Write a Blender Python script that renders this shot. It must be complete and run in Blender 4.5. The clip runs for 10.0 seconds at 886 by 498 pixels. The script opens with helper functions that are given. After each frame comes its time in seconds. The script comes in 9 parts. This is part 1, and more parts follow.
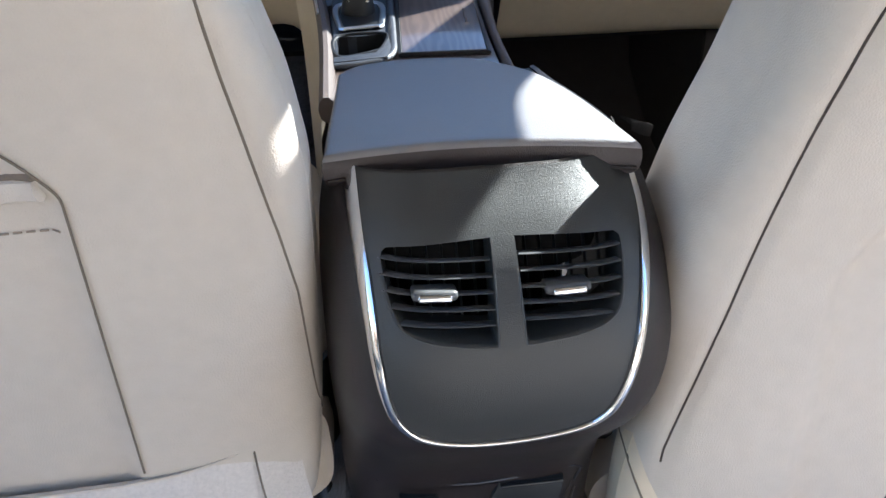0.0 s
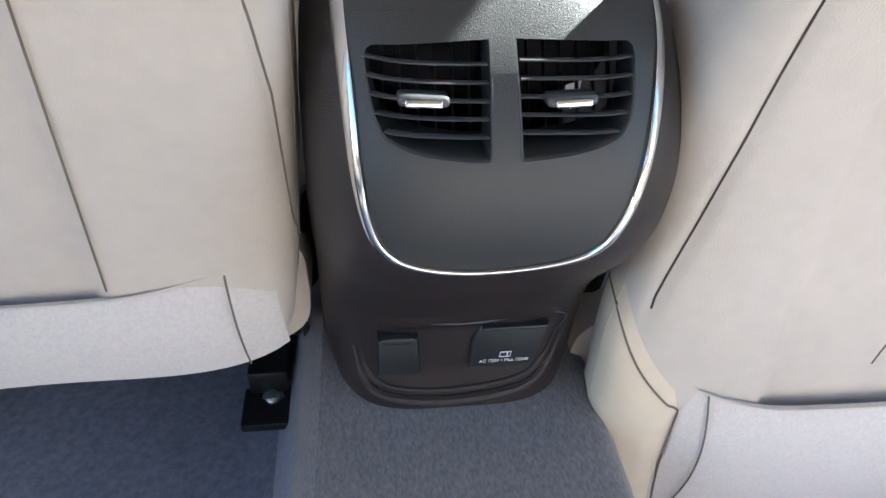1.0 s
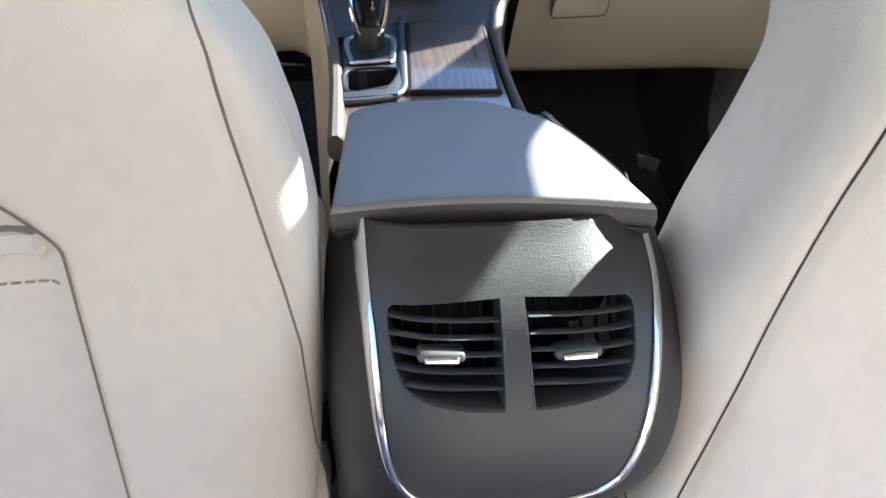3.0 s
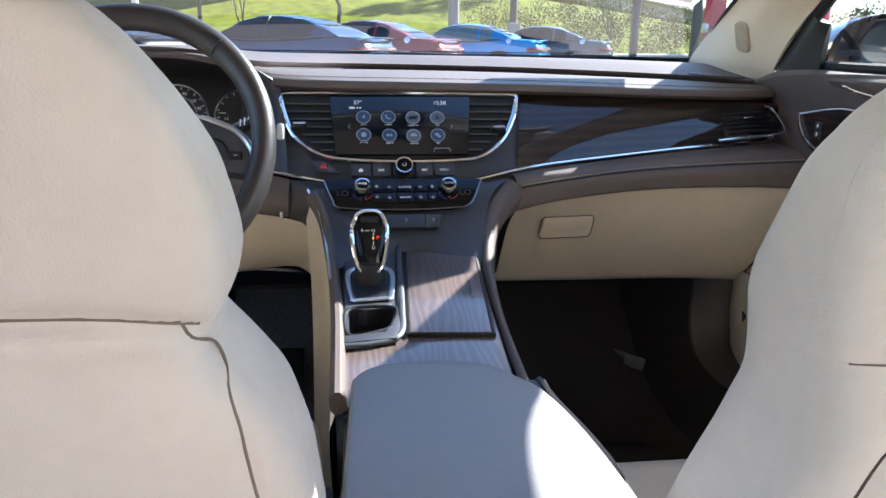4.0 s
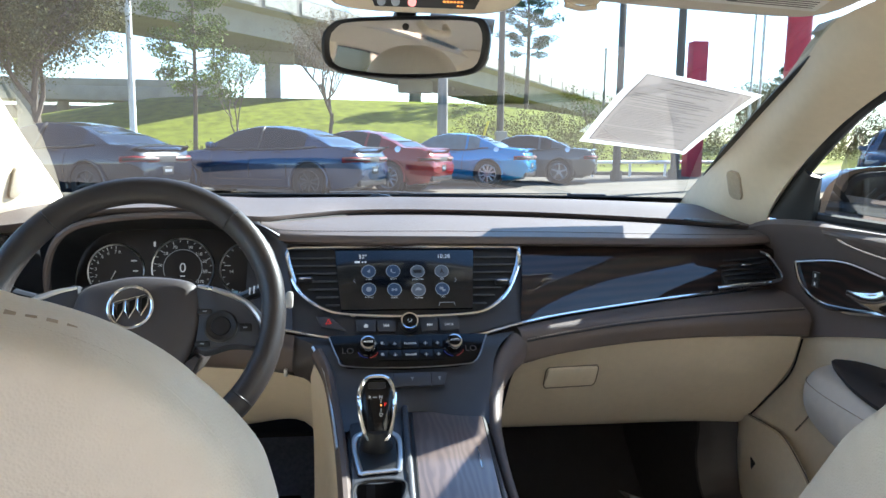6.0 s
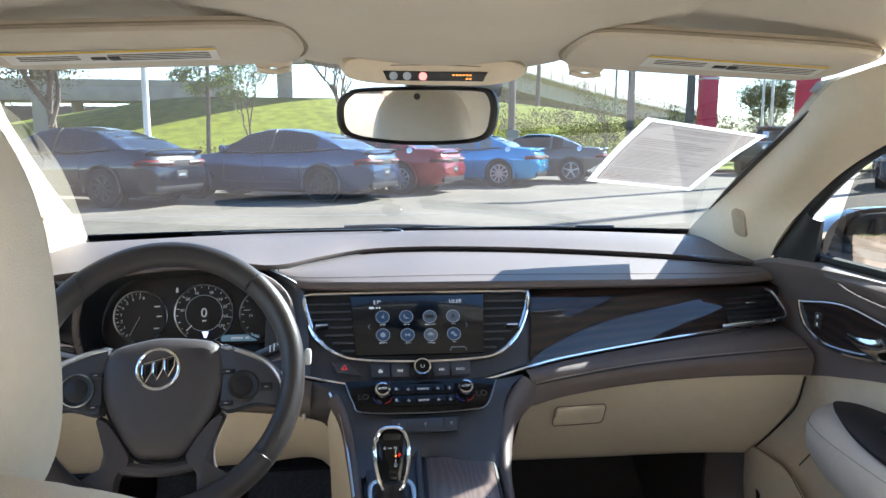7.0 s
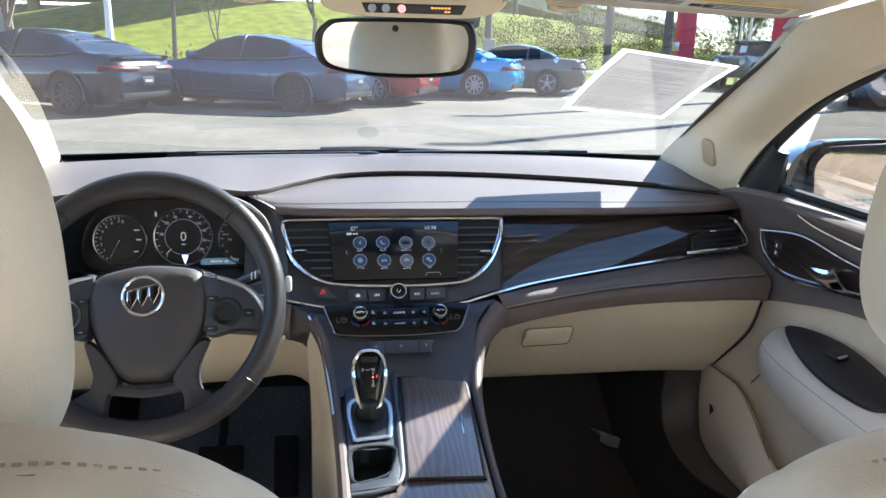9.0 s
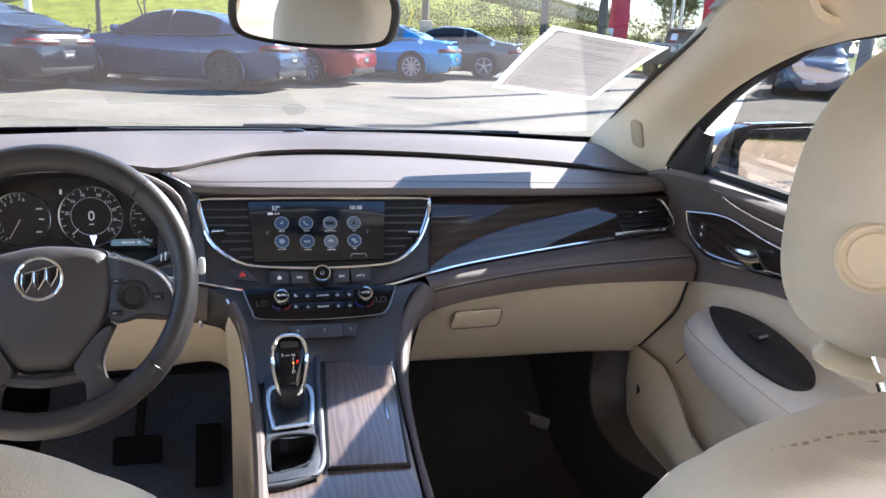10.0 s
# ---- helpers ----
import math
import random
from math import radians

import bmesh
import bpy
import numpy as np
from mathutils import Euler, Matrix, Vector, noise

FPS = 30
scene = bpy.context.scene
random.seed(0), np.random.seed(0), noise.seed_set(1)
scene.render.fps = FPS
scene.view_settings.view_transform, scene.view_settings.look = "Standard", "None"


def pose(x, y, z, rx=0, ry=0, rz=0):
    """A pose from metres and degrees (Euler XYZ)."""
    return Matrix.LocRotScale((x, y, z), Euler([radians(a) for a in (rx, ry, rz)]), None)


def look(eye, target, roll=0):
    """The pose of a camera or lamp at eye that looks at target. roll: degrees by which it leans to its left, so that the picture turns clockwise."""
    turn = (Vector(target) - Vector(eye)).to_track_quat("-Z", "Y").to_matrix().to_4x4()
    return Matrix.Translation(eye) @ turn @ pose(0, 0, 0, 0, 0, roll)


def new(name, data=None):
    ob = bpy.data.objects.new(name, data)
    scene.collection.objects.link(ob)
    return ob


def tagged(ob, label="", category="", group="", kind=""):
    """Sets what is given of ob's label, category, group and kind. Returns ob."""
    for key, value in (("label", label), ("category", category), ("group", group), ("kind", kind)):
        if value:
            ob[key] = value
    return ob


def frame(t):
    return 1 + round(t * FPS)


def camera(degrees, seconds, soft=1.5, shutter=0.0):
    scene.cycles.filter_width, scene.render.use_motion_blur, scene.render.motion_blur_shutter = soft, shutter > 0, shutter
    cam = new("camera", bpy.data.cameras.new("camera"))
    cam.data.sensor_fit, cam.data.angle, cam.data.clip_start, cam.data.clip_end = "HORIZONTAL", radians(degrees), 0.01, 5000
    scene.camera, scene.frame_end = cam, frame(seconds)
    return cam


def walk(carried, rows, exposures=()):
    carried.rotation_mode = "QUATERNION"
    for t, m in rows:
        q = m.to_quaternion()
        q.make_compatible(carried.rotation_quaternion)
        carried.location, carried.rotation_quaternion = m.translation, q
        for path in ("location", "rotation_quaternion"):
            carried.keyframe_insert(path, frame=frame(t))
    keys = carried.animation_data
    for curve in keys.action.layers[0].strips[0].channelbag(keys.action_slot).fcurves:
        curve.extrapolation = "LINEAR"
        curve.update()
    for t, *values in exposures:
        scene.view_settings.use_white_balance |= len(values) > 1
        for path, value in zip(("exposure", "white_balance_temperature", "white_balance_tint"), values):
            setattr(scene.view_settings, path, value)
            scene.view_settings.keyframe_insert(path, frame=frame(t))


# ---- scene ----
cam = camera(61.8, 10.0)
PATH = [
    (0, (-0.059, -1.235, 0.761), (0.108, 0.505, -0.212), -2.2),
    (0.5, (-0.045, -1.222, 0.731), (0.099, 0.436, -0.378), -0.4),
    (0.6, (-0.057, -1.224, 0.728), (0.13, 0.414, -0.404), 0.6),
    (1, (-0.058, -1.223, 0.7), (0.12, 0.348, -0.525), 1.2),
    (1.5, (-0.059, -1.226, 0.679), (0.115, 0.292, -0.612), 1.4),
    (2, (-0.06, -1.224, 0.677), (0.129, 0.292, -0.614), 1.6),
    (2.5, (-0.051, -1.219, 0.726), (0.128, 0.413, -0.417), 0.6),
    (3, (-0.062, -1.213, 0.778), (0.108, 0.55, -0.152), -0.3),
    (3.2, (-0.057, -1.206, 0.804), (0.117, 0.602, -0.033), -0.0),
    (4.3, (-0.084, -1.2, 0.915), (0.157, 0.728, 0.442), 1.0),
    (4.5, (-0.086, -1.195, 0.93), (0.161, 0.742, 0.5), 1.1),
    (5, (-0.088, -1.192, 0.945), (0.169, 0.759, 0.589), 1.0),
    (5.5, (-0.097, -1.194, 0.95), (0.164, 0.764, 0.638), 0.8),
    (6, (-0.102, -1.181, 0.977), (0.158, 0.782, 0.694), 0.7),
    (6.2, (-0.096, -1.199, 0.991), (0.14, 0.77, 0.736), -0.5),
    (7.3, (-0.11, -1.224, 1.105), (0.115, 0.738, 0.789), 0.4),
    (7.5, (-0.113, -1.248, 1.121), (0.111, 0.711, 0.787), 0.4),
    (8, (-0.117, -1.253, 1.118), (0.103, 0.694, 0.717), 0.5),
    (8.5, (-0.117, -1.245, 1.111), (0.129, 0.684, 0.643), 0.8),
    (9, (-0.113, -1.238, 1.104), (0.182, 0.67, 0.58), 1.3),
    (9.5, (-0.105, -1.227, 1.095), (0.258, 0.658, 0.533), 2.0),
    (10, (-0.088, -1.208, 1.091), (0.372, 0.655, 0.529), 2.7),
]
walk(cam, [(t, look(eye, aim, roll)) for t, eye, aim, roll in PATH],
     exposures=((0.0, 2.70, 5900, 9), (1.0, 2.93, 5950, 9), (1.5, 3.18, 5950, 9), (2.3, 3.20, 5950, 9), (3.0, 3.05, 5950, 8), (4.3, 2.92, 6050, 12), (6.0, 2.84, 6000, 6), (8.0, 2.92, 5950, 8), (9.0, 2.97, 5950, 8), (10.0, 3.06, 6100, 14)))


# ---- sky, sun ----
SUN_AZ, SUN_EL = 57.0, 34.0          # clockwise from +y, and above the horizon
world = bpy.data.worlds.new("sky")
scene.world = world
world.use_nodes = True
bg = world.node_tree.nodes["Background"]
sky = world.node_tree.nodes.new("ShaderNodeTexSky")
sky.sky_type, sky.sun_disc = "NISHITA", False
sky.sun_elevation, sky.sun_rotation = radians(SUN_EL), radians(SUN_AZ)
sky.air_density, sky.dust_density = 0.85, 0.03
world.node_tree.links.new(sky.outputs[0], bg.inputs[0])
bg.inputs[1].default_value = 0.10
sun = new("sun", bpy.data.lights.new("sun", "SUN"))
sun.data.energy, sun.data.angle, sun.data.color = 5.0, radians(0.5), (1.0, 0.95, 0.88)
SUN_DIR = Vector((math.cos(radians(SUN_EL)) * math.sin(radians(SUN_AZ)),
                  math.cos(radians(SUN_EL)) * math.cos(radians(SUN_AZ)), math.sin(radians(SUN_EL))))
sun.matrix_world = look(SUN_DIR * 30, (0, 0, 0))


# ---- building helpers ----
def part(name, bm, material, parent=None, label="", sharp=38):
    bmesh.ops.recalc_face_normals(bm, faces=bm.faces[:])
    for f in bm.faces:
        f.smooth = True
    for e in bm.edges:
        if len(e.link_faces) == 2 and e.calc_face_angle(0) > radians(sharp):
            e.smooth = False
    me = bpy.data.meshes.new(name)
    bm.to_mesh(me)
    bm.free()
    me.materials.append(material)
    ob = new(name, me)
    if parent:
        ob.parent = parent
        if parent.type == "EMPTY":
            ob.matrix_parent_inverse = parent.matrix_basis.inverted()
    if label:
        ob["label"] = label
    return ob


def thing(name, label, category, base=(0, 0, 0), group="", kind=""):
    ob = new(name)
    ob.empty_display_size = 0.05
    ob.location = base
    return tagged(ob, label, category, group, kind)


def spline(pts, n, closed=False):
    """n points on a Catmull-Rom curve through pts, evenly by chord length."""
    p = [Vector(q) for q in pts]
    if len(p) == 2 and not closed:
        return [p[0].lerp(p[1], i / (n - 1)) for i in range(n)]
    if closed:
        p = [p[-1]] + p + [p[0], p[1]]
    else:
        p = [p[0] * 2 - p[1]] + p + [p[-1] * 2 - p[-2]]
    fine = []
    for i in range(1, len(p) - 2):
        a, b, c, d = p[i - 1:i + 3]
        for k in range(24):
            t = k / 24
            fine.append(0.5 * ((2 * b) + (c - a) * t + (2 * a - 5 * b + 4 * c - d) * t * t + (3 * b - a - 3 * c + d) * t ** 3))
    fine.append(p[-2])
    s = [0.0]
    for i in range(1, len(fine)):
        s.append(s[-1] + (fine[i] - fine[i - 1]).length)
    total, out, j = s[-1], [], 0
    m = n if closed else n - 1
    for i in range(n):
        w = total * i / m
        while j < len(s) - 2 and s[j + 1] < w:
            j += 1
        k = (w - s[j]) / max(s[j + 1] - s[j], 1e-9)
        out.append(fine[j].lerp(fine[j + 1], min(max(k, 0), 1)))
    return out


def grid(rows, bm=None, closed=False, caps=False):
    """A skin over rows of points, all of one length."""
    bm = bm or bmesh.new()
    v = [[bm.verts.new(p) for p in r] for r in rows]
    n = len(rows[0])
    for i in range(len(v) - 1):
        for j in range(n if closed else n - 1):
            k = (j + 1) % n
            bm.faces.new((v[i][j], v[i][k], v[i + 1][k], v[i + 1][j]))
    if caps:
        bm.faces.new(v[0])
        bm.faces.new(v[-1])
    return bm


def loft(curves, nu=32, nv=12, thick=0.0, bm=None):
    """A smooth skin through a few curves; thick: metres added behind."""
    cs = [spline(c, nu) for c in curves]
    cols = [spline([c[i] for c in cs], nv) for i in range(nu)]
    bm = grid([[cols[i][j] for i in range(nu)] for j in range(nv)], bm)
    if thick:
        bmesh.ops.recalc_face_normals(bm, faces=bm.faces[:])
        bmesh.ops.solidify(bm, geom=bm.faces[:], thickness=thick)
    return bm


def tube(pts, r, n=10, m=40, closed=False, flat=1.0, up=(0, 0, 1), bm=None, taper=None, smooth=True):
    """A round or oval rod along a curve. flat: its height by its width; taper: radius factors along it."""
    c = spline(pts, m, closed) if smooth else [Vector(p) for p in pts]
    m = len(c)
    up, rows = Vector(up), []
    if not closed and abs((c[-1] - c[0]).normalized().dot(up)) > 0.95:
        up = Vector((1, 0, 0)) if abs(up.x) < 0.9 else Vector((0, 1, 0))
    for i, p in enumerate(c):
        a, b = (c[(i - 1) % m], c[(i + 1) % m]) if closed else (c[max(i - 1, 0)], c[min(i + 1, m - 1)])
        d = (b - a).normalized()
        side = d.cross(up)
        side = side.normalized() if side.length > 1e-4 else Vector((1, 0, 0))
        top = side.cross(d)
        k = 1.0
        if taper:
            f = i / (m - 1) * (len(taper) - 1)
            j = min(int(f), len(taper) - 2)
            k = taper[j] + (taper[j + 1] - taper[j]) * (f - j)
        rows.append([p + (side * math.cos(w) + top * math.sin(w) * flat) * r * k for w in (2 * math.pi * q / n for q in range(n))])
    if closed:
        rows.append(rows[0])
        bm = grid(rows, bm, True)
        bmesh.ops.remove_doubles(bm, verts=bm.verts[:], dist=1e-6)
        return bm
    return grid(rows, bm, True, True)


def rbox(sx, sy, sz, bevel=0.0, at=(0, 0, 0), seg=2, bm=None):
    own = bmesh.new()
    bmesh.ops.create_cube(own, size=1)
    for q in own.verts:
        q.co = Vector((q.co.x * sx, q.co.y * sy, q.co.z * sz))
    if bevel:
        bmesh.ops.bevel(own, geom=own.edges[:], offset=min(bevel, min(sx, sy, sz) * 0.49), segments=seg, profile=0.5, affect="EDGES")
    for q in own.verts:
        q.co += Vector(at)
    return join(bm, own)


def join(bm, own):
    if bm is None:
        return own
    me = bpy.data.meshes.new("tmp")
    own.to_mesh(me)
    bm.from_mesh(me)
    own.free()
    bpy.data.meshes.remove(me)
    return bm


def slab(outline, t, bevel=0.0, seg=2, bm=None, z0=0.0):
    """A flat plate of a 2D outline, from z0 up to z0 + t, with its upper rim rounded."""
    own = bmesh.new()
    f = own.faces.new([own.verts.new((p[0], p[1], z0)) for p in outline])
    if f.normal.z < 0 or (f.normal_update() or f.normal.z < 0):
        f.normal_flip()
    got = bmesh.ops.extrude_face_region(own, geom=[f])
    top = [g for g in got["geom"] if isinstance(g, bmesh.types.BMVert)]
    bmesh.ops.translate(own, verts=top, vec=(0, 0, t))
    if bevel:
        es = [e for e in own.edges if all(q in top for q in e.verts)]
        bmesh.ops.bevel(own, geom=es, offset=bevel, segments=seg, profile=0.5, affect="EDGES")
    bmesh.ops.recalc_face_normals(own, faces=own.faces[:])
    return join(bm, own)


def rounded(w, h, r, n=5, at=(0, 0)):
    """The outline of a rounded rectangle."""
    out = []
    for cx, cy, a in ((w / 2 - r, h / 2 - r, 0), (-w / 2 + r, h / 2 - r, 90), (-w / 2 + r, -h / 2 + r, 180), (w / 2 - r, -h / 2 + r, 270)):
        for i in range(n + 1):
            q = radians(a + 90 * i / n)
            out.append((at[0] + cx + r * math.cos(q), at[1] + cy + r * math.sin(q)))
    return out


def lathe(profile, n=32, bm=None):
    """Profile of (radius, height) turned round z."""
    rows = [[(r * math.cos(2 * math.pi * k / n), r * math.sin(2 * math.pi * k / n), z) for k in range(n)] for r, z in profile]
    return grid(rows, bm, True, True)


def ring(profile, n=32):
    """A closed profile of (radius, height) turned round z."""
    rows = [[(r * math.cos(2 * math.pi * k / n), r * math.sin(2 * math.pi * k / n), z) for k in range(n)] for r, z in profile + profile[:1]]
    bm = grid(rows, None, True)
    bmesh.ops.remove_doubles(bm, verts=bm.verts[:], dist=1e-7)
    return bm


def placed(bm, m):
    bmesh.ops.transform(bm, matrix=m, verts=bm.verts[:])
    return bm


def plane_at(origin, right, up):
    """Local x along right, y along up, z out of the plane."""
    r = Vector(right).normalized()
    u = Vector(up)
    u = (u - r * u.dot(r)).normalized()
    n = r.cross(u)
    m = Matrix((r, u, n)).transposed().to_4x4()
    m.translation = Vector(origin)
    return m


def text(s, size, material, m, parent, depth=0.0002, name="lettering", align="CENTER"):
    cu = bpy.data.curves.new("tmp", "FONT")
    cu.body, cu.size, cu.align_x, cu.align_y, cu.extrude, cu.resolution_u = s, size, align, "CENTER", depth, 3
    tmp = bpy.data.objects.new("tmp", cu)
    scene.collection.objects.link(tmp)
    bpy.context.view_layer.update()
    me = bpy.data.meshes.new_from_object(tmp.evaluated_get(bpy.context.evaluated_depsgraph_get()))
    bpy.data.objects.remove(tmp)
    bpy.data.curves.remove(cu)
    bm = bmesh.new()
    bm.from_mesh(me)
    bpy.data.meshes.remove(me)
    return part(name, placed(bm, m), material, parent)


def cut(ob, *cutters):
    """Takes the cutters' bodies out of ob's mesh."""
    tmp = []
    for bm in cutters:
        bmesh.ops.recalc_face_normals(bm, faces=bm.faces[:])
        me = bpy.data.meshes.new("tmp")
        bm.to_mesh(me)
        bm.free()
        c = bpy.data.objects.new("tmp", me)
        scene.collection.objects.link(c)
        mod = ob.modifiers.new("cut", "BOOLEAN")
        mod.object, mod.operation, mod.solver = c, "DIFFERENCE", "EXACT"
        tmp.append(c)
    bpy.context.view_layer.update()
    me = bpy.data.meshes.new_from_object(ob.evaluated_get(bpy.context.evaluated_depsgraph_get()))
    old = ob.data
    ob.modifiers.clear()
    ob.data = me
    bpy.data.meshes.remove(old)
    for c in tmp:
        d = c.data
        bpy.data.objects.remove(c)
        bpy.data.meshes.remove(d)
    return ob


# ---- materials ----
def thicken(bm, depth):
    """Give an open sheet its thickness."""
    bm.normal_update()
    bmesh.ops.solidify(bm, geom=bm.faces[:], thickness=depth)


def mat(name, color, rough=0.5, metal=0.0, vary=0.12, scale=6.0, bump=0.0, bump_scale=400.0, stretch=(1, 1, 1), coat=0.0,
        rough_vary=0.08, spec=0.5, sheen=0.0, glow=0.0, tint=None, detail=4.0):
    """A surface with soft patches of colour, a finer mottle, uneven gloss and fine relief."""
    m = bpy.data.materials.new(name)
    m.use_nodes = True
    t = m.node_tree
    p = t.nodes["Principled BSDF"]
    geo = t.nodes.new("ShaderNodeTexCoord")
    mapn = t.nodes.new("ShaderNodeMapping")
    mapn.inputs["Scale"].default_value = stretch
    t.links.new(geo.outputs["Object"], mapn.inputs[0])

    def noise_tex(s, d):
        q = t.nodes.new("ShaderNodeTexNoise")
        q.inputs["Scale"].default_value, q.inputs["Detail"].default_value = s, d
        t.links.new(mapn.outputs[0], q.inputs["Vector"])
        return q

    big, fine = noise_tex(scale, detail), noise_tex(scale * 14, 3.0)
    mixv = t.nodes.new("ShaderNodeMath")
    mixv.operation = "MULTIPLY_ADD"
    mixv.inputs[1].default_value, mixv.inputs[2].default_value = 0.35, 0.0
    t.links.new(fine.outputs["Fac"], mixv.inputs[0])
    add = t.nodes.new("ShaderNodeMath")
    add.operation = "MULTIPLY_ADD"
    add.inputs[1].default_value = 0.65
    t.links.new(big.outputs["Fac"], add.inputs[0])
    t.links.new(mixv.outputs[0], add.inputs[2])
    ramp = t.nodes.new("ShaderNodeValToRGB")
    lo = tuple(max(c * (1 - vary), 0) for c in color)
    hi = tint or tuple(min(c * (1 + vary), 1) for c in color)
    ramp.color_ramp.elements[0].position, ramp.color_ramp.elements[1].position = 0.3, 0.7
    ramp.color_ramp.elements[0].color, ramp.color_ramp.elements[1].color = (*lo, 1), (*hi, 1)
    t.links.new(add.outputs[0], ramp.inputs[0])
    t.links.new(ramp.outputs[0], p.inputs["Base Color"])
    rr = t.nodes.new("ShaderNodeMapRange")
    rr.inputs["To Min"].default_value, rr.inputs["To Max"].default_value = max(rough - rough_vary, 0.02), min(rough + rough_vary, 1)
    t.links.new(big.outputs["Fac"], rr.inputs["Value"])
    t.links.new(rr.outputs[0], p.inputs["Roughness"])
    p.inputs["Metallic"].default_value, p.inputs["Coat Weight"].default_value = metal, coat
    p.inputs["Coat Roughness"].default_value = 0.04
    p.inputs["Specular IOR Level"].default_value = spec
    if sheen:
        p.inputs["Sheen Weight"].default_value = sheen
    if glow:
        p.inputs["Emission Color"].default_value, p.inputs["Emission Strength"].default_value = (*color, 1), glow
    if bump:
        b = t.nodes.new("ShaderNodeBump")
        b.inputs["Strength"].default_value, b.inputs["Distance"].default_value = bump, 0.0006
        g = noise_tex(bump_scale, 2.0)
        t.links.new(g.outputs["Fac"], b.inputs["Height"])
        t.links.new(b.outputs[0], p.inputs["Normal"])
    return m


def leather(name, color, rough, cell=900.0, bump=0.35, vary=0.07):
    """Grained leather or moulded skin: small rounded cells in the relief."""
    m = mat(name, color, rough, vary=vary, scale=5.0, rough_vary=0.06)
    t = m.node_tree
    p = t.nodes["Principled BSDF"]
    co = t.nodes.new("ShaderNodeTexCoord")
    v = t.nodes.new("ShaderNodeTexVoronoi")
    v.inputs["Scale"].default_value = cell
    t.links.new(co.outputs["Object"], v.inputs["Vector"])
    n = t.nodes.new("ShaderNodeTexNoise")
    n.inputs["Scale"].default_value, n.inputs["Detail"].default_value = 9.0, 3.0
    t.links.new(co.outputs["Object"], n.inputs["Vector"])
    s = t.nodes.new("ShaderNodeMath")
    s.operation = "MULTIPLY_ADD"
    s.inputs[1].default_value = 2.2
    t.links.new(n.outputs["Fac"], s.inputs[0])
    t.links.new(v.outputs["Distance"], s.inputs[2])
    b = t.nodes.new("ShaderNodeBump")
    b.inputs["Strength"].default_value, b.inputs["Distance"].default_value = bump, 0.0008
    t.links.new(s.outputs[0], b.inputs["Height"])
    t.links.new(b.outputs[0], p.inputs["Normal"])
    return m


def woodgrain(name, dark, light, rough, coat, stretch, band="X", warp=7.0):
    m = mat(name, dark, rough, vary=0.2, coat=coat)
    t = m.node_tree
    p = t.nodes["Principled BSDF"]
    co = t.nodes.new("ShaderNodeTexCoord")
    mp = t.nodes.new("ShaderNodeMapping")
    mp.inputs["Scale"].default_value = stretch
    t.links.new(co.outputs["Object"], mp.inputs[0])
    w = t.nodes.new("ShaderNodeTexWave")
    w.wave_type, w.bands_direction = "BANDS", band
    w.inputs["Scale"].default_value, w.inputs["Distortion"].default_value = 9.0, warp
    w.inputs["Detail"].default_value, w.inputs["Detail Scale"].default_value = 3.5, 0.7
    t.links.new(mp.outputs[0], w.inputs["Vector"])
    r = t.nodes.new("ShaderNodeValToRGB")
    r.color_ramp.elements[0].color, r.color_ramp.elements[1].color = (*dark, 1), (*light, 1)
    r.color_ramp.elements[0].position, r.color_ramp.elements[1].position = 0.15, 0.95
    t.links.new(w.outputs["Fac"], r.inputs[0])
    p.inputs["Coat Roughness"].default_value = 0.025 if coat == 1 else 0.12
    t.links.new(r.outputs[0], p.inputs["Base Color"])
    b = t.nodes.new("ShaderNodeBump")
    b.inputs["Strength"].default_value, b.inputs["Distance"].default_value = 0.0 if coat == 1 else 0.08, 0.0005
    t.links.new(w.outputs["Fac"], b.inputs["Height"])
    t.links.new(b.outputs[0], p.inputs["Normal"])
    return m


def pane(name, tint=(1, 1, 1), gloss=1.0):
    """Clear sheet glass: light goes straight through, gloss by the angle."""
    m = bpy.data.materials.new(name)
    m.use_nodes = True
    t = m.node_tree
    t.nodes.remove(t.nodes["Principled BSDF"])
    out = t.nodes["Material Output"]
    tr, gl, mix = (t.nodes.new("ShaderNodeBsdf" + k) for k in ("Transparent", "Glossy", "Principled"))
    t.nodes.remove(mix)
    mix = t.nodes.new("ShaderNodeMixShader")
    fr = t.nodes.new("ShaderNodeFresnel")
    fr.inputs[0].default_value = 1.45
    k = t.nodes.new("ShaderNodeMath")
    k.operation = "MULTIPLY"
    k.inputs[1].default_value = gloss
    tr.inputs[0].default_value = (*tint, 1)
    gl.inputs[0].default_value, gl.inputs["Roughness"].default_value = (1, 1, 1, 1), 0.02
    t.links.new(fr.outputs[0], k.inputs[0])
    t.links.new(k.outputs[0], mix.inputs[0])
    t.links.new(tr.outputs[0], mix.inputs[1])
    t.links.new(gl.outputs[0], mix.inputs[2])
    t.links.new(mix.outputs[0], out.inputs[0])
    return m


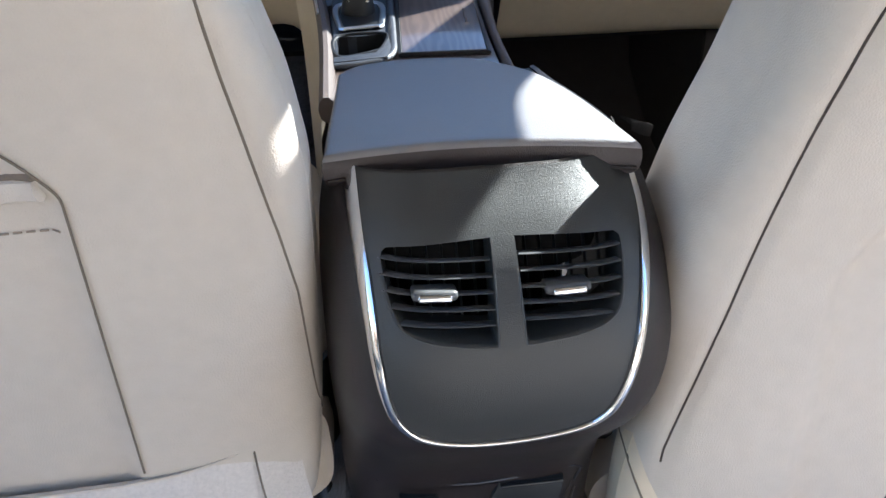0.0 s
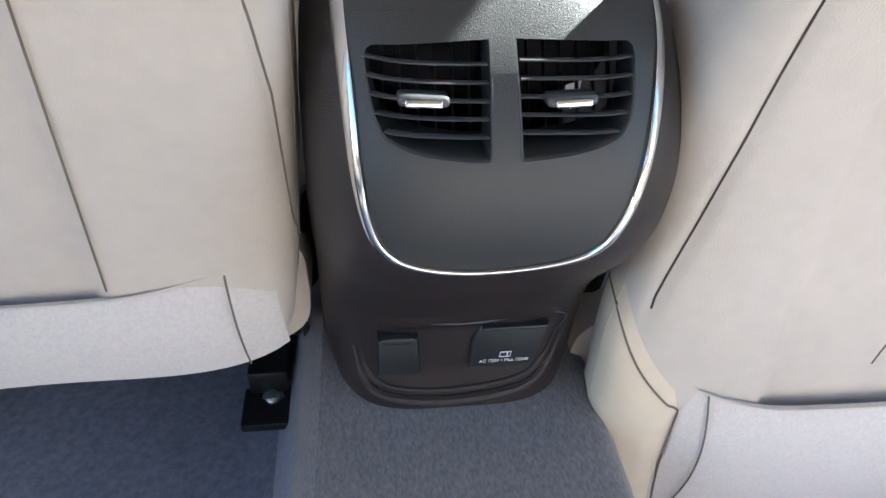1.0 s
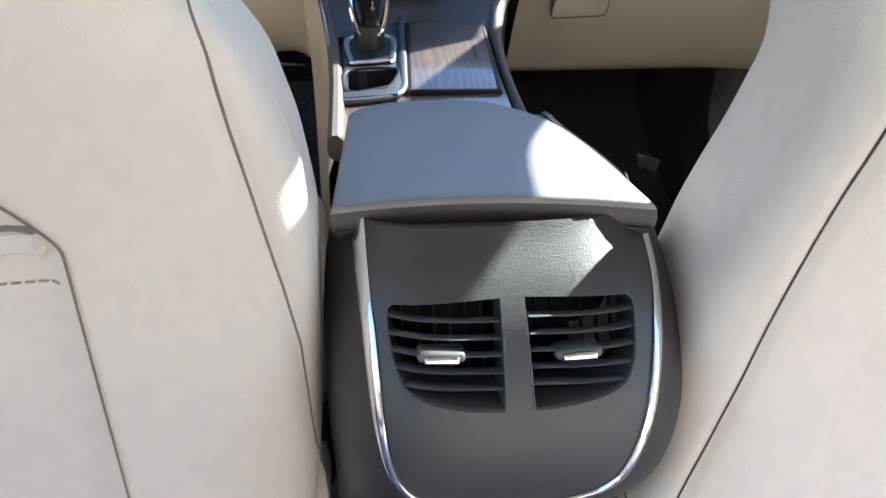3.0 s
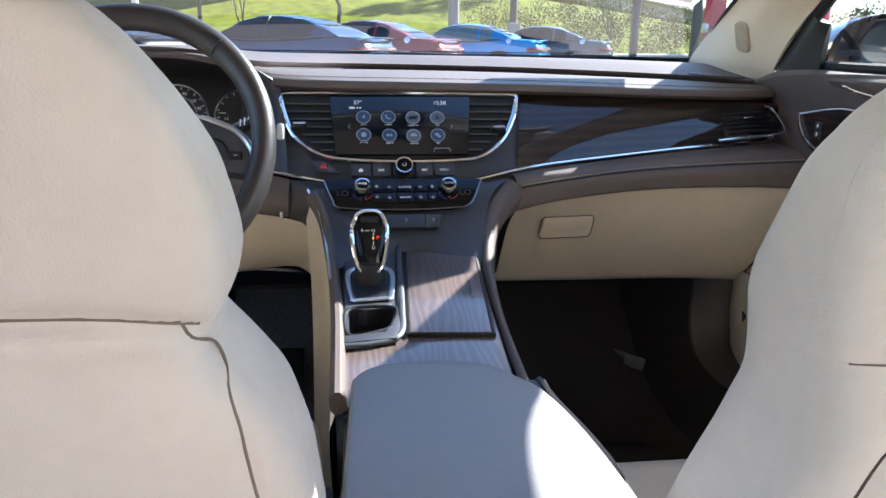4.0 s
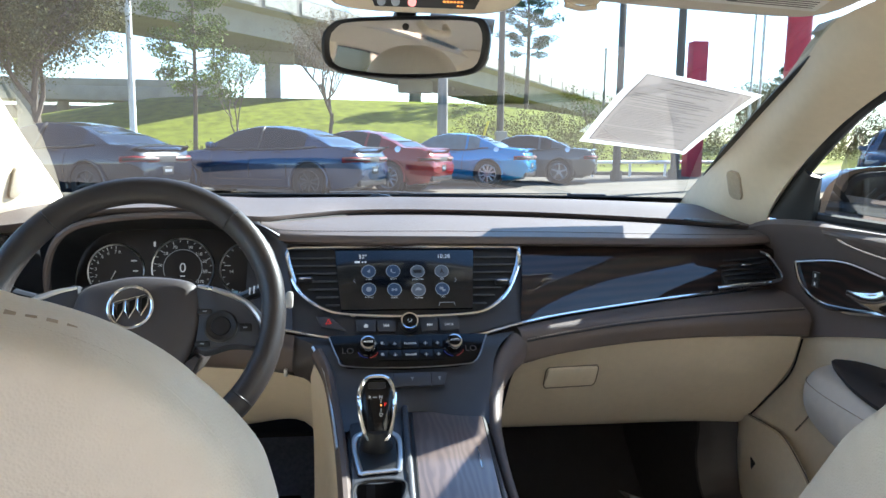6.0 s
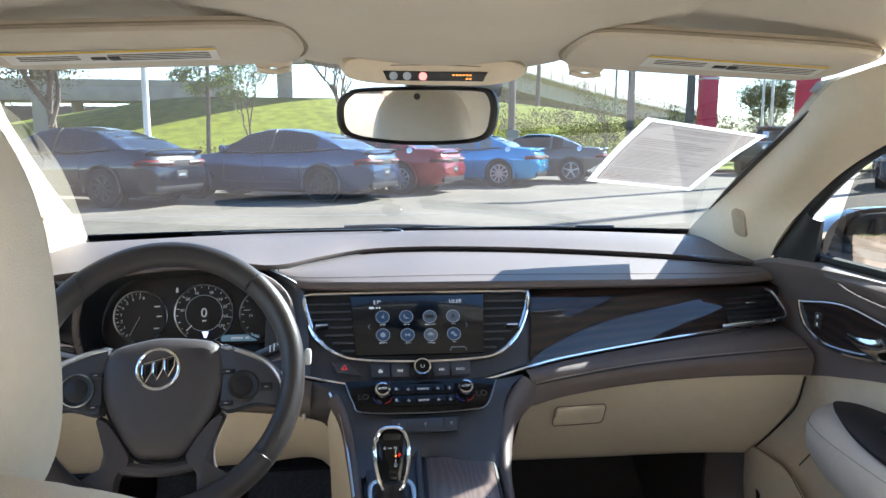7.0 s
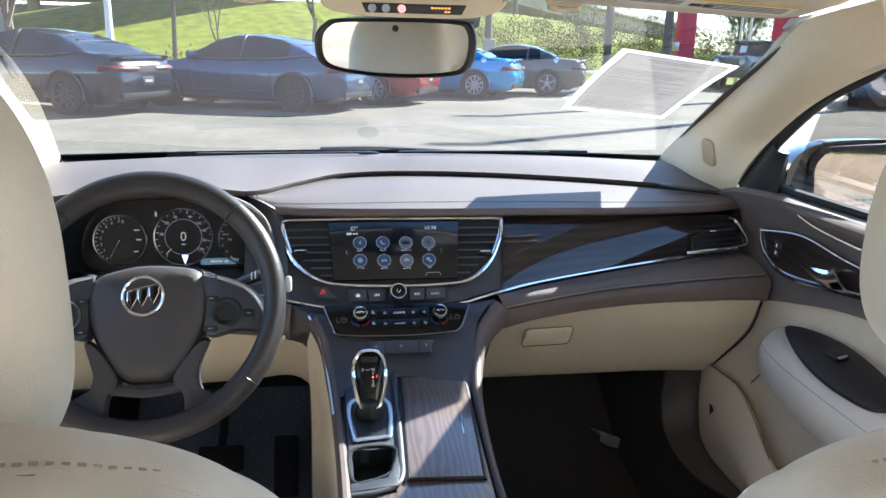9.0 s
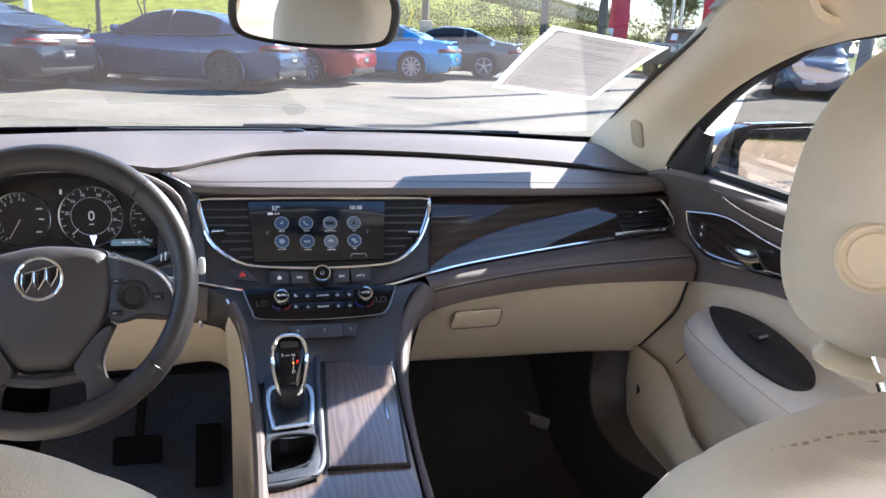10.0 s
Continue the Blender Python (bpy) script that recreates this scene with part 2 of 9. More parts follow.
BEIGE = leather("cream_leather", (0.57, 0.513, 0.445), 0.52, 800, 0.3)
BEIGE_HARD = leather("cream_moulded_plastic", (0.68, 0.585, 0.445), 0.55, 1100, 0.2)
SKIRT = mat("cream_felt", (0.62, 0.575, 0.535), 0.95, vary=0.10, scale=300, bump=1.0, bump_scale=520, sheen=0.3)
BROWN = leather("dark_brown_soft_plastic", (0.122, 0.096, 0.086), 0.54, 1000, 0.16)
BROWN.node_tree.nodes["Principled BSDF"].inputs["Specular IOR Level"].default_value = 0.35
BROWN_HARD = leather("dark_brown_moulded_plastic", (0.056, 0.048, 0.047), 0.48, 1300, 0.25)
CHAR = leather("charcoal_plastic", (0.045, 0.048, 0.058), 0.45, 1500, 0.2)
CHAR_GRAIN = leather("charcoal_grained_plastic", (0.027, 0.029, 0.029), 0.48, 1500, 0.30)
CHAR_GRAIN.node_tree.nodes["Principled BSDF"].inputs["Specular IOR Level"].default_value = 0.7
SLAT = leather("slat_plastic", (0.085, 0.088, 0.092), 0.35, 1500, 0.1)
BLACK = mat("black_plastic", (0.010, 0.010, 0.011), 0.45, vary=0.15)
GLOSS = mat("black_gloss", (0.006, 0.006, 0.007), 0.12, vary=0.1, rough_vary=0.03, spec=0.3)
RUBBER = mat("black_rubber", (0.012, 0.012, 0.013), 0.8, vary=0.2, bump=0.3)
CHROME = mat("chrome", (0.80, 0.80, 0.80), 0.12, metal=1.0, vary=0.03, rough_vary=0.05)
SATIN = mat("satin_silver", (0.62, 0.63, 0.64), 0.3, metal=1.0, vary=0.05)
STEEL = mat("zinc_steel", (0.45, 0.45, 0.43), 0.4, metal=1.0, vary=0.2, scale=60)
WOOD = woodgrain("dark_lacquered_wood", (0.013, 0.009, 0.008), (0.030, 0.017, 0.013), 0.5, 1.0, (0.35, 0.8, 2.2), "Z", 12.0)
WOOD.node_tree.nodes["Principled BSDF"].inputs["Specular IOR Level"].default_value = 0.1
WOOD_OPEN = woodgrain("brown_open_pore_wood", (0.112, 0.082, 0.072), (0.158, 0.117, 0.101), 0.30, 0.9, (3.6, 0.7, 3), warp=15.0)
CARPET = mat("charcoal_carpet", (0.185, 0.205, 0.262), 1.0, vary=0.35, scale=120, bump=1.0, bump_scale=900, sheen=0.25)
TUNNEL = mat("grey_ribbed_carpet", (0.172, 0.168, 0.172), 1.0, vary=0.42, scale=420, bump=1.0, bump_scale=900, stretch=(1, 0.45, 1), sheen=0.25)
LINER = mat("cream_headliner_cloth", (0.58, 0.51, 0.41), 0.95, vary=0.05, scale=5, bump=0.5, bump_scale=900, stretch=(1, 3, 1), sheen=0.2)
THREAD = mat("dark_thread", (0.055, 0.042, 0.036), 0.8)
THREAD_PALE = mat("cream_thread", (0.34, 0.28, 0.22), 0.8)
SEAMDARK = mat("seam_brown", (0.17, 0.14, 0.11), 0.85)
PALE_PRINT = mat("pale_print", (0.50, 0.52, 0.54), 0.6, glow=0.06)
WHITE_PRINT = mat("white_print", (0.75, 0.75, 0.76), 0.6)
RED_PRINT = mat("red_print", (0.75, 0.02, 0.01), 0.5, glow=0.25)
AMBER = mat("amber_display", (0.9, 0.30, 0.06), 0.5, glow=0.25)
BLUE_LIT = mat("blue_lit_icon", (0.014, 0.032, 0.070), 0.35, glow=0.08)
GREY_LIT = mat("grey_lit_icon", (0.22, 0.24, 0.27), 0.35, glow=0.06)
DISPLAY = mat("display_glass", (0.004, 0.006, 0.011), 0.16, vary=0.2, rough_vary=0.05, coat=0.5)
GAUGE = mat("gauge_face_black", (0.007, 0.007, 0.009), 0.3, vary=0.1)
GLASS = pane("windscreen_glass", (0.66, 0.70, 0.70), 0.22)
SIDEGLASS = pane("side_glass", (0.86, 0.90, 0.88), 0.7)
MIRROR = mat("mirror_silver", (0.86, 0.88, 0.88), 0.02, metal=1.0, vary=0.02, rough_vary=0.01)
def thin_paper(name, c, through_share):
    """Paper that lets part of the light through."""
    m = mat(name, c, 0.8, vary=0.06, scale=40)
    t = m.node_tree
    p, out = t.nodes["Principled BSDF"], t.nodes["Material Output"]
    tl, mix = t.nodes.new("ShaderNodeBsdfTranslucent"), t.nodes.new("ShaderNodeMixShader")
    tl.inputs[0].default_value, mix.inputs[0].default_value = (*c, 1), through_share
    t.links.new(p.outputs[0], mix.inputs[1])
    t.links.new(tl.outputs[0], mix.inputs[2])
    t.links.new(mix.outputs[0], out.inputs[0])
    return m
PAPER = thin_paper("white_paper", (0.80, 0.79, 0.78), 0.45)
PAPER_FIELD = thin_paper("grey_tinted_paper", (0.29, 0.25, 0.228), 0.45)
PAPER_PRINT = thin_paper("grey_print", (0.13, 0.112, 0.105), 0.45)


# ---- cabin shell ----
def both(f):
    for s in (1, -1):
        f(s)


# floor pan with the carpeted middle tunnel
def floor_z(x, y):
    t = max(0.0, 1 - max(0.0, abs(x - 0.005) - 0.115) / 0.075)
    t = t * t * (3 - 2 * t)
    rise = max(0.0, min(1.0, (y - 0.15) / 0.45))
    return 0.02 + t * (0.165 if y > -0.75 else 0.165 + 0.01 * (y + 0.75)) + 0.30 * rise ** 2


bm = grid([[(x, y, floor_z(x, y)) for x in (-0.80 + 1.6 * i / 90 for i in range(91))] for y in (-2.1 + 2.9 * j / 70 for j in range(71))])
thicken(bm, 0.02)
tagged(part("floor", bm, CARPET), "charcoal cabin carpet over the floor pan", "floor", kind="structure")

# lighter ribbed carpet over the tunnel behind the console
bm = grid([[(0.003 + 0.142 * k / 16 * (1.0 if y > -0.78 else 1 + (-0.78 - y) * 0.12), y,
             floor_z(0.003 + 0.142 * k / 16, y) + 0.006) for k in range(-16, 17)] for y in (-0.66 - 1.3 * j / 50 for j in range(51))])
thicken(bm, 0.004)
tagged(part("tunnel_carpet", bm, TUNNEL), "grey ribbed carpet over the centre tunnel", "carpet", kind="structure")

# headliner with its front edge over the windscreen
def roof_z(x, y):
    front = 1.232 + 0.036 * math.sin(min(1.0, max(0.0, (-0.12 - y) / 1.0)) * math.pi / 2)
    back = max(0.0, -1.2 - y) ** 2 * 0.18
    return front - back - (0.045 + 0.035 * min(1.0, max(0.0, -0.4 - y) / 0.4)) * (abs(x) / 0.62) ** 3.0 - 0.01 * x * x


rows = []
for j in range(41):
    y = -0.13 - 1.95 * j / 40
    rows.append([(0.61 * k / 24, y + (0.06 * (1 - (k / 24) ** 2) if j == 0 else 0), roof_z(0.61 * k / 24, y)) for k in range(-24, 25)])
bm = grid(rows)
thicken(bm, 0.03)
tagged(part("ceiling", bm, LINER), "cream woven cloth headliner of the car", "headliner", kind="structure")
bm = loft([[(-0.64, -2.10, 1.21), (-0.64, -1.0, 1.31), (-0.61, -0.1, 1.235)], [(0, -2.10, 1.25), (0, -1.0, 1.37), (0, -0.05, 1.285)],
           [(0.64, -2.10, 1.21), (0.64, -1.0, 1.31), (0.61, -0.1, 1.235)]], 20, 12, 0.01)
tagged(part("roof_panel", bm, BLACK), "black outer roof panel", "roof", kind="structure")


# roof rails, window pillars, side walls, window glass
def side(s):
    n = "right" if s > 0 else "left"
    inner = [(0.765 * s, 0.62, 0.812), (0.735 * s, 0.56, 0.845), (0.705 * s, 0.295, 0.981), (0.648 * s, 0.008, 1.101), (0.60 * s, -0.15, 1.155), (0.585 * s, -0.35, 1.18)]
    outer = [(0.768 * s, 0.255, 0.805), (0.745 * s, 0.19, 0.862), (0.742 * s, 0.10, 0.952), (0.722 * s, -0.02, 1.024), (0.70 * s, -0.15, 1.074), (0.67 * s, -0.33, 1.128)]
    mid = [((a[0] + b[0]) / 2 - 0.022 * s, (a[1] + b[1]) / 2 - 0.012, (a[2] + b[2]) / 2 - 0.012) for a, b in zip(inner, outer)]
    trim = part("pillar_" + n, loft([inner, mid, outer], 40, 14, 0.012), BEIGE_HARD)
    tagged(trim, "cream moulded windscreen pillar trim", "pillar trim", kind="structure")
    # small speaker grille low on the pillar
    p, q = Vector(mid[1]).lerp(Vector(mid[2]), 0.44) + Vector((-0.010 * s, -0.020, 0.008)), Vector(mid[2])
    along = (Vector(mid[2]) - Vector(mid[1])).normalized()
    across = (Vector(outer[2]) - Vector(inner[2])).normalized()
    m = plane_at(p, across * s, along)
    part("speaker_grille", placed(slab(rounded(0.040, 0.062, 0.014), 0.007, 0.002), m), mat("tan_grille" + n, (0.42, 0.35, 0.26), 0.8, vary=0.2, scale=300), trim, "round-cornered cream speaker grille")
    # roof rail and door opening seal
    rail = [(0.60 * s, -0.12, 1.16), (0.625 * s, -0.45, 1.19), (0.635 * s, -1.0, 1.205), (0.62 * s, -1.5, 1.16), (0.60 * s, -2.1, 1.08)]
    low = [(0.69 * s, -0.20, 1.095), (0.685 * s, -0.45, 1.135), (0.685 * s, -1.0, 1.155), (0.69 * s, -1.5, 1.10), (0.70 * s, -2.1, 0.98)]
    tagged(part("roof_rail_" + n, loft([rail, low], 30, 6, 0.02), LINER), "cream cloth-wrapped roof rail over the doors", "roof rail", kind="structure")
    seal = [(0.752 * s, 0.205, 0.85), (0.75 * s, 0.095, 0.945), (0.73 * s, -0.03, 1.02), (0.708 * s, -0.16, 1.07), (0.695 * s, -0.35, 1.12), (0.69 * s, -1.0, 1.15), (0.70 * s, -1.5, 1.10)]
    tagged(part("door_seal_" + n, tube(seal, 0.011, 8, 60), RUBBER), "black rubber door opening seal", "door seal", kind="structure")
    # sill below the open rear door, the middle pillar, and the pane
    bm = loft([[(0.74 * s, -0.93, 0.0), (0.74 * s, -2.1, 0.0)], [(0.76 * s, -0.93, 0.09), (0.76 * s, -2.1, 0.09)], [(0.84 * s, -0.93, 0.09), (0.84 * s, -2.1, 0.09)], [(0.86 * s, -0.93, -0.03), (0.86 * s, -2.1, -0.03)]], 8, 10, 0.01)
    tagged(part("sill_" + n, bm, BEIGE_HARD), "cream door sill under the rear opening", "sill", kind="structure")
    bm = loft([[(0.80 * s, -0.90, 0.05), (0.80 * s, -0.90, 0.82)], [(0.77 * s, -0.95, 0.05), (0.77 * s, -0.95, 0.82)], [(0.80 * s, -1.02, 0.05), (0.80 * s, -1.02, 0.82)]], 8, 6, 0.01)
    tagged(part("pillar_foot_" + n, bm, BEIGE_HARD), "cream lower middle pillar trim", "pillar trim", kind="structure")
    bm = loft([[(0.79 * s, -0.86, 0.80), (0.695 * s, -0.93, 1.15)], [(0.77 * s, -0.93, 0.80), (0.67 * s, -0.98, 1.15)], [(0.79 * s, -1.0, 0.80), (0.695 * s, -1.04, 1.15)]], 10, 6, 0.01)
    tagged(part("pillar_middle_" + n, bm, BEIGE_HARD), "cream middle pillar trim between the doors", "pillar trim", kind="structure")
    bm = loft([[(0.80 * s, 0.12, 0.845), (0.80 * s, -0.3, 0.85), (0.80 * s, -0.9, 0.86)], [(0.72 * s, -0.06, 1.01), (0.71 * s, -0.3, 1.12), (0.70 * s, -0.9, 1.15)]], 16, 4)
    g = tagged(part("window_" + n, bm, SIDEGLASS), "clear side window of the front door", "window", kind="structure")
    # black sail panel in the window's front corner
    bm = loft([[(0.757 * s, 0.225, 0.835), (0.757 * s, 0.105, 0.94)], [(0.753 * s, 0.17, 0.838), (0.75 * s, 0.085, 0.93)], [(0.765 * s, 0.085, 0.842), (0.762 * s, 0.075, 0.925)]], 8, 6, 0.012)
    tagged(part("sail_panel_" + n, bm, BLACK), "matt black mirror corner panel", "panel", kind="structure")


both(side)

# rear wall of the cabin and the parcel shelf under the rear window
bm = loft([[(-0.78, -1.95, 0.02), (0.78, -1.95, 0.02)], [(-0.78, -1.98, 0.5), (0.78, -1.98, 0.5)], [(-0.72, -2.05, 0.86), (0.72, -2.05, 0.86)]], 10, 8, 0.05)
tagged(part("wall_back", bm, BEIGE), "plain cream back wall of the cabin", "wall", kind="structure")

# rear pillars, rear window frame, parcel shelf and rear headrests
for s in (1, -1):
    bm = loft([[(0.70 * s, -1.62, 1.12), (0.70 * s, -1.75, 0.98), (0.74 * s, -1.80, 0.80)], [(0.60 * s, -1.75, 1.15), (0.60 * s, -1.95, 1.0), (0.66 * s, -2.1, 0.86)], [(0.52 * s, -1.98, 1.11), (0.54 * s, -2.2, 0.98), (0.58 * s, -2.4, 0.86)]], 12, 10, 0.02)
    tagged(part("pillar_rear_" + ("right" if s > 0 else "left"), bm, BEIGE_HARD), "cream rear pillar trim beside the rear window", "pillar trim", kind="structure")
bm = loft([[(-0.70, -1.90, 0.86), (0, -1.92, 0.87), (0.70, -1.90, 0.86)], [(-0.66, -2.45, 0.84), (0, -2.5, 0.85), (0.66, -2.45, 0.84)]], 12, 6, 0.03)
tagged(part("parcel_shelf", bm, BEIGE_HARD), "cream shelf under the rear window", "shelf", kind="structure")
for x in (-0.36, 0.0, 0.36):
    hr = thing("rear_headrest", "cream leather rear seat headrest", "headrest", (x, -1.85, 0.86), group="rear headrests")
    part("cushion", rbox(0.26, 0.10, 0.16, 0.045, (x, -1.84, 0.955)), BEIGE, hr)
    part("post", tube([(x, -1.85, 0.86), (x, -1.85, 0.90)], 0.012, 8, 2, smooth=False), CHROME, hr)
hnd = thing("grab_handle", "cream folding grab handle at the roof rail", "grab handle", (-0.5, -1.28, 1.20))
part("bar", tube([(-0.52, -1.20, 1.205), (-0.50, -1.22, 1.180), (-0.50, -1.35, 1.178), (-0.52, -1.37, 1.202)], 0.010, 10, 24), BEIGE_HARD, hnd)

# bulkhead behind the dashboard
bm = loft([[(-0.80, 0.60, 0.845), (0, 0.70, 0.835), (0.80, 0.60, 0.845)], [(-0.80, 0.66, 0.5), (0, 0.72, 0.5), (0.80, 0.66, 0.5)], [(-0.80, 0.70, -0.05), (0, 0.70, -0.05), (0.80, 0.70, -0.05)]], 10, 8, 0.02)
tagged(part("wall_front", bm, BLACK), "black bulkhead behind the dashboard", "wall", kind="structure")

# windscreen
def ws(u, v):
    """u across -1..1, v from the base 0 to the header 1."""
    x = u * (0.76 - 0.15 * v)
    y = 0.655 - 0.10 * u * u - 0.80 * v + 0.02 * u * u * v
    z = 0.838 + 0.355 * max(v, 0) ** 0.9 + 0.012 * math.sin(math.pi * v) - 0.03 * u * u * v
    return Vector((x, y, z))


screen = thing("windscreen", "curved clear laminated windscreen", "windscreen", (0, 0.65, 0.838), kind="structure")
part("glass", grid([[ws(-1 + i / 12, j / 14) for i in range(25)] for j in range(15)]), GLASS, screen)
bm = grid([[ws(-1 + i / 20, -0.012) + Vector((0, 0.004, -0.004)) for i in range(41)], [ws(-1 + i / 20, 0.018) + Vector((0, 0.0, 0.001)) for i in range(41)]])
thicken(bm, 0.003)
part("black_border", bm, BLACK, screen)
for i, u in ((0, -1.0), (1, 0.985)):
    bm = grid([[ws(u - 0.02, j / 20) for j in range(21)], [ws(u + 0.015, j / 20) for j in range(21)]])
    thicken(bm, 0.003)
    part("black_border", bm, BLACK, screen)

# bonnet end and cowl outside, with the wiper
bm = loft([[(-0.80, 0.62, 0.80), (0, 0.74, 0.805), (0.80, 0.62, 0.80)], [(-0.85, 0.95, 0.70), (0, 1.1, 0.73), (0.85, 0.95, 0.70)],
           [(-0.85, 1.6, 0.50), (0, 1.75, 0.55), (0.85, 1.6, 0.50)]], 24, 12, 0.02)
tagged(part("bonnet", bm, mat("dark_car_paint", (0.02, 0.022, 0.026), 0.2, coat=1.0, vary=0.1)), "dark painted car bonnet beyond the windscreen", "bonnet", kind="structure")
wip = thing("windscreen_wiper", "black windscreen wiper resting along the glass base", "wiper", (0, 0.66, 0.85))
part("blade", tube([(-0.50, 0.605, 0.843), (-0.2, 0.645, 0.845), (0.03, 0.655, 0.846)], 0.006, 8, 20), RUBBER, wip)
part("arm", tube([(-0.14, 0.66, 0.852), (0.0, 0.665, 0.853), (0.18, 0.668, 0.846)], 0.008, 8, 20, flat=0.6), BLACK, wip)
wip2 = thing("windscreen_wiper", "black windscreen wiper resting along the glass base", "wiper", (0.4, 0.62, 0.85))
part("blade", tube([(0.10, 0.658, 0.845), (0.35, 0.638, 0.845), (0.60, 0.605, 0.843)], 0.006, 8, 20), RUBBER, wip2)
part("arm", rbox(0.10, 0.02, 0.012, 0.005, (0.50, 0.622, 0.850)), BLACK, wip2)
tagged(wip, group="wipers"), tagged(wip2, group="wipers")

# the car's outer skin: wings, nose, door skins, tail, wheels
skin = bpy.data.materials["dark_car_paint"]
for s in (1, -1):
    n = "right" if s > 0 else "left"
    bm = loft([[(0.86 * s, 0.62, 0.79), (0.87 * s, 1.1, 0.70), (0.80 * s, 1.72, 0.52)], [(0.92 * s, 0.62, 0.60), (0.93 * s, 1.1, 0.56), (0.84 * s, 1.80, 0.40)], [(0.90 * s, 0.62, 0.0), (0.90 * s, 1.1, 0.24), (0.82 * s, 1.76, 0.0)]], 16, 12, 0.01)
    tagged(part("wing_" + n, bm, skin), "dark painted front wing of the car", "wing", kind="structure")
    bm = loft([[(0.83 * s, 0.62, 0.80), (0.84 * s, 0.1, 0.835), (0.84 * s, -0.92, 0.845)], [(0.91 * s, 0.62, 0.60), (0.93 * s, 0.1, 0.60), (0.93 * s, -0.92, 0.60)], [(0.89 * s, 0.62, 0.0), (0.90 * s, 0.1, -0.02), (0.90 * s, -0.92, -0.02)]], 16, 12, 0.008)
    tagged(part("door_skin_" + n, bm, skin), "dark painted outer front door skin", "door skin", kind="structure")
    bm = loft([[(0.78 * s, -2.0, 0.86), (0.76 * s, -2.7, 0.84), (0.70 * s, -2.95, 0.80)], [(0.92 * s, -2.0, 0.6), (0.90 * s, -2.7, 0.58), (0.78 * s, -3.05, 0.55)], [(0.90 * s, -2.0, 0.0), (0.88 * s, -2.7, 0.05), (0.76 * s, -3.0, 0.1)]], 14, 10, 0.01)
    tagged(part("quarter_panel_" + n, bm, skin), "dark painted rear quarter panel", "panel", kind="structure")
bm = loft([[(-0.80, 1.72, 0.52), (0, 1.86, 0.55), (0.80, 1.72, 0.52)], [(-0.84, 1.80, 0.30), (0, 1.98, 0.30), (0.84, 1.80, 0.30)], [(-0.80, 1.76, -0.05), (0, 1.92, -0.05), (0.80, 1.76, -0.05)]], 14, 10, 0.01)
tagged(part("nose", bm, skin), "dark painted car nose", "nose", kind="structure")
bm = loft([[(-0.70, -2.42, 0.87), (0, -2.45, 0.89), (0.70, -2.42, 0.87)], [(-0.72, -2.95, 0.82), (0, -3.05, 0.84), (0.72, -2.95, 0.82)], [(-0.76, -3.0, 0.1), (0, -3.1, 0.1), (0.76, -3.0, 0.1)]], 14, 10, 0.01)
tagged(part("boot", bm, skin), "dark painted boot lid and tail", "boot", kind="structure")

# a light sensor dome at the dash's far edge
sensor = thing("light_sensor", "low clear sensor dome on the far dash edge", "sensor", (-0.02, 0.60, 0.845))
bm = bmesh.new()
bmesh.ops.create_uvsphere(bm, u_segments=20, v_segments=10, radius=0.016)
for q in bm.verts:
    q.co = Vector((q.co.x * 1.7, q.co.y, max(q.co.z, 0) * 0.5))
part("dome", placed(bm, Matrix.Translation((-0.02, 0.585, 0.848))), GLOSS, sensor)

# inspection sheet taped to the windscreen: seen from behind through the paper
sheet = thing("window_sticker_sheet", "printed paper form taped inside the windscreen", "paper", (0.55, 0.25, 1.03))
c_l, c_b, c_r, c_t = (Vector(q) for q in ((0.378, 0.318, 0.985), (0.636, 0.374, 0.959), (0.736, 0.246, 1.081), (0.412, 0.082, 1.111)))
def sh(a, b, lift=0.0):
    p = (c_t * (1 - a) + c_r * a) * (1 - b) + (c_l * (1 - a) + c_b * a) * b
    return p + Vector((0, 0.006 * math.sin(math.pi * a) * math.sin(math.pi * b) - lift * 0.5, 0.006 * math.sin(math.pi * b) - lift * 0.85))
def strip_on_sheet(a0, a1, b0, b1, lift):
    return grid([[sh(a0 + (a1 - a0) * i / 10, b0 + (b1 - b0) * j / 3, lift) for i in range(11)] for j in range(4)])
bm = bmesh.new()
for a0, a1, b0, b1 in ((0, 1, 0, 0.05), (0, 1, 0.95, 1), (0, 0.06, 0.05, 0.95), (0.94, 1, 0.05, 0.95)):
    join(bm, strip_on_sheet(a0, a1, b0, b1, 0.0))
part("paper", bm, PAPER, sheet)
rnd = random.Random(4)
bm = bmesh.new()
for a0, a1, b0, b1 in ((0.06, 0.94, 0.05, 0.056), (0.06, 0.94, 0.944, 0.95), (0.06, 0.068, 0.05, 0.95), (0.932, 0.94, 0.05, 0.95),
                       (0.25, 0.75, 0.10, 0.108), (0.32, 0.68, 0.13, 0.136), (0.22, 0.78, 0.19, 0.196), (0.35, 0.65, 0.22, 0.226), (0.1, 0.6, 0.29, 0.297), (0.1, 0.75, 0.32, 0.327), (0.1, 0.8, 0.35, 0.357), (0.1, 0.7, 0.38, 0.387)):
    join(bm, strip_on_sheet(a0, a1, b0, b1, 0.0012))
b = 0.42
while b < 0.92:
    join(bm, strip_on_sheet(0.10, rnd.uniform(0.55, 0.90), b, b + 0.005, 0.0012))
    b += rnd.choice((0.019, 0.019, 0.019, 0.034))
part("print_line", bm, PAPER_PRINT, sheet, "rows of grey unreadable print")
bm = strip_on_sheet(0.06, 0.94, 0.05, 0.95, 0.0)
part("printed_field", bm, PAPER_FIELD, sheet)


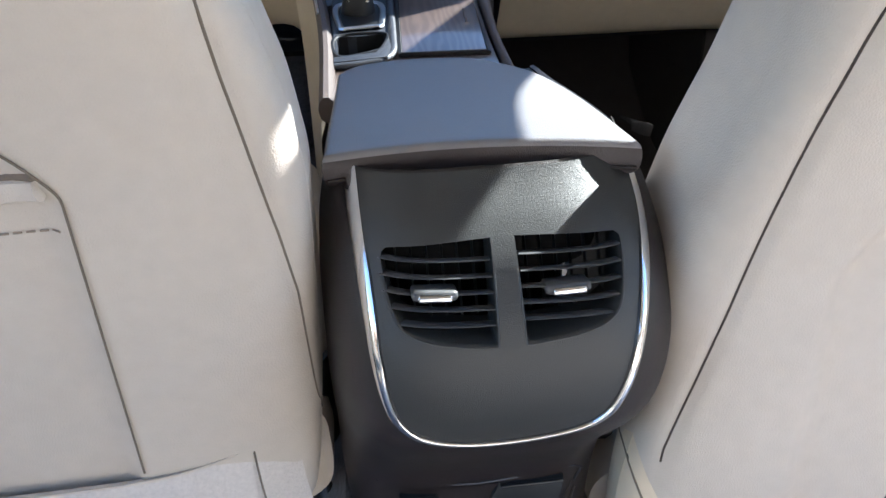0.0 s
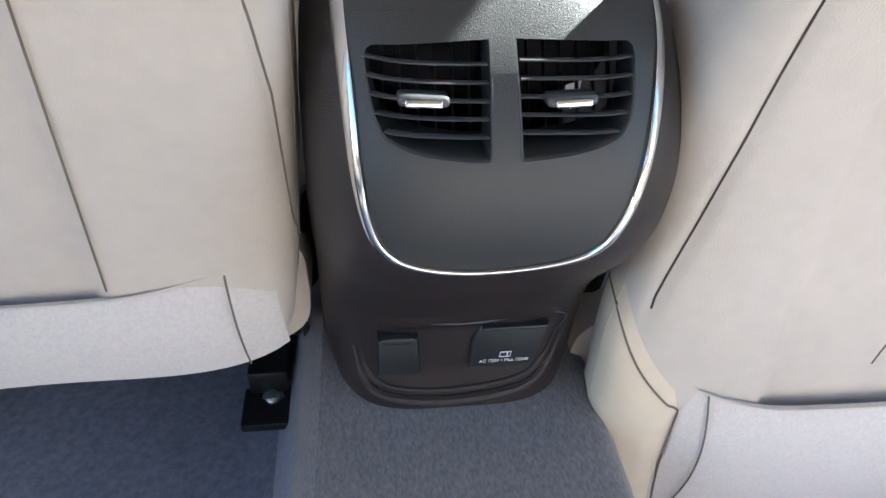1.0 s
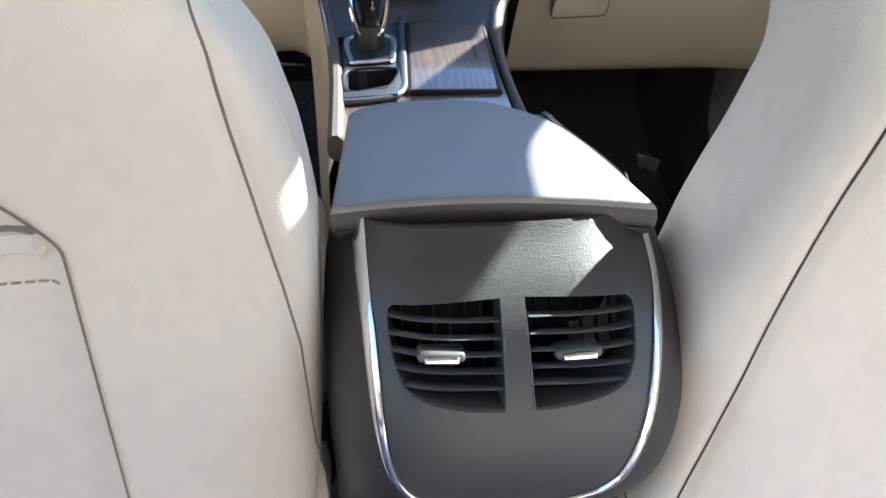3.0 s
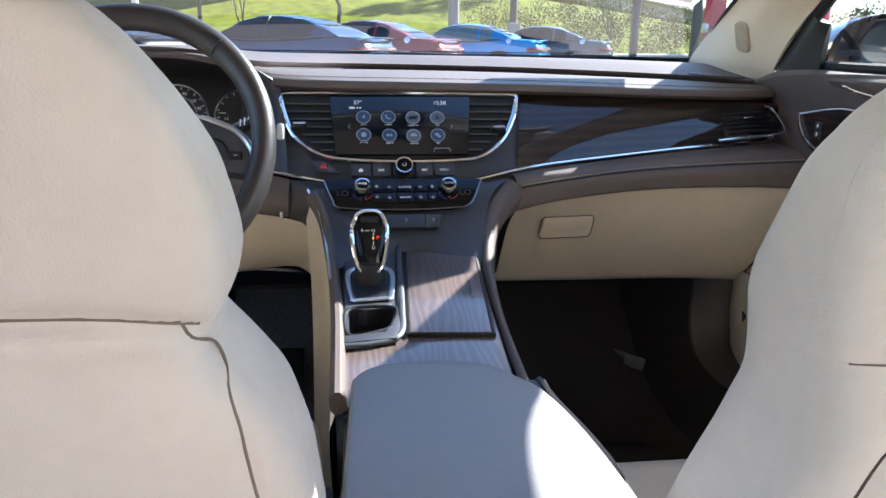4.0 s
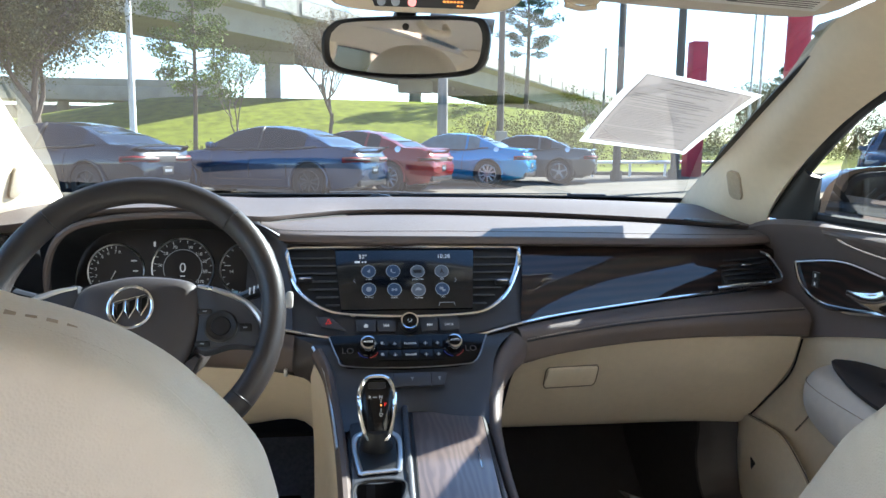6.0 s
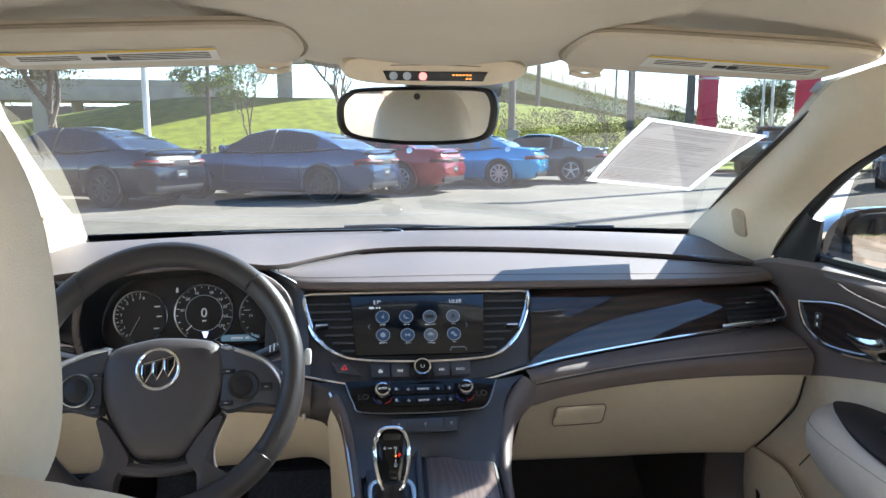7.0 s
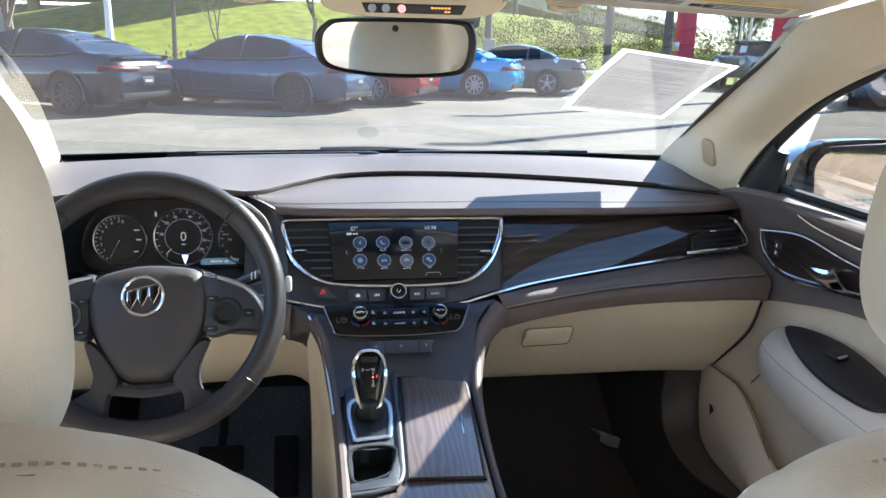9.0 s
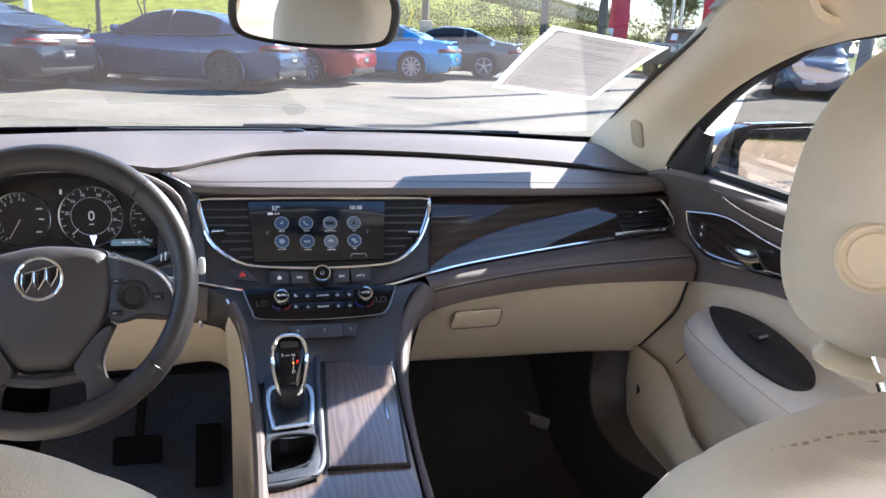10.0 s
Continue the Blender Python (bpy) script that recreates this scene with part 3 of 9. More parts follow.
# ---- dashboard ----
dash = thing("dashboard", "dark brown soft dashboard with wood and chrome trim", "dashboard", (0, 0.3, 0.42))
GROOVE = [(-0.77, 0.16, 0.822), (-0.62, 0.075, 0.842), (-0.47, 0.045, 0.868), (-0.34, 0.05, 0.868), (-0.255, 0.10, 0.850), (-0.18, 0.24, 0.842),
          (-0.09, 0.37, 0.837), (0.05, 0.42, 0.834), (0.25, 0.41, 0.831), (0.4553, 0.37, 0.826), (0.6164, 0.315, 0.821), (0.775, 0.25, 0.811)]
BASE = [(-0.77, 0.50, 0.838), (-0.4, 0.60, 0.842), (0, 0.645, 0.842), (0.4, 0.62, 0.842), (0.77, 0.52, 0.838)]
g = spline(GROOVE, 60)
b = spline(BASE, 60)
rows = []
for k in range(11):
    f = k / 10
    rows.append([b[i].lerp(g[i], f) + Vector((0, 0, 0.012 * math.sin(math.pi * f))) for i in range(60)])
rows.append([p + Vector((0, 0.004, -0.006)) for p in g])
rows.append([p + Vector((0, 0.022, -0.014)) for p in g])
part("top_shelf", grid(rows), BROWN, dash)
part("groove_line", tube([p + Vector((0, 0.009, -0.014)) for p in spline(GROOVE[4:], 12)], 0.005, 6, 60), RUBBER, dash)
# passenger pad below the groove
back = [(p[0], p[1] + 0.004, p[2] - 0.012) for p in GROOVE[4:]]
front = [(-0.262, 0.118, 0.835), (-0.2153, 0.102, 0.8215), (-0.1, 0.098, 0.8172), (0.1031, 0.102, 0.8144), (0.3102, 0.118, 0.8101), (0.5237, 0.152, 0.8026), (0.665, 0.184, 0.7985), (0.770, 0.220, 0.7985)]
n = 60
gb, gf = spline(back, n), spline(front, n)
rows = [[gb[i].lerp(gf[i], k / 9) + Vector((0, 0, 0.006 * math.sin(math.pi * k / 9))) for i in range(n)] for k in range(10)]
rows += [[p + Vector((0, -0.003, -0.004)) for p in gf], [p + Vector((0, -0.003, -0.012)) for p in gf], [p + Vector((0, 0.008, -0.018)) for p in gf], [p + Vector((0, 0.05, -0.02)) for p in gf]]
part("passenger_pad", grid(rows), BROWN, dash, "stitched dark brown leather pad")
seam = [p.lerp(q, 0.13) + Vector((0, 0, 0.0035)) for p, q in zip(gf, gb)][2:-3]
bm = bmesh.new()
for i in range(0, 150, 1):
    f = i / 150 * (len(seam) - 1)
    p, q = seam[int(f)].lerp(seam[min(int(f) + 1, len(seam) - 1)], f % 1), seam[int(min(f + 0.22, len(seam) - 1.01))].lerp(seam[min(int(f + 0.22) + 1, len(seam) - 1)], (f + 0.22) % 1)
    if (q - p).length > 0.001:
        tube([p, q], 0.0007, 4, 2, bm=bm, smooth=False)
part("stitch", bm, THREAD, dash)
# defroster slot near the corner
m = plane_at((0.650, 0.262, 0.8215), (1, -0.45, -0.06), (0.4, 1, 0.10))
part("side_vent_slot", placed(slab([(0.055 * math.cos(a), 0.017 * math.sin(a)) for a in (2 * math.pi * k / 24 for k in range(24))], 0.003, 0.001), m), BLACK, dash)
for k in range(-3, 4):
    part("vent_slat", placed(rbox(0.003, 0.028 * (1 - abs(k) * 0.13), 0.004, 0.001, (k * 0.013, 0, 0.0025)), m), BROWN_HARD, dash)
for xx, yy in ((-0.22, 0.565), (0.25, 0.60)):
    part("defroster_slot", placed(slab(rounded(0.40, 0.014, 0.006), 0.002), plane_at((xx, yy - 0.02, 0.8565), (1, 0.06, 0), (0, 1, -0.03))), BLACK, dash)

# middle face with the display, its vents and the chrome surround
FACE = plane_at((0, 0.10, 0.785), (1, 0, 0), (0, 0.6, 0.8))
HVAC = plane_at((0, -0.0060, 0.6587), (1, 0, 0), (0, 0.745, 0.667))
def on_face(x, v, h=0.0):
    return FACE @ Vector((x, v, h))
STRIP_V = [(-0.30, -0.108), (-0.2, -0.136), (-0.116, -0.154), (0, -0.163), (0.116, -0.149), (0.19, -0.127)]
rows = [[on_face(-0.27 + 0.48 * i / 30, 0.028, -0.012) for i in range(31)], [on_face(-0.27 + 0.48 * i / 30, 0.02, -0.001) for i in range(31)]]
def strip_v(x):
    for (a, va), (c, vc) in zip(STRIP_V, STRIP_V[1:]):
        if x <= c:
            return va + (vc - va) * (x - a) / (c - a)
    return STRIP_V[-1][1]
for k in range(1, 12):
    rows.append([on_face(x, 0.02 + (strip_v(x) - 0.02) * k / 11, -0.004 - 0.012 * (x / 0.25) ** 2) for x in (-0.27 + 0.48 * i / 30 for i in range(31))])
part("middle_face", grid(rows), CHAR, dash, "charcoal middle fascia")
BEZ = [(-0.203, 0.008), (-0.199, -0.02), (-0.179, -0.073), (-0.142, -0.104), (-0.098, -0.116), (0, -0.121), (0.088, -0.119), (0.135, -0.111), (0.172, -0.080), (0.198, -0.026), (0.204, 0.007)]
edge = [on_face(x, v, 0.003) for x, v in BEZ]
surround = spline(edge, 60) + spline([on_face(0.203, 0.009, 0.003), on_face(0, 0.0105, 0.004), on_face(-0.202, 0.01, 0.003)], 30)[1:-1]
part("vent_surround", tube(surround, 0.0050, 8, len(surround), True, 0.8, smooth=False), CHROME, dash, "chrome surround of display and vents")
# recessed black backing and the display glass
out2d = [(x, v) for x, v in ((p.x, p.y) for p in (FACE.inverted() @ q for q in surround))]
part("recess_back", placed(slab(out2d, 0.002, z0=-0.002), FACE), BLACK, dash)
disp = part("display", placed(slab([(-0.121, 0.004), (-0.111, -0.109), (0.111, -0.109), (0.121, 0.003)], 0.006, 0.001), FACE), DISPLAY, dash, "black touch display with eight round icons")
FL = FACE @ Matrix.Translation((0, 0, 0.0064))
text("57\u00b0", 0.0105, PALE_PRINT, FL @ Matrix.Translation((-0.073, -0.010, 0)), disp)
text("10:38", 0.0105, PALE_PRINT, FL @ Matrix.Translation((0.067, -0.010, 0)), disp)
part("status_mark", placed(join(slab(rounded(0.009, 0.004, 0.001), 0.0002), join(slab(rounded(0.003, 0.003, 0.001, at=(0.009, 0)), 0.0002), slab(rounded(0.003, 0.003, 0.001, at=(0.014, 0)), 0.0002))),
                           FL @ Matrix.Translation((-0.083, -0.020, 0))), PALE_PRINT, disp)
ICONS = (("AUDIO", -0.064, -0.038, 1), ("PHONE", -0.022, -0.038, 1), ("PROJECTION", 0.020, -0.039, 0), ("NAV", 0.062, -0.039, 0),
         ("SETTINGS", -0.064, -0.072, 1), ("CLIMATE", -0.021, -0.073, 1), ("WEATHER", 0.020, -0.074, 0), ("TEXT", 0.061, -0.073, 1))
for k, (word, x, v, blue) in enumerate(ICONS):
    o = FL @ Matrix.Translation((x, v, 0))
    ic = part("icon", placed(lathe([(0.0001, 0.0001), (0.0112, 0.0001), (0.0112, 0), (0.0001, 0)], 24), o), BLUE_LIT if blue else mat("slate_icon", (0.06, 0.075, 0.10), 0.35, glow=0.06), disp, "round lit menu icon")
    bm = ring([(0.0112, 0.0002), (0.0124, 0.0002), (0.0124, 0.0001), (0.0112, 0.0001)], 24)
    part("icon_ring", placed(bm, o), GREY_LIT, disp)
    o2 = o @ Matrix.Translation((0, 0, 0.0002))
    if k == 0:
        bm = join(rbox(0.0012, 0.008, 0.0002, 0, (0.002, 0.001, 0)), lathe([(0.0001, 0.0001), (0.0022, 0.0001), (0.0022, 0), (0.0001, 0)], 12))
    elif k == 1:
        bm = tube([(-0.003, 0.004, 0), (-0.0035, 0, 0), (0, -0.003, 0), (0.004, -0.003, 0)], 0.0011, 6, 10)
    elif k == 2:
        bm = slab(rounded(0.014, 0.006, 0.001), 0.0002)
    elif k == 3:
        bm = slab([(0, 0.006), (0.004, -0.005), (0, -0.002), (-0.004, -0.005)], 0.0002)
    elif k == 4:
        bm = lathe([(0.0018, 0.0002), (0.0048, 0.0002), (0.0048, 0), (0.0018, 0)], 10)
    elif k == 5:
        bm = join(rbox(0.010, 0.0022, 0.0002), join(rbox(0.003, 0.005, 0.0002, 0, (-0.003, 0, 0)), rbox(0.003, 0.005, 0.0002, 0, (0.003, 0, 0))))
    elif k == 6:
        bm = slab([(0.0055 * math.cos(a), max(0, 0.0055 * math.sin(a)) - 0.001) for a in (math.pi * q / 12 for q in range(13))], 0.0002)
    else:
        bm = join(slab(rounded(0.007, 0.005, 0.002, at=(-0.0015, 0.0015)), 0.0002), slab(rounded(0.006, 0.004, 0.0015, at=(0.0025, -0.0025)), 0.0002))
    part("icon_sign", placed(bm, o2), GREY_LIT if k not in (2, 3) else BLACK, disp)
    text(word, 0.0032, PALE_PRINT, FL @ Matrix.Translation((x, v - 0.0150, 0)), disp, name="icon_word")
for x in (-0.088, 0.085):
    part("arrow_mark", placed(tube([(0.0015 * (1 if x < 0 else -1), 0.004, 0), (-0.0015 * (1 if x < 0 else -1), 0, 0), (0.0015 * (1 if x < 0 else -1), -0.004, 0)], 0.0005, 4, 3, smooth=False), FL @ Matrix.Translation((x, -0.056, 0))), GREY_LIT, disp)
part("pull_tab", placed(tube([(-0.014, -0.003, 0), (-0.012, 0.003, 0), (0.012, 0.003, 0), (0.014, -0.003, 0)], 0.0006, 4, 4, smooth=False), FL @ Matrix.Translation((0.067, -0.101, 0))), GREY_LIT, disp)

# slats of the two middle vents
def vent_span(v):
    """Inner and outer ends of a slat at height v."""
    inn = 0.122 + 0.09 * v
    outer = 0.199 + 0.25 * v if v > -0.03 else 0.1915 + 0.55 * (v + 0.03) - 4.2 * (v + 0.03) ** 2
    return inn, max(outer, inn + 0.006)
for sgn in (1, -1):
    for k in range(7):
        v = -0.008 - 0.0148 * k
        a, c = vent_span(v)
        ln = c - a
        part("vent_slat", placed(rbox(ln, 0.0026, 0.014, 0.0008), FACE @ pose(sgn * (a + c) / 2, v, -0.001, 30)), CHAR, dash)
    kx, kv = (0.166, -0.060) if sgn > 0 else (-0.170, -0.053)
    part("vent_tab", placed(rbox(0.024, 0.009, 0.014, 0.003), FACE @ Matrix.Translation((kx, kv, 0.006))), BLACK, dash)
    part("vent_tab_trim", placed(rbox(0.020, 0.003, 0.003, 0.001), FACE @ Matrix.Translation((kx, kv - 0.001, 0.014))), CHROME, dash)
# button bar under the display: hazard, round volume knob, four keys
hz = part("hazard_switch", placed(slab([(-0.151, -0.119), (-0.128, -0.119), (-0.104, -0.143), (-0.143, -0.138)], 0.004, 0.0012), FACE @ Matrix.Translation((0, 0, -0.001))), CHAR, dash)
part("hazard_triangle", placed(tube([(-0.0045, -0.003, 0), (0.0045, -0.003, 0), (0, 0.0045, 0)], 0.0006, 4, 3, True, smooth=False), FACE @ Matrix.Translation((-0.131, -0.129, 0.0035))), RED_PRINT, hz)
for x0, x1, sign in ((-0.087, -0.053, "home"), (-0.052, -0.020, "back"), (0.020, 0.050, "next"), (0.051, 0.086, "word")):
    y = FACE @ Matrix.Translation((0, 0, 0))
    key = part("media_key", placed(slab([(x0, -0.127 + abs(x0) * 0.02), (x1, -0.127 + abs(x1) * 0.02), (x1 - 0.002, -0.1495 + abs(x1) * 0.03), (x0 + 0.002, -0.1495 + abs(x0) * 0.03)], 0.004, 0.001), FACE), CHAR, dash)
    o = FACE @ Matrix.Translation(((x0 + x1) / 2, -0.1375, 0.0043))
    if sign == "word":
        text("BACK", 0.006, PALE_PRINT, o, key)
    elif sign == "home":
        part("key_sign", placed(slab([(0, 0.004), (0.004, 0), (0.003, -0.003), (-0.003, -0.003), (-0.004, 0)], 0.0003), o), PALE_PRINT, key)
    else:
        d = 1 if sign == "next" else -1
        bm = slab([(-0.004 * d, 0.0028), (0, 0), (-0.004 * d, -0.0028)][::d], 0.0003)
        bm = slab([(0, 0.0028), (0.004 * d, 0), (0, -0.0028)][::d], 0.0003, bm=bm)
        part("key_sign", placed(rbox(0.001, 0.0056, 0.0003, 0, (0.0045 * d, 0, 0.0002), bm=bm), o), PALE_PRINT, key)
o = FACE @ Matrix.Translation((0.001, -0.1365, 0))
knob = part("volume_knob", placed(lathe([(0.0175, 0), (0.0175, 0.004), (0.0155, 0.006), (0.0150, 0.019), (0.0135, 0.0215)], 36), o), BLACK, dash)
part("knob_ring", placed(ring([(0.0153, 0.014), (0.0153, 0.0205), (0.0142, 0.0228), (0.0122, 0.0222), (0.0122, 0.015)], 40), o), CHROME, knob, "chrome knob ring")
part("knob_cap", placed(lathe([(0.0124, 0.0215), (0.0115, 0.0228), (0.0005, 0.0232)], 30), o), GLOSS, knob)
part("power_mark", placed(tube([(0.003 * math.sin(a), 0.003 * math.cos(a), 0) for a in (radians(40 + 28 * k) for k in range(11))], 0.0004, 4, 16), o @ Matrix.Translation((0, 0, 0.0233))), PALE_PRINT, knob)

# the long chrome strip across the dash
STRIP = [(-0.72, 0.17, 0.707), (-0.5, 0.11, 0.695), (-0.30, 0.045, 0.686), (-0.2, 0.012, 0.674), (-0.116, -0.002, 0.661), (0, -0.009, 0.654), (0.10, 0.003, 0.659), (0.194, 0.028, 0.674),
         (0.265, 0.053, 0.681), (0.388, 0.09, 0.688), (0.516, 0.12, 0.696), (0.651, 0.15, 0.702), (0.735, 0.172, 0.708)]
part("trim_strip", tube(STRIP, 0.0042, 8, 140, flat=0.8), CHROME, dash, "chrome strip across the dashboard")
# lacquered wood panel right of the display
st = spline(STRIP[7:], 40)
tp = spline([(0.214, 0.122, 0.7937), (0.4639, 0.162, 0.7845), (0.762, 0.211, 0.7712)], 40)
rows = [[tp[i] + Vector((0, 0.03, 0.006)) for i in range(40)]] + [[tp[i].lerp(st[i], k / 8) + Vector((0, -0.006 * math.sin(math.pi * k / 8), 0)) for i in range(40)] for k in range(9)]
wood = part("wood_panel", grid(rows), WOOD, dash, "dark lacquered wood trim panel")
# passenger vent with its chrome end
m = plane_at((0.6735, 0.166, 0.7355), (1, 0.09, 0.045), (0, 1.15, 1)) @ Matrix.Diagonal((1.02, 1.17, 1, 1))
pv = part("side_vent", placed(slab([(-0.056, -0.027), (0.058, -0.025), (0.061, 0.024), (0.02, 0.027), (-0.03, 0.025), (-0.050, 0.014)], 0.010, 0.002, z0=-0.006), m), BLACK, dash, "black side air vent")
for k in range(5):
    x0 = -0.050 + max(0, k - 3) * 0.009
    part("vent_slat", placed(rbox(0.056 - x0, 0.0026, 0.012, 0.0008), m @ pose((0.056 + x0) / 2, -0.0205 + k * 0.0100, 0.004, 12)), BLACK, pv)
part("vent_tab_trim", placed(rbox(0.022, 0.003, 0.004, 0.001), m @ Matrix.Translation((0.0, 0.002, 0.016))), CHROME, pv)
part("vent_trim", placed(tube([(-0.075, -0.0325, 0.004), (0.04, -0.031, 0.006), (0.066, -0.024, 0.006), (0.070, 0.0, 0.005), (0.067, 0.028, 0.003), (0.055, 0.036, 0.002)], 0.0035, 8, 40), m), CHROME, pv, "chrome vent trim")
# padded knee belt below the strip
bt = spline([(0.186, 0.026, 0.668), (0.265, 0.050, 0.675), (0.388, 0.087, 0.682), (0.516, 0.117, 0.690), (0.651, 0.147, 0.696), (0.745, 0.168, 0.700)], 40)
bo = spline([(0.192, 0.004, 0.640), (0.265, 0.012, 0.650), (0.388, 0.022, 0.664), (0.516, 0.032, 0.670), (0.651, 0.042, 0.672), (0.745, 0.05, 0.672)], 40)
bb = spline([(0.196, 0.012, 0.606), (0.265, 0.020, 0.620), (0.388, 0.030, 0.633), (0.516, 0.038, 0.638), (0.651, 0.046, 0.636), (0.745, 0.056, 0.630)], 40)
bu = [p + Vector((0, 0.05, -0.006)) for p in bb]
part("knee_belt", loft([bt, [p.lerp(q, 0.5) + Vector((0, -0.01, 0.008)) for p, q in zip(bt, bo)], bo, [p + Vector((0, -0.004, 0)) for p in [a.lerp(c, 0.6) for a, c in zip(bo, bb)]], bb, bu], 60, 28), BROWN, dash, "stitched brown padded knee belt")
bm = bmesh.new()
sm = spline([p.lerp(q, 0.80) + Vector((0, -0.011, 0.006)) for p, q in zip(bt, bo)], 200)[3:-2]
for i in range(0, len(sm) - 1, 2):
    tube([sm[i], sm[i].lerp(sm[i + 1], 1.2)], 0.0009, 4, 2, bm=bm, smooth=False)
part("stitch", bm, THREAD_PALE, dash)
part("belt_seam", tube([p + Vector((0, -0.001, -0.0035)) for p in sm], 0.0012, 5, 80), BLACK, dash)
# glove box
gt = [(p.x, p.y + 0.018, p.z - 0.004) for p in bb]
gl = [(0.196, 0.205, 0.420), (0.388, 0.215, 0.415), (0.6, 0.225, 0.41), (0.735, 0.235, 0.40)]
gm = [(0.196, 0.10, 0.55), (0.388, 0.105, 0.55), (0.6, 0.11, 0.545), (0.752, 0.12, 0.54)]
glove = part("glove_box", loft([gt, gm, gl, [(x, y + 0.05, z - 0.004) for x, y, z in gl]], 40, 18), BEIGE_HARD, dash, "cream glove box door")
m = plane_at((0.305, 0.087, 0.557), (1, 0.03, 0.02), (0, -0.45, 0.9))
part("glove_handle", placed(tube([(x, v, 0.001) for x, v in rounded(0.100, 0.052, 0.010)], 0.0010, 6, 60, True), m), SEAMDARK, glove)
part("handle_recess", placed(slab([(-0.048, -0.001), (0.048, -0.001), (0.046, -0.018), (0.039, -0.0245), (-0.040, -0.0245), (-0.047, -0.018)], 0.003, 0.001, z0=-0.003), m), BEIGE_HARD, glove)
part("handle_flap", placed(slab([(-0.047, 0.022), (-0.043, 0.0245), (0.043, 0.0245), (0.047, 0.022), (0.048, -0.002), (-0.048, -0.002)], 0.006, 0.003, z0=-0.001), m), BEIGE_HARD, glove)
part("glove_gap", tube([(0.749, 0.075, 0.620), (0.754, 0.11, 0.545), (0.745, 0.17, 0.47), (0.737, 0.232, 0.402)], 0.002, 6, 30), BLACK, dash)
# dark underside above the footwells
bm = loft([[(-0.74, 0.26, 0.40), (0.74, 0.26, 0.40)], [(-0.74, 0.5, 0.45), (0.74, 0.5, 0.45)], [(-0.74, 0.62, 0.40), (0.74, 0.62, 0.40)], [(-0.74, 0.66, 0.0), (0.74, 0.66, 0.0)]], 8, 12, 0.01)
part("footwell_liner", bm, BLACK, dash)

# driver's side lower panels
lt = [(-0.745, 0.165, 0.70), (-0.5, 0.10, 0.688), (-0.30, 0.04, 0.678), (-0.186, 0.014, 0.664)]
lo = [(-0.745, 0.05, 0.672), (-0.5, 0.03, 0.668), (-0.30, 0.01, 0.655), (-0.188, -0.004, 0.64)]
lb = [(-0.745, 0.06, 0.62), (-0.5, 0.04, 0.62), (-0.30, 0.02, 0.612), (-0.190, 0.004, 0.604)]
part("knee_belt", loft([lt, lo, lb, [(x, y + 0.04, z - 0.006) for x, y, z in lb]], 30, 16), BROWN, dash)
kt = [(-0.745, 0.075, 0.618), (-0.5, 0.055, 0.616), (-0.30, 0.035, 0.608), (-0.165, 0.01, 0.590), (-0.115, -0.03, 0.55)]
km = [(-0.745, 0.11, 0.55), (-0.5, 0.09, 0.54), (-0.30, 0.07, 0.535), (-0.155, 0.045, 0.525), (-0.118, -0.01, 0.48)]
kb = [(-0.745, 0.17, 0.45), (-0.5, 0.15, 0.455), (-0.30, 0.13, 0.47), (-0.18, 0.10, 0.485), (-0.122, 0.03, 0.43)]
part("knee_panel", loft([kt, km, kb, [(x, y + 0.05, z) for x, y, z in kb]], 40, 14), BEIGE_HARD, dash, "cream driver's knee panel")
part("start_button_lever", placed(rbox(0.006, 0.006, 0.014, 0.002), pose(-0.200, 0.0, 0.606, 10)), SATIN, dash)
tp2 = spline([(-0.745, 0.155, 0.785), (-0.62, 0.10, 0.72), (-0.45, 0.08, 0.69), (-0.30, 0.06, 0.695), (-0.255, 0.085, 0.72)], 30)
st2 = spline(STRIP[:4], 30)
part("driver_fascia", grid([[tp2[i].lerp(st2[i], k / 5) for i in range(30)] for k in range(6)]), CHAR, dash)
# slanted panel between cluster and display
part("cluster_flank", loft([[(-0.268, 0.11, 0.845), (-0.235, 0.105, 0.80), (-0.225, 0.07, 0.74), (-0.225, 0.03, 0.682)], [(-0.245, 0.095, 0.838), (-0.215, 0.10, 0.797), (-0.208, 0.06, 0.735), (-0.205, 0.014, 0.676)],
                           [(-0.215, 0.10, 0.82), (-0.203, 0.108, 0.795), (-0.195, 0.065, 0.735), (-0.190, 0.015, 0.672)]], 24, 8, 0.004), CHAR, dash)

# instrument cluster in its hood
clus = thing("instrument_cluster", "black instrument cluster with three ringed gauges, lit", "gauges", (-0.39, 0.16, 0.68))
rim0 = [(-0.575, 0.07, 0.705), (-0.575, 0.06, 0.78), (-0.53, 0.05, 0.838), (-0.40, 0.046, 0.858), (-0.29, 0.056, 0.846), (-0.232, 0.075, 0.80), (-0.222, 0.06, 0.735), (-0.25, 0.05, 0.69), (-0.40, 0.05, 0.675), (-0.53, 0.055, 0.68)]
rim1 = [(-0.566, 0.155, 0.705), (-0.562, 0.16, 0.765), (-0.52, 0.165, 0.812), (-0.40, 0.17, 0.822), (-0.29, 0.17, 0.815), (-0.236, 0.165, 0.785), (-0.228, 0.155, 0.735), (-0.255, 0.15, 0.70), (-0.40, 0.15, 0.690), (-0.53, 0.15, 0.692)]
r0, r1 = spline(rim0, 48, True), spline(rim1, 48, True)
part("hood", grid([[r0[i].lerp(r1[i], k / 4) for i in range(48)] for k in range(5)], closed=True), BLACK, clus)
part("hood_rim", tube(rim0, 0.006, 8, 60, True), BROWN, clus)
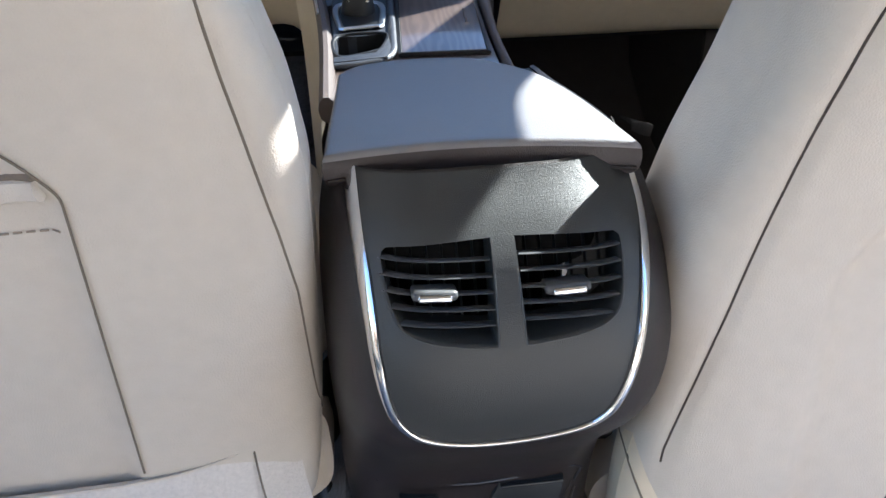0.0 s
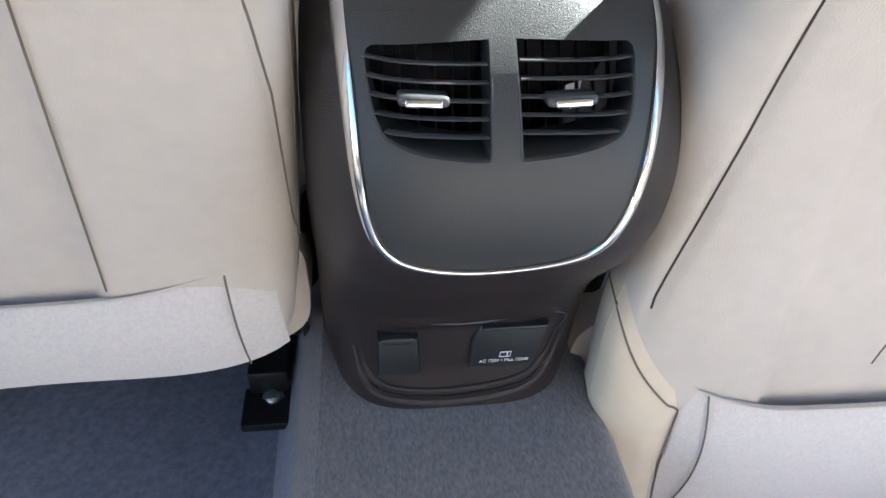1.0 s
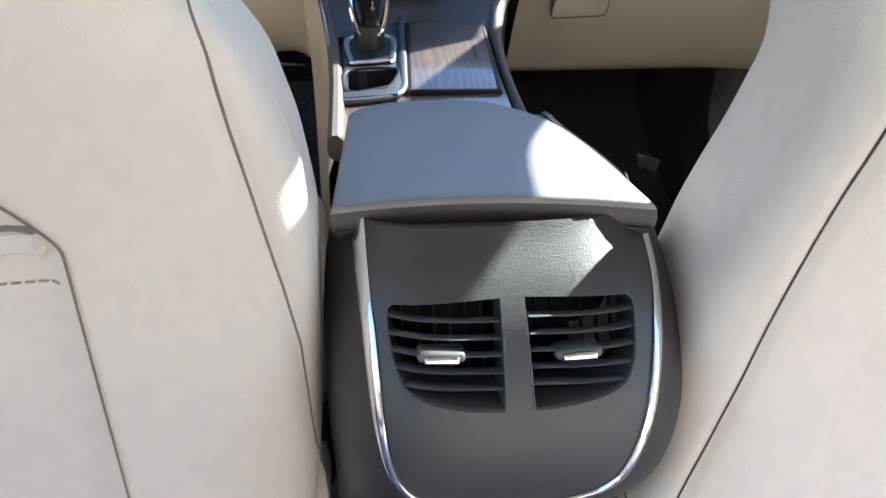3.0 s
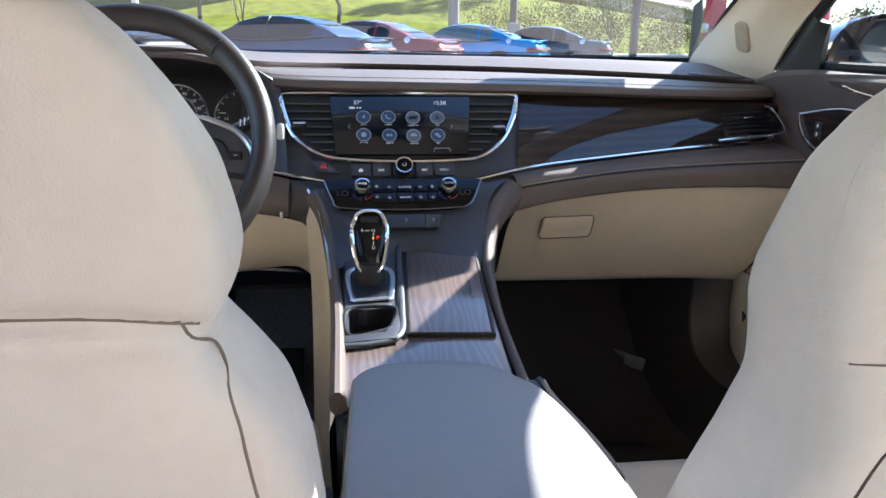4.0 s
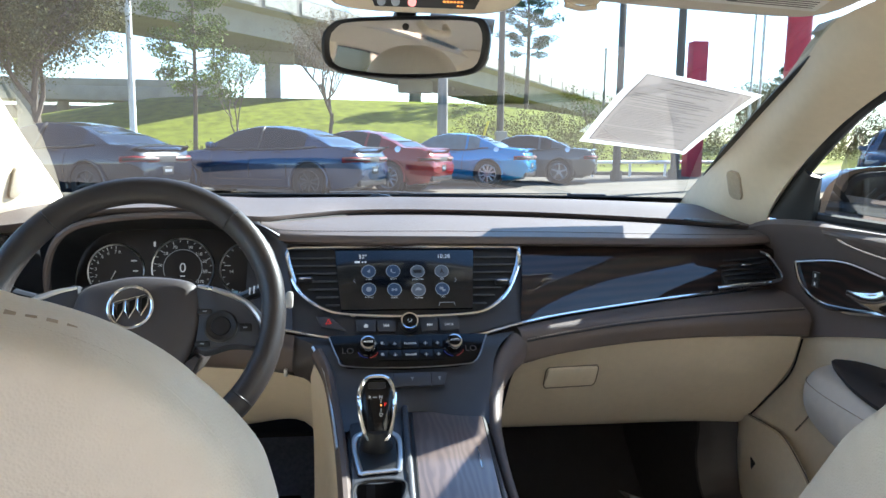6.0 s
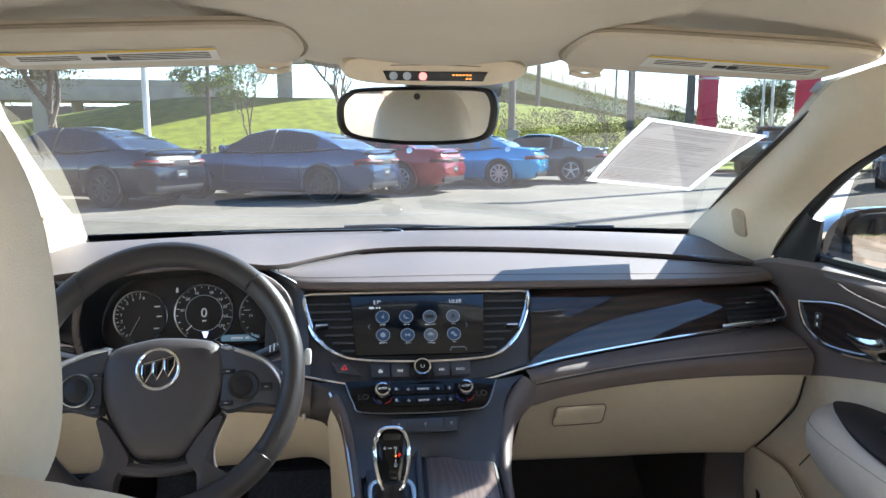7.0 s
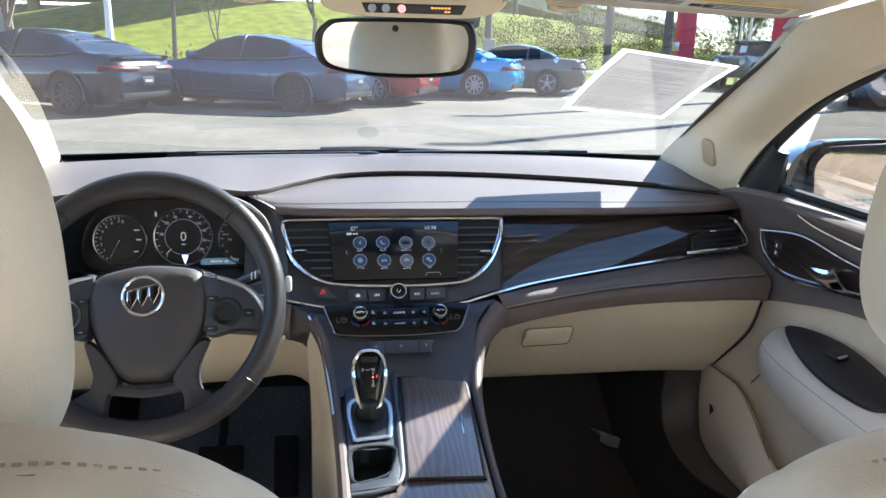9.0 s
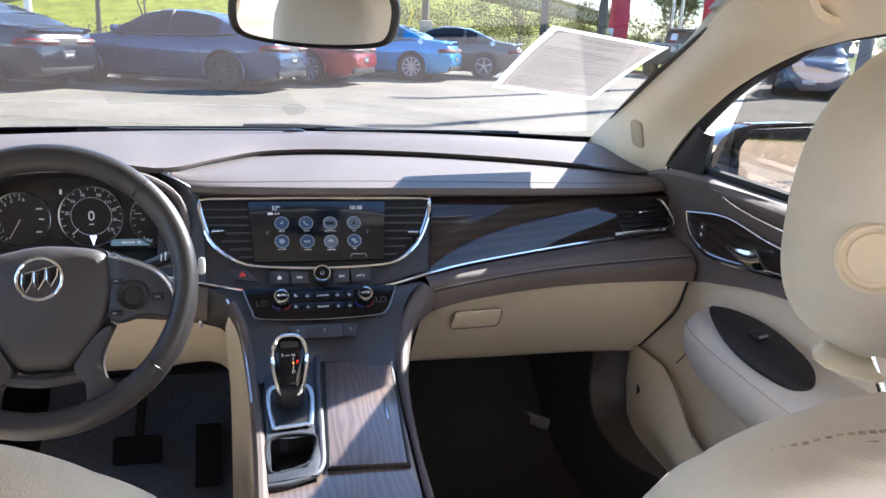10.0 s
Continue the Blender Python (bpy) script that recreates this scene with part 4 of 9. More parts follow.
CL = plane_at((-0.39, 0.162, 0.752), (1, 0, 0), (0, 0.2, 1))
part("face", placed(slab([(-0.182, -0.055), (-0.178, 0.02), (-0.13, 0.066), (0, 0.074), (0.11, 0.066), (0.158, 0.035), (0.164, -0.02), (0.13, -0.056), (0, -0.066), (-0.14, -0.062)], 0.002, z0=-0.004), CL), GAUGE, clus)
def gauge(x, v, r, a0, a1, n, words, needle):
    o = CL @ Matrix.Translation((x, v, 0))
    ga = part("gauge", placed(ring([(r - 0.0016, 0.001), (r, 0.002), (r + 0.0012, 0.001), (r, 0.0), (r - 0.0016, 0.0)], 64), o), SATIN, clus, "silver-ringed dial")
    for k in range(n):
        a = radians(a0 + (a1 - a0) * k / (n - 1))
        ln = 0.0055 if k % 2 == 0 else 0.0035
        p, q = (r - 0.003, r - 0.003 - ln)
        part("tick", placed(tube([(p * math.sin(a), p * math.cos(a), 0.0005), (q * math.sin(a), q * math.cos(a), 0.0005)], 0.0006, 4, 2, smooth=False), o), PALE_PRINT, ga)
    for w, a, f in words:
        a = radians(a)
        text(w, 0.0078, PALE_PRINT, o @ Matrix.Translation((f * r * math.sin(a), f * r * math.cos(a), 0.0006)), ga)
    if needle is not None:
        a = radians(needle)
        part("needle", placed(tube([(0, 0, 0.002), (0.82 * r * math.sin(a), 0.82 * r * math.cos(a), 0.002)], 0.0009, 5, 2, smooth=False), o), WHITE_PRINT, ga)
    return ga
gauge(-0.112, -0.004, 0.047, -145, 0, 15, [(str(k), -145 + 20.5 * (k - 0), 0.72) for k in range(1, 8)] + [("8", 10, 0.72)] , -152)
part("side_marks", placed(join(rbox(0.010, 0.0025, 0.0003, 0, (-0.082, 0.014, 0)), join(rbox(0.009, 0.0025, 0.0003, 0, (-0.079, -0.004, 0)), rbox(0.009, 0.0025, 0.0003, 0, (-0.084, -0.026, 0)))), CL), PALE_PRINT, clus)
sp = gauge(0.001, 0.0, 0.053, -140, 130, 19, [("50", -48, 0.74), ("70", -20, 0.74), ("90", 20, 0.74), ("110", 48, 0.70), ("130", 72, 0.70), ("150", 100, 0.70), ("170", 128, 0.74), ("30", -82, 0.74)], None)
o = CL @ Matrix.Translation((0.001, 0, 0))
part("inner_ring", placed(ring([(0.0325, 0.0005), (0.0332, 0.0009), (0.0338, 0.0005), (0.0332, 0.0)], 48), o), GREY_LIT, sp)
text("0", 0.024, PALE_PRINT, o @ Matrix.Translation((0, 0, 0.0005)), sp)
part("unit_mark", placed(rbox(0.008, 0.002, 0.0003, 0, (0, -0.014, 0)), o), PALE_PRINT, sp)
part("pointer", placed(tube([(-0.032, -0.032, 0.001), (-0.022, -0.022, 0.001)], 0.0012, 5, 2, smooth=False), o), WHITE_PRINT, sp)
gauge(0.114, -0.004, 0.049, -160, -20, 9, [("14", -95, 0.6)], None)
part("gauge_needle_mark", placed(rbox(0.012, 0.0012, 0.0004, 0, (0.078, 0.004, 0)), CL), PALE_PRINT, clus)
part("warning_lamp", placed(slab([(0, 0.005), (0.003, -0.004), (0, -0.002), (-0.003, -0.004)], 0.0004), CL @ Matrix.Translation((0.122, -0.022, 0))), RED_PRINT, clus)
part("glow_window", placed(slab([(-0.004, 0.008), (0.008, 0.008), (0.002, -0.010)], 0.0004), CL @ Matrix.Translation((0.001, -0.042, 0.0))), mat("lilac_lit", (0.35, 0.38, 0.75), 0.5, glow=0.6), clus)
part("odometer_strip", placed(slab(rounded(0.066, 0.012, 0.003), 0.0004), CL @ Matrix.Translation((0.064, -0.047, 0))), mat("teal_lit", (0.06, 0.10, 0.13), 0.4, glow=0.2), clus)
part("odometer_mark", placed(join(rbox(0.022, 0.004, 0.0004), rbox(0.007, 0.004, 0.0004, 0, (0.018, 0, 0))), CL @ Matrix.Translation((0.06, -0.047, 0.0006))), PALE_PRINT, clus)
part("belt_lamp", placed(slab(rounded(0.004, 0.009, 0.0015), 0.0004), CL @ Matrix.Translation((-0.047, 0.043, 0))), PALE_PRINT, clus)


# ---- steering wheel ----
wheel = thing("steering_wheel", "dark brown leather steering wheel with chrome badge", "steering wheel", (-0.366, -0.05, 0.70))
WH = plane_at((-0.366, -0.222, 0.752), (1, 0, 0), (0, 0.46, 0.888))
R = 0.172
ringpts = [WH @ Vector((R * math.sin(a), R * math.cos(a) * 1.0, 0.012)) for a in (2 * math.pi * k / 72 for k in range(72))]
part("rim", tube(ringpts, 0.0155, 14, 96, True, 1.15), leather("wheel_leather", (0.032, 0.027, 0.026), 0.4, 900, 0.25), wheel)
for a in (-42, 42, 128, -128):
    a = radians(a)
    c = Vector((R * math.sin(a), R * math.cos(a), 0.012))
    tang = Vector((math.cos(a), -math.sin(a), 0))
    rad = Vector((math.sin(a), math.cos(a), 0))
    loop = [WH @ (c + rad * (0.0160 * math.cos(w)) + Vector((0, 0, 0.0182 * math.sin(w)))) for w in (2 * math.pi * k / 16 for k in range(16))]
    part("rim_seam", tube(loop, 0.0011, 5, 20, True), BLACK, wheel)
hub2 = [(-0.036, 0.052), (0.0, 0.057), (0.056, 0.052), (0.074, 0.040), (0.080, 0.015), (0.078, -0.015), (0.066, -0.052), (0.033, -0.100), (0.0, -0.105), (-0.031, -0.100), (-0.062, -0.055), (-0.078, -0.015), (-0.080, 0.015), (-0.070, 0.040)]
hub2 = [(p.x, p.y) for p in spline([(a, c, 0) for a, c in hub2], 48, True)]
bm = bmesh.new()
rows = []
for k, f in enumerate((1.0, 1.0, 0.97, 0.90, 0.75, 0.5, 0.2)):
    h = (-0.03, -0.008, 0.002, 0.008, 0.013, 0.016, 0.017)[k]
    rows.append([WH @ Vector((x * f, v * f + (1 - f) * -0.01, h)) for x, v in hub2])
part("airbag_cover", grid(rows, bm, True, True), BROWN_HARD, wheel, "smooth dark brown airbag cover")
part("cover_gap", tube([WH @ Vector((x * 1.012, v * 1.012, -0.004)) for x, v in hub2], 0.0016, 5, 60, True), BLACK, wheel)
# round badge with three small shields
o = WH @ Matrix.Translation((-0.003, 0.010, 0.0185))
badge = part("badge", placed(ring([(0.0245, -0.002), (0.0245, 0.002), (0.0262, 0.003), (0.0282, 0.002), (0.0282, -0.002)], 48), o), CHROME, wheel, "chrome ring badge")
for k in (-1, 0, 1):
    s2 = [(-0.0062, 0.0095), (0.0062, 0.0135), (0.0058, 0.000), (-0.001, -0.0140), (-0.0056, -0.005)]
    bm = tube([(x, y, 0.0005) for x, y in s2], 0.0013, 5, 5, True, smooth=False)
    part("badge_shield", placed(bm, o @ Matrix.Translation((k * 0.0142, k * 0.0035, 0))), CHROME, badge)
    part("badge_face", placed(slab([(x * 0.55 + 0.0015, y * 0.8) for x, y in s2], 0.0012), o @ Matrix.Translation((k * 0.0142, k * 0.0035, -0.001))), GLOSS, badge)
for s in (1, -1):
    # side spokes with switches
    sp2 = [(0.072, 0.044), (0.10, 0.036), (0.135, 0.022), (0.166, -0.010), (0.160, -0.040), (0.12, -0.038), (0.078, -0.045), (0.076, 0.0)]
    q = spline([(x * s, v, 0) for x, v in sp2], 40, True)
    rows = [[WH @ Vector((p.x * f + (1 - f) * 0.11 * s, p.y * f, h)) for p in q] for f, h in ((1, -0.02), (1, -0.002), (0.95, 0.004), (0.6, 0.007), (0.1, 0.008))]
    spoke = part("spoke", grid(rows, None, True, True), CHAR, wheel)
    part("spoke_trim", tube([WH @ Vector((x * s, v, 0.006)) for x, v in ((0.074, 0.040), (0.10, 0.034), (0.135, 0.018), (0.156, -0.008), (0.158, -0.034))], 0.0036, 8, 40, taper=(0.5, 1, 1.1, 1.3, 0.9)), SATIN, spoke, "satin silver spoke trim")
    pad = WH @ Matrix.Translation((0.106 * s, -0.014, 0.0075))
    if s > 0:
        bm = lathe([(0.021, 0), (0.021, 0.002), (0.0185, 0.004), (0.0125, 0.0025), (0.0115, 0.004), (0.0005, 0.0045)], 32)
    else:
        bm = lathe([(0.022, 0), (0.022, 0.004), (0.0205, 0.006), (0.015, 0.0045), (0.010, 0.007), (0.0005, 0.008)], 32)
    part("switch_pad", placed(bm, pad), BLACK, spoke)
    if s < 0:
        part("switch_ring", placed(ring([(0.019, 0.004), (0.0205, 0.007), (0.022, 0.004)], 32), pad), SATIN, spoke)
    for dx, dv, w, h in ((-0.021, 0.020, 0.018, 0.007), (-0.022, -0.022, 0.018, 0.007), (0.030, -0.002, 0.016, 0.011)):
        part("switch_key", placed(slab(rounded(w, h, 0.002), 0.004, 0.001), WH @ Matrix.Translation(((0.106 + dx) * s, -0.014 + dv, 0.005))), BLACK, spoke)
        part("key_sign", placed(rbox(0.005, 0.0015, 0.0003), WH @ Matrix.Translation(((0.106 + dx) * s, -0.014 + dv, 0.0092))), GREY_LIT, spoke)
    # lower spokes
    lo2 = [(0.034 * s, -0.101), (0.062 * s, -0.058), (0.082 * s, -0.046), (0.073 * s, -0.072), (0.068 * s, -0.098), (0.078 * s, -0.124), (0.108 * s, -0.138), (0.072 * s, -0.162), (0.053 * s, -0.152), (0.049 * s, -0.124)]
    q = spline([(x, v, 0) for x, v in lo2], 40, True)
    c = Vector((0.060 * s, -0.108, 0))
    rows = [[WH @ Vector((c.x + (p.x - c.x) * f, c.y + (p.y - c.y) * f, h)) for p in q] for f, h in ((1, -0.018), (1, -0.004), (0.92, 0.004), (0.5, 0.007), (0.1, 0.008))]
    part("lower_spoke", grid(rows, None, True, True), BROWN_HARD, wheel)
part("hub_base", placed(slab([(x * 1.06, v * 1.04) for x, v in hub2], 0.03, 0.004, z0=-0.045), WH), BROWN_HARD, wheel)
part("spoke_bottom_web", tube([WH @ Vector(p) for p in ((-0.05, -0.112, -0.004), (0, -0.118, -0.004), (0.05, -0.112, -0.004))], 0.008, 8, 20), BROWN_HARD, wheel)
col = part("column_shroud", tube([WH @ Vector((0, -0.01, -0.05)), WH @ Vector((0, -0.01, -0.15)), Vector((-0.366, 0.08, 0.66)), Vector((-0.366, 0.2, 0.60))], 0.062, 20, 20, flat=0.85), BROWN_HARD, wheel)
stalk = part("wiper_stalk", tube([WH @ Vector((0.05, 0.015, -0.05)), WH @ Vector((0.115, 0.035, -0.045)), WH @ Vector((0.165, 0.052, -0.035))], 0.010, 10, 16, flat=0.7, taper=(0.8, 1.0, 1.2)), BLACK, wheel)
bm = None
for k in range(5):
    bm = rbox(0.0015, 0.010 + 0.001 * k, 0.0006, 0, (0.135 + 0.0055 * k, 0.043 + 0.002 * k, -0.030), bm=bm)
part("stalk_marks", placed(bm, WH), PALE_PRINT, stalk)
part("indicator_stalk", tube([WH @ Vector((-0.05, 0.015, -0.05)), WH @ Vector((-0.165, 0.045, -0.035))], 0.010, 10, 8, flat=0.7), BLACK, wheel)
part("paddle_lever", placed(rbox(0.010, 0.024, 0.008, 0.004), WH @ pose(0.188, 0.030, -0.03)), mat("pale_plastic", (0.55, 0.54, 0.5), 0.4), wheel)

# ---- centre stack and console ----
cons = thing("centre_console", "charcoal centre console with wood lid and padded armrest", "console", (0, -0.4, 0.18))
def hv(x, v, h=0.0):
    return HVAC @ Vector((x, v, h))
# stack face from the chrome strip down to the lid
L0 = [(-0.186, 0.016, 0.662), (-0.150, -0.012, 0.650), (-0.129, -0.040, 0.625), (-0.120, -0.085, 0.585), (-0.113, -0.14, 0.556)]
R0 = [(0.182, 0.020, 0.662), (0.152, -0.008, 0.648), (0.135, -0.035, 0.622), (0.126, -0.080, 0.585), (0.118, -0.13, 0.558)]
M0 = [(0, -0.010, 0.650), (0, -0.022, 0.636), (0, -0.045, 0.612), (0, -0.077, 0.584), (0, -0.088, 0.566)]
lq = [((a[0] + c[0]) / 2, (a[1] + c[1]) / 2 - 0.004, (a[2] + c[2]) / 2) for a, c in zip(L0, M0)]
rq = [((a[0] + c[0]) / 2, (a[1] + c[1]) / 2 - 0.004, (a[2] + c[2]) / 2) for a, c in zip(R0, M0)]
part("stack_face", loft([L0, lq, M0, rq, R0], 30, 40), CHAR, cons)
part("stack_flank", loft([[(-0.186, 0.016, 0.662), (-0.150, -0.012, 0.650), (-0.129, -0.040, 0.625), (-0.120, -0.085, 0.585)], [(-0.192, 0.004, 0.640), (-0.190, 0.004, 0.604), (-0.165, 0.010, 0.588), (-0.118, -0.025, 0.545)]], 14, 8, 0.003), BROWN_HARD, cons)
hp = part("climate_panel", placed(slab([(-0.130, 0.006), (-0.116, -0.035), (-0.102, -0.051), (-0.009, -0.056), (0.075, -0.053), (0.106, -0.044), (0.127, 0.005)], 0.008, 0.0015, z0=-0.002), HVAC), GLOSS, cons, "gloss black climate control panel")
part("panel_edge", tube([hv(x, v, 0.005) for x, v in ((-0.130, 0.003), (-0.116, -0.035), (-0.102, -0.051), (-0.009, -0.056), (0.075, -0.053), (0.106, -0.044), (0.127, 0.002))], 0.0011, 6, 60), mat("dim_satin", (0.30, 0.30, 0.31), 0.35, metal=1.0), hp)
for x in (-0.068, 0.070):
    o = HVAC @ Matrix.Translation((x, -0.021, 0.006))
    kn = part("temperature_knob", placed(lathe([(0.0158, 0), (0.0158, 0.003), (0.0140, 0.005), (0.0132, 0.018), (0.0118, 0.0205)], 36), o), GLOSS, hp)
    part("knob_ring", placed(ring([(0.0133, 0.010), (0.0136, 0.017), (0.0122, 0.0212), (0.0095, 0.0215), (0.0095, 0.012)], 36), o), CHROME, kn, "chrome knob ring")
    part("knob_cap", placed(lathe([(0.0098, 0.020), (0.009, 0.0218), (0.0005, 0.0222)], 28), o), GLOSS, kn)
    text("AUTO", 0.0052, PALE_PRINT, o @ Matrix.Translation((0, 0, 0.0225)), kn)
    for a0, a1, cm in ((200, 265, (0.02, 0.06, 0.6)), (280, 340, (0.7, 0.03, 0.02))):
        arc = [(0.0168 * math.cos(radians(a0 + (a1 - a0) * k / 8)), 0.0168 * math.sin(radians(a0 + (a1 - a0) * k / 8)), 0.001) for k in range(9)]
        part("colour_arc", placed(tube(arc, 0.0006, 4, 12), o), mat("lit_arc", tuple(0.4 * q for q in cm), 0.4, glow=0.05), kn)
for x in (-0.100, 0.0985):
    text("LO", 0.015, mat("dim_display", (0.05, 0.042, 0.036), 0.5, glow=0.01), HVAC @ Matrix.Translation((x, -0.024, 0.0062)), hp)
SOFT_BLACK = mat("soft_black", (0.006, 0.006, 0.007), 0.25, spec=0.3)
xs = (-0.053, -0.036, -0.014, 0.014, 0.036, 0.053)
for v in (-0.0135, -0.0345):
    for a, c in zip(xs[:-1], xs[1:]):
        key = part("climate_key", placed(slab(rounded(c - a - 0.001, 0.019, 0.001, at=((a + c) / 2, v)), 0.0022, 0.0005, z0=0.006), HVAC), SOFT_BLACK, hp)
        o = HVAC @ Matrix.Translation(((a + c) / 2, v, 0.0085))
        if a == -0.014:
            text("CLIMATE" if v > -0.02 else "ON/OFF", 0.0050, PALE_PRINT, o, key)
        else:
            bm = rbox(0.0065, 0.0011, 0.0003)
            bm = rbox(0.0011, 0.0065, 0.0003, 0, (0, 0.0005, 0), bm=bm) if abs(a) < 0.04 else rbox(0.0035, 0.0035, 0.0003, 0, (-0.001, 0.0025, 0), bm=bm)
            part("key_sign", placed(bm, o), GREY_LIT, key)
for x0, x1, d in ((-0.056, -0.030, 0.006), (-0.029, 0.029, 0), (0.030, 0.056, -0.006)):
    ol = [(x0, -0.0645), (x1, -0.0645), (x1 + (d if d < 0 else 0), -0.0885), (x0 + (d if d > 0 else 0), -0.0885)]
    key = part("console_key", placed(slab(ol, 0.004, 0.001, z0=0.0), HVAC), CHAR, cons)
    o = HVAC @ Matrix.Translation(((x0 + x1) / 2, -0.076, 0.0043))
    part("key_sign", placed(rbox(0.005, 0.0012, 0.0003, 0, (0, 0.002, 0), bm=rbox(0.0012, 0.006, 0.0003)), o), GREY_LIT, key)

LID = plane_at((0, -0.09, 0.56), (1, 0, 0), (0, 1, 0.11))
def deck(x, v, h=0.0):
    return LID @ Vector((x, v, h))
# side cheeks and rails
def rail(s):
    top = [(0.186 * s, 0.018, 0.664), (0.150 * s, -0.012, 0.648), (0.131 * s, -0.045, 0.618), (0.119 * s, -0.10, 0.575), (0.110 * s, -0.20, 0.556), (0.104 * s, -0.33, 0.542), (0.101 * s, -0.50, 0.530)]
    if s > 0:
        part("side_rail", tube([(0.190, 0.020, 0.635), (0.158, -0.010, 0.612), (0.137, -0.045, 0.585), (0.122, -0.12, 0.556), (0.112, -0.22, 0.546), (0.106, -0.35, 0.532), (0.103, -0.52, 0.520)], 0.011, 14, 60, flat=1.6, taper=(1.7, 1.3, 0.85, 0.55, 0.45, 0.45, 0.45)), BROWN, cons, "brown padded console rail")
    else:
        part("side_rail", tube([(x, y, z - 0.008) for x, y, z in top[1:]], 0.009, 10, 60, flat=1.6), BROWN, cons)
        part("rail_glint", tube([(x - 0.006, y, z + 0.003) for x, y, z in top[1:5]], 0.0022, 6, 40), SATIN, cons)
    lowr = [(x + 0.006 * s, y + 0.01, z - 0.20) for x, y, z in top[1:]]
    midr = [(x + 0.010 * s, y, z - 0.05) for x, y, z in top[1:]]
    low2 = [(x + 0.012 * s, y, 0.10) for x, y, z in top[1:]]
    part("side_cheek", loft([[(x, y, z - 0.012) for x, y, z in top[1:]], midr, lowr, low2], 30, 16), BEIGE_HARD if s < 0 else BROWN_HARD, cons, "cream lower console side" if s < 0 else "")
both(rail)
# deck, lid, gear surround, cup holder
db = part("deck", placed(slab([(-0.103, 0.06), (0.112, 0.06), (0.104, -0.12), (0.098, -0.42), (-0.096, -0.42), (-0.102, -0.12)], 0.012, 0.003, z0=-0.016), LID), CHAR, cons)
wd = part("wood_deck", placed(slab([(-0.022, 0.004), (0.109, 0.0), (0.099, -0.225), (0.094, -0.41), (-0.094, -0.41), (-0.094, -0.29), (-0.034, -0.283)], 0.006, 0.0015, z0=-0.0045), LID), WOOD_OPEN, cons, "brown open-pored wood console surround")
lid = part("console_lid", placed(slab([(-0.002, -0.003), (0.104, -0.007), (0.087, -0.268), (-0.014, -0.262)], 0.006, 0.0012, z0=0.0015), LID), WOOD_OPEN, cons, "open-pored wood storage lid, closed")
part("lid_gap", placed(tube([(-0.004, 0.0, 0.004), (0.106, -0.004, 0.004), (0.089, -0.271, 0.004), (-0.016, -0.265, 0.005)], 0.0034, 5, 4, True, smooth=False), LID), BLACK, cons)
part("lid_pull", placed(tube([(0.0795, -0.118, 0.0078), (0.0775, -0.145, 0.0085), (0.0765, -0.172, 0.0078)], 0.0022, 8, 16), LID), CHROME, lid, "chrome lid pull")
part("divider", placed(tube([(-0.004, 0.045, 0.012), (-0.012, 0.02, 0.012), (-0.0165, -0.05, 0.010), (-0.0215, -0.20, 0.008), (-0.028, -0.265, 0.006), (-0.060, -0.284, 0.005), (-0.096, -0.289, 0.005)], 0.0050, 10, 60, flat=0.8), LID), CHAR, cons)
gate = part("gear_deck", placed(slab([(-0.099, 0.05), (-0.012, 0.05), (-0.019, -0.05), (-0.024, -0.20), (-0.032, -0.275), (-0.096, -0.285)], 0.012, 0.003, z0=-0.005), LID), CHAR, cons)
part("deck_lip", placed(slab([(-0.026, -0.215), (-0.022, -0.235), (-0.032, -0.279), (-0.095, -0.287), (-0.095, -0.270), (-0.045, -0.262)], 0.004, 0.0015, z0=0.006), LID), CHAR, cons, "charcoal lip behind the cup holder")
well = [(p.x, p.y) for p in spline([(-0.089, -0.198, 0), (-0.060, -0.196, 0), (-0.032, -0.195, 0), (-0.0345, -0.225, 0), (-0.046, -0.252, 0), (-0.068, -0.260, 0), (-0.088, -0.262, 0), (-0.090, -0.230, 0)], 40, True)]
for ob in (db, gate):
    cut(ob, placed(grid([[(x, v, -0.05) for x, v in well], [(x, v, 0.05) for x, v in well]], None, True, True), LID))
part("cup_well", placed(grid([[(x, v, 0.006) for x, v in well], [(x * 0.98 - 0.001, v * 0.995 - 0.001, -0.03) for x, v in well], [(-0.062 + (x + 0.062) * 0.9, -0.229 + (v + 0.229) * 0.9, -0.062) for x, v in well], [(-0.062 + (x + 0.062) * 0.02, -0.229 + (v + 0.229) * 0.02, -0.064) for x, v in well]], None, True), LID), BLACK, cons, "deep black cup well")
part("cup_rim", placed(tube([(-0.091, -0.198, 0.008), (-0.031, -0.195, 0.008), (-0.035, -0.240, 0.008), (-0.046, -0.256, 0.008), (-0.089, -0.266, 0.008)], 0.0025, 6, 60, True), LID), BLACK, cons)
gl_ = [(-0.089, -0.076), (-0.033, -0.076), (-0.034, -0.164), (-0.042, -0.170), (-0.078, -0.174), (-0.086, -0.168)]
part("shifter_surround", placed(tube([(x, v, 0.010) for x, v in gl_], 0.0042, 8, 60, True, 0.6), LID), SATIN, cons, "satin silver shifter surround")
part("shifter_gap", placed(slab([(x * 0.93 - 0.004, v * 0.96 - 0.004) for x, v in gl_], 0.004, z0=0.006), LID), BLACK, cons)
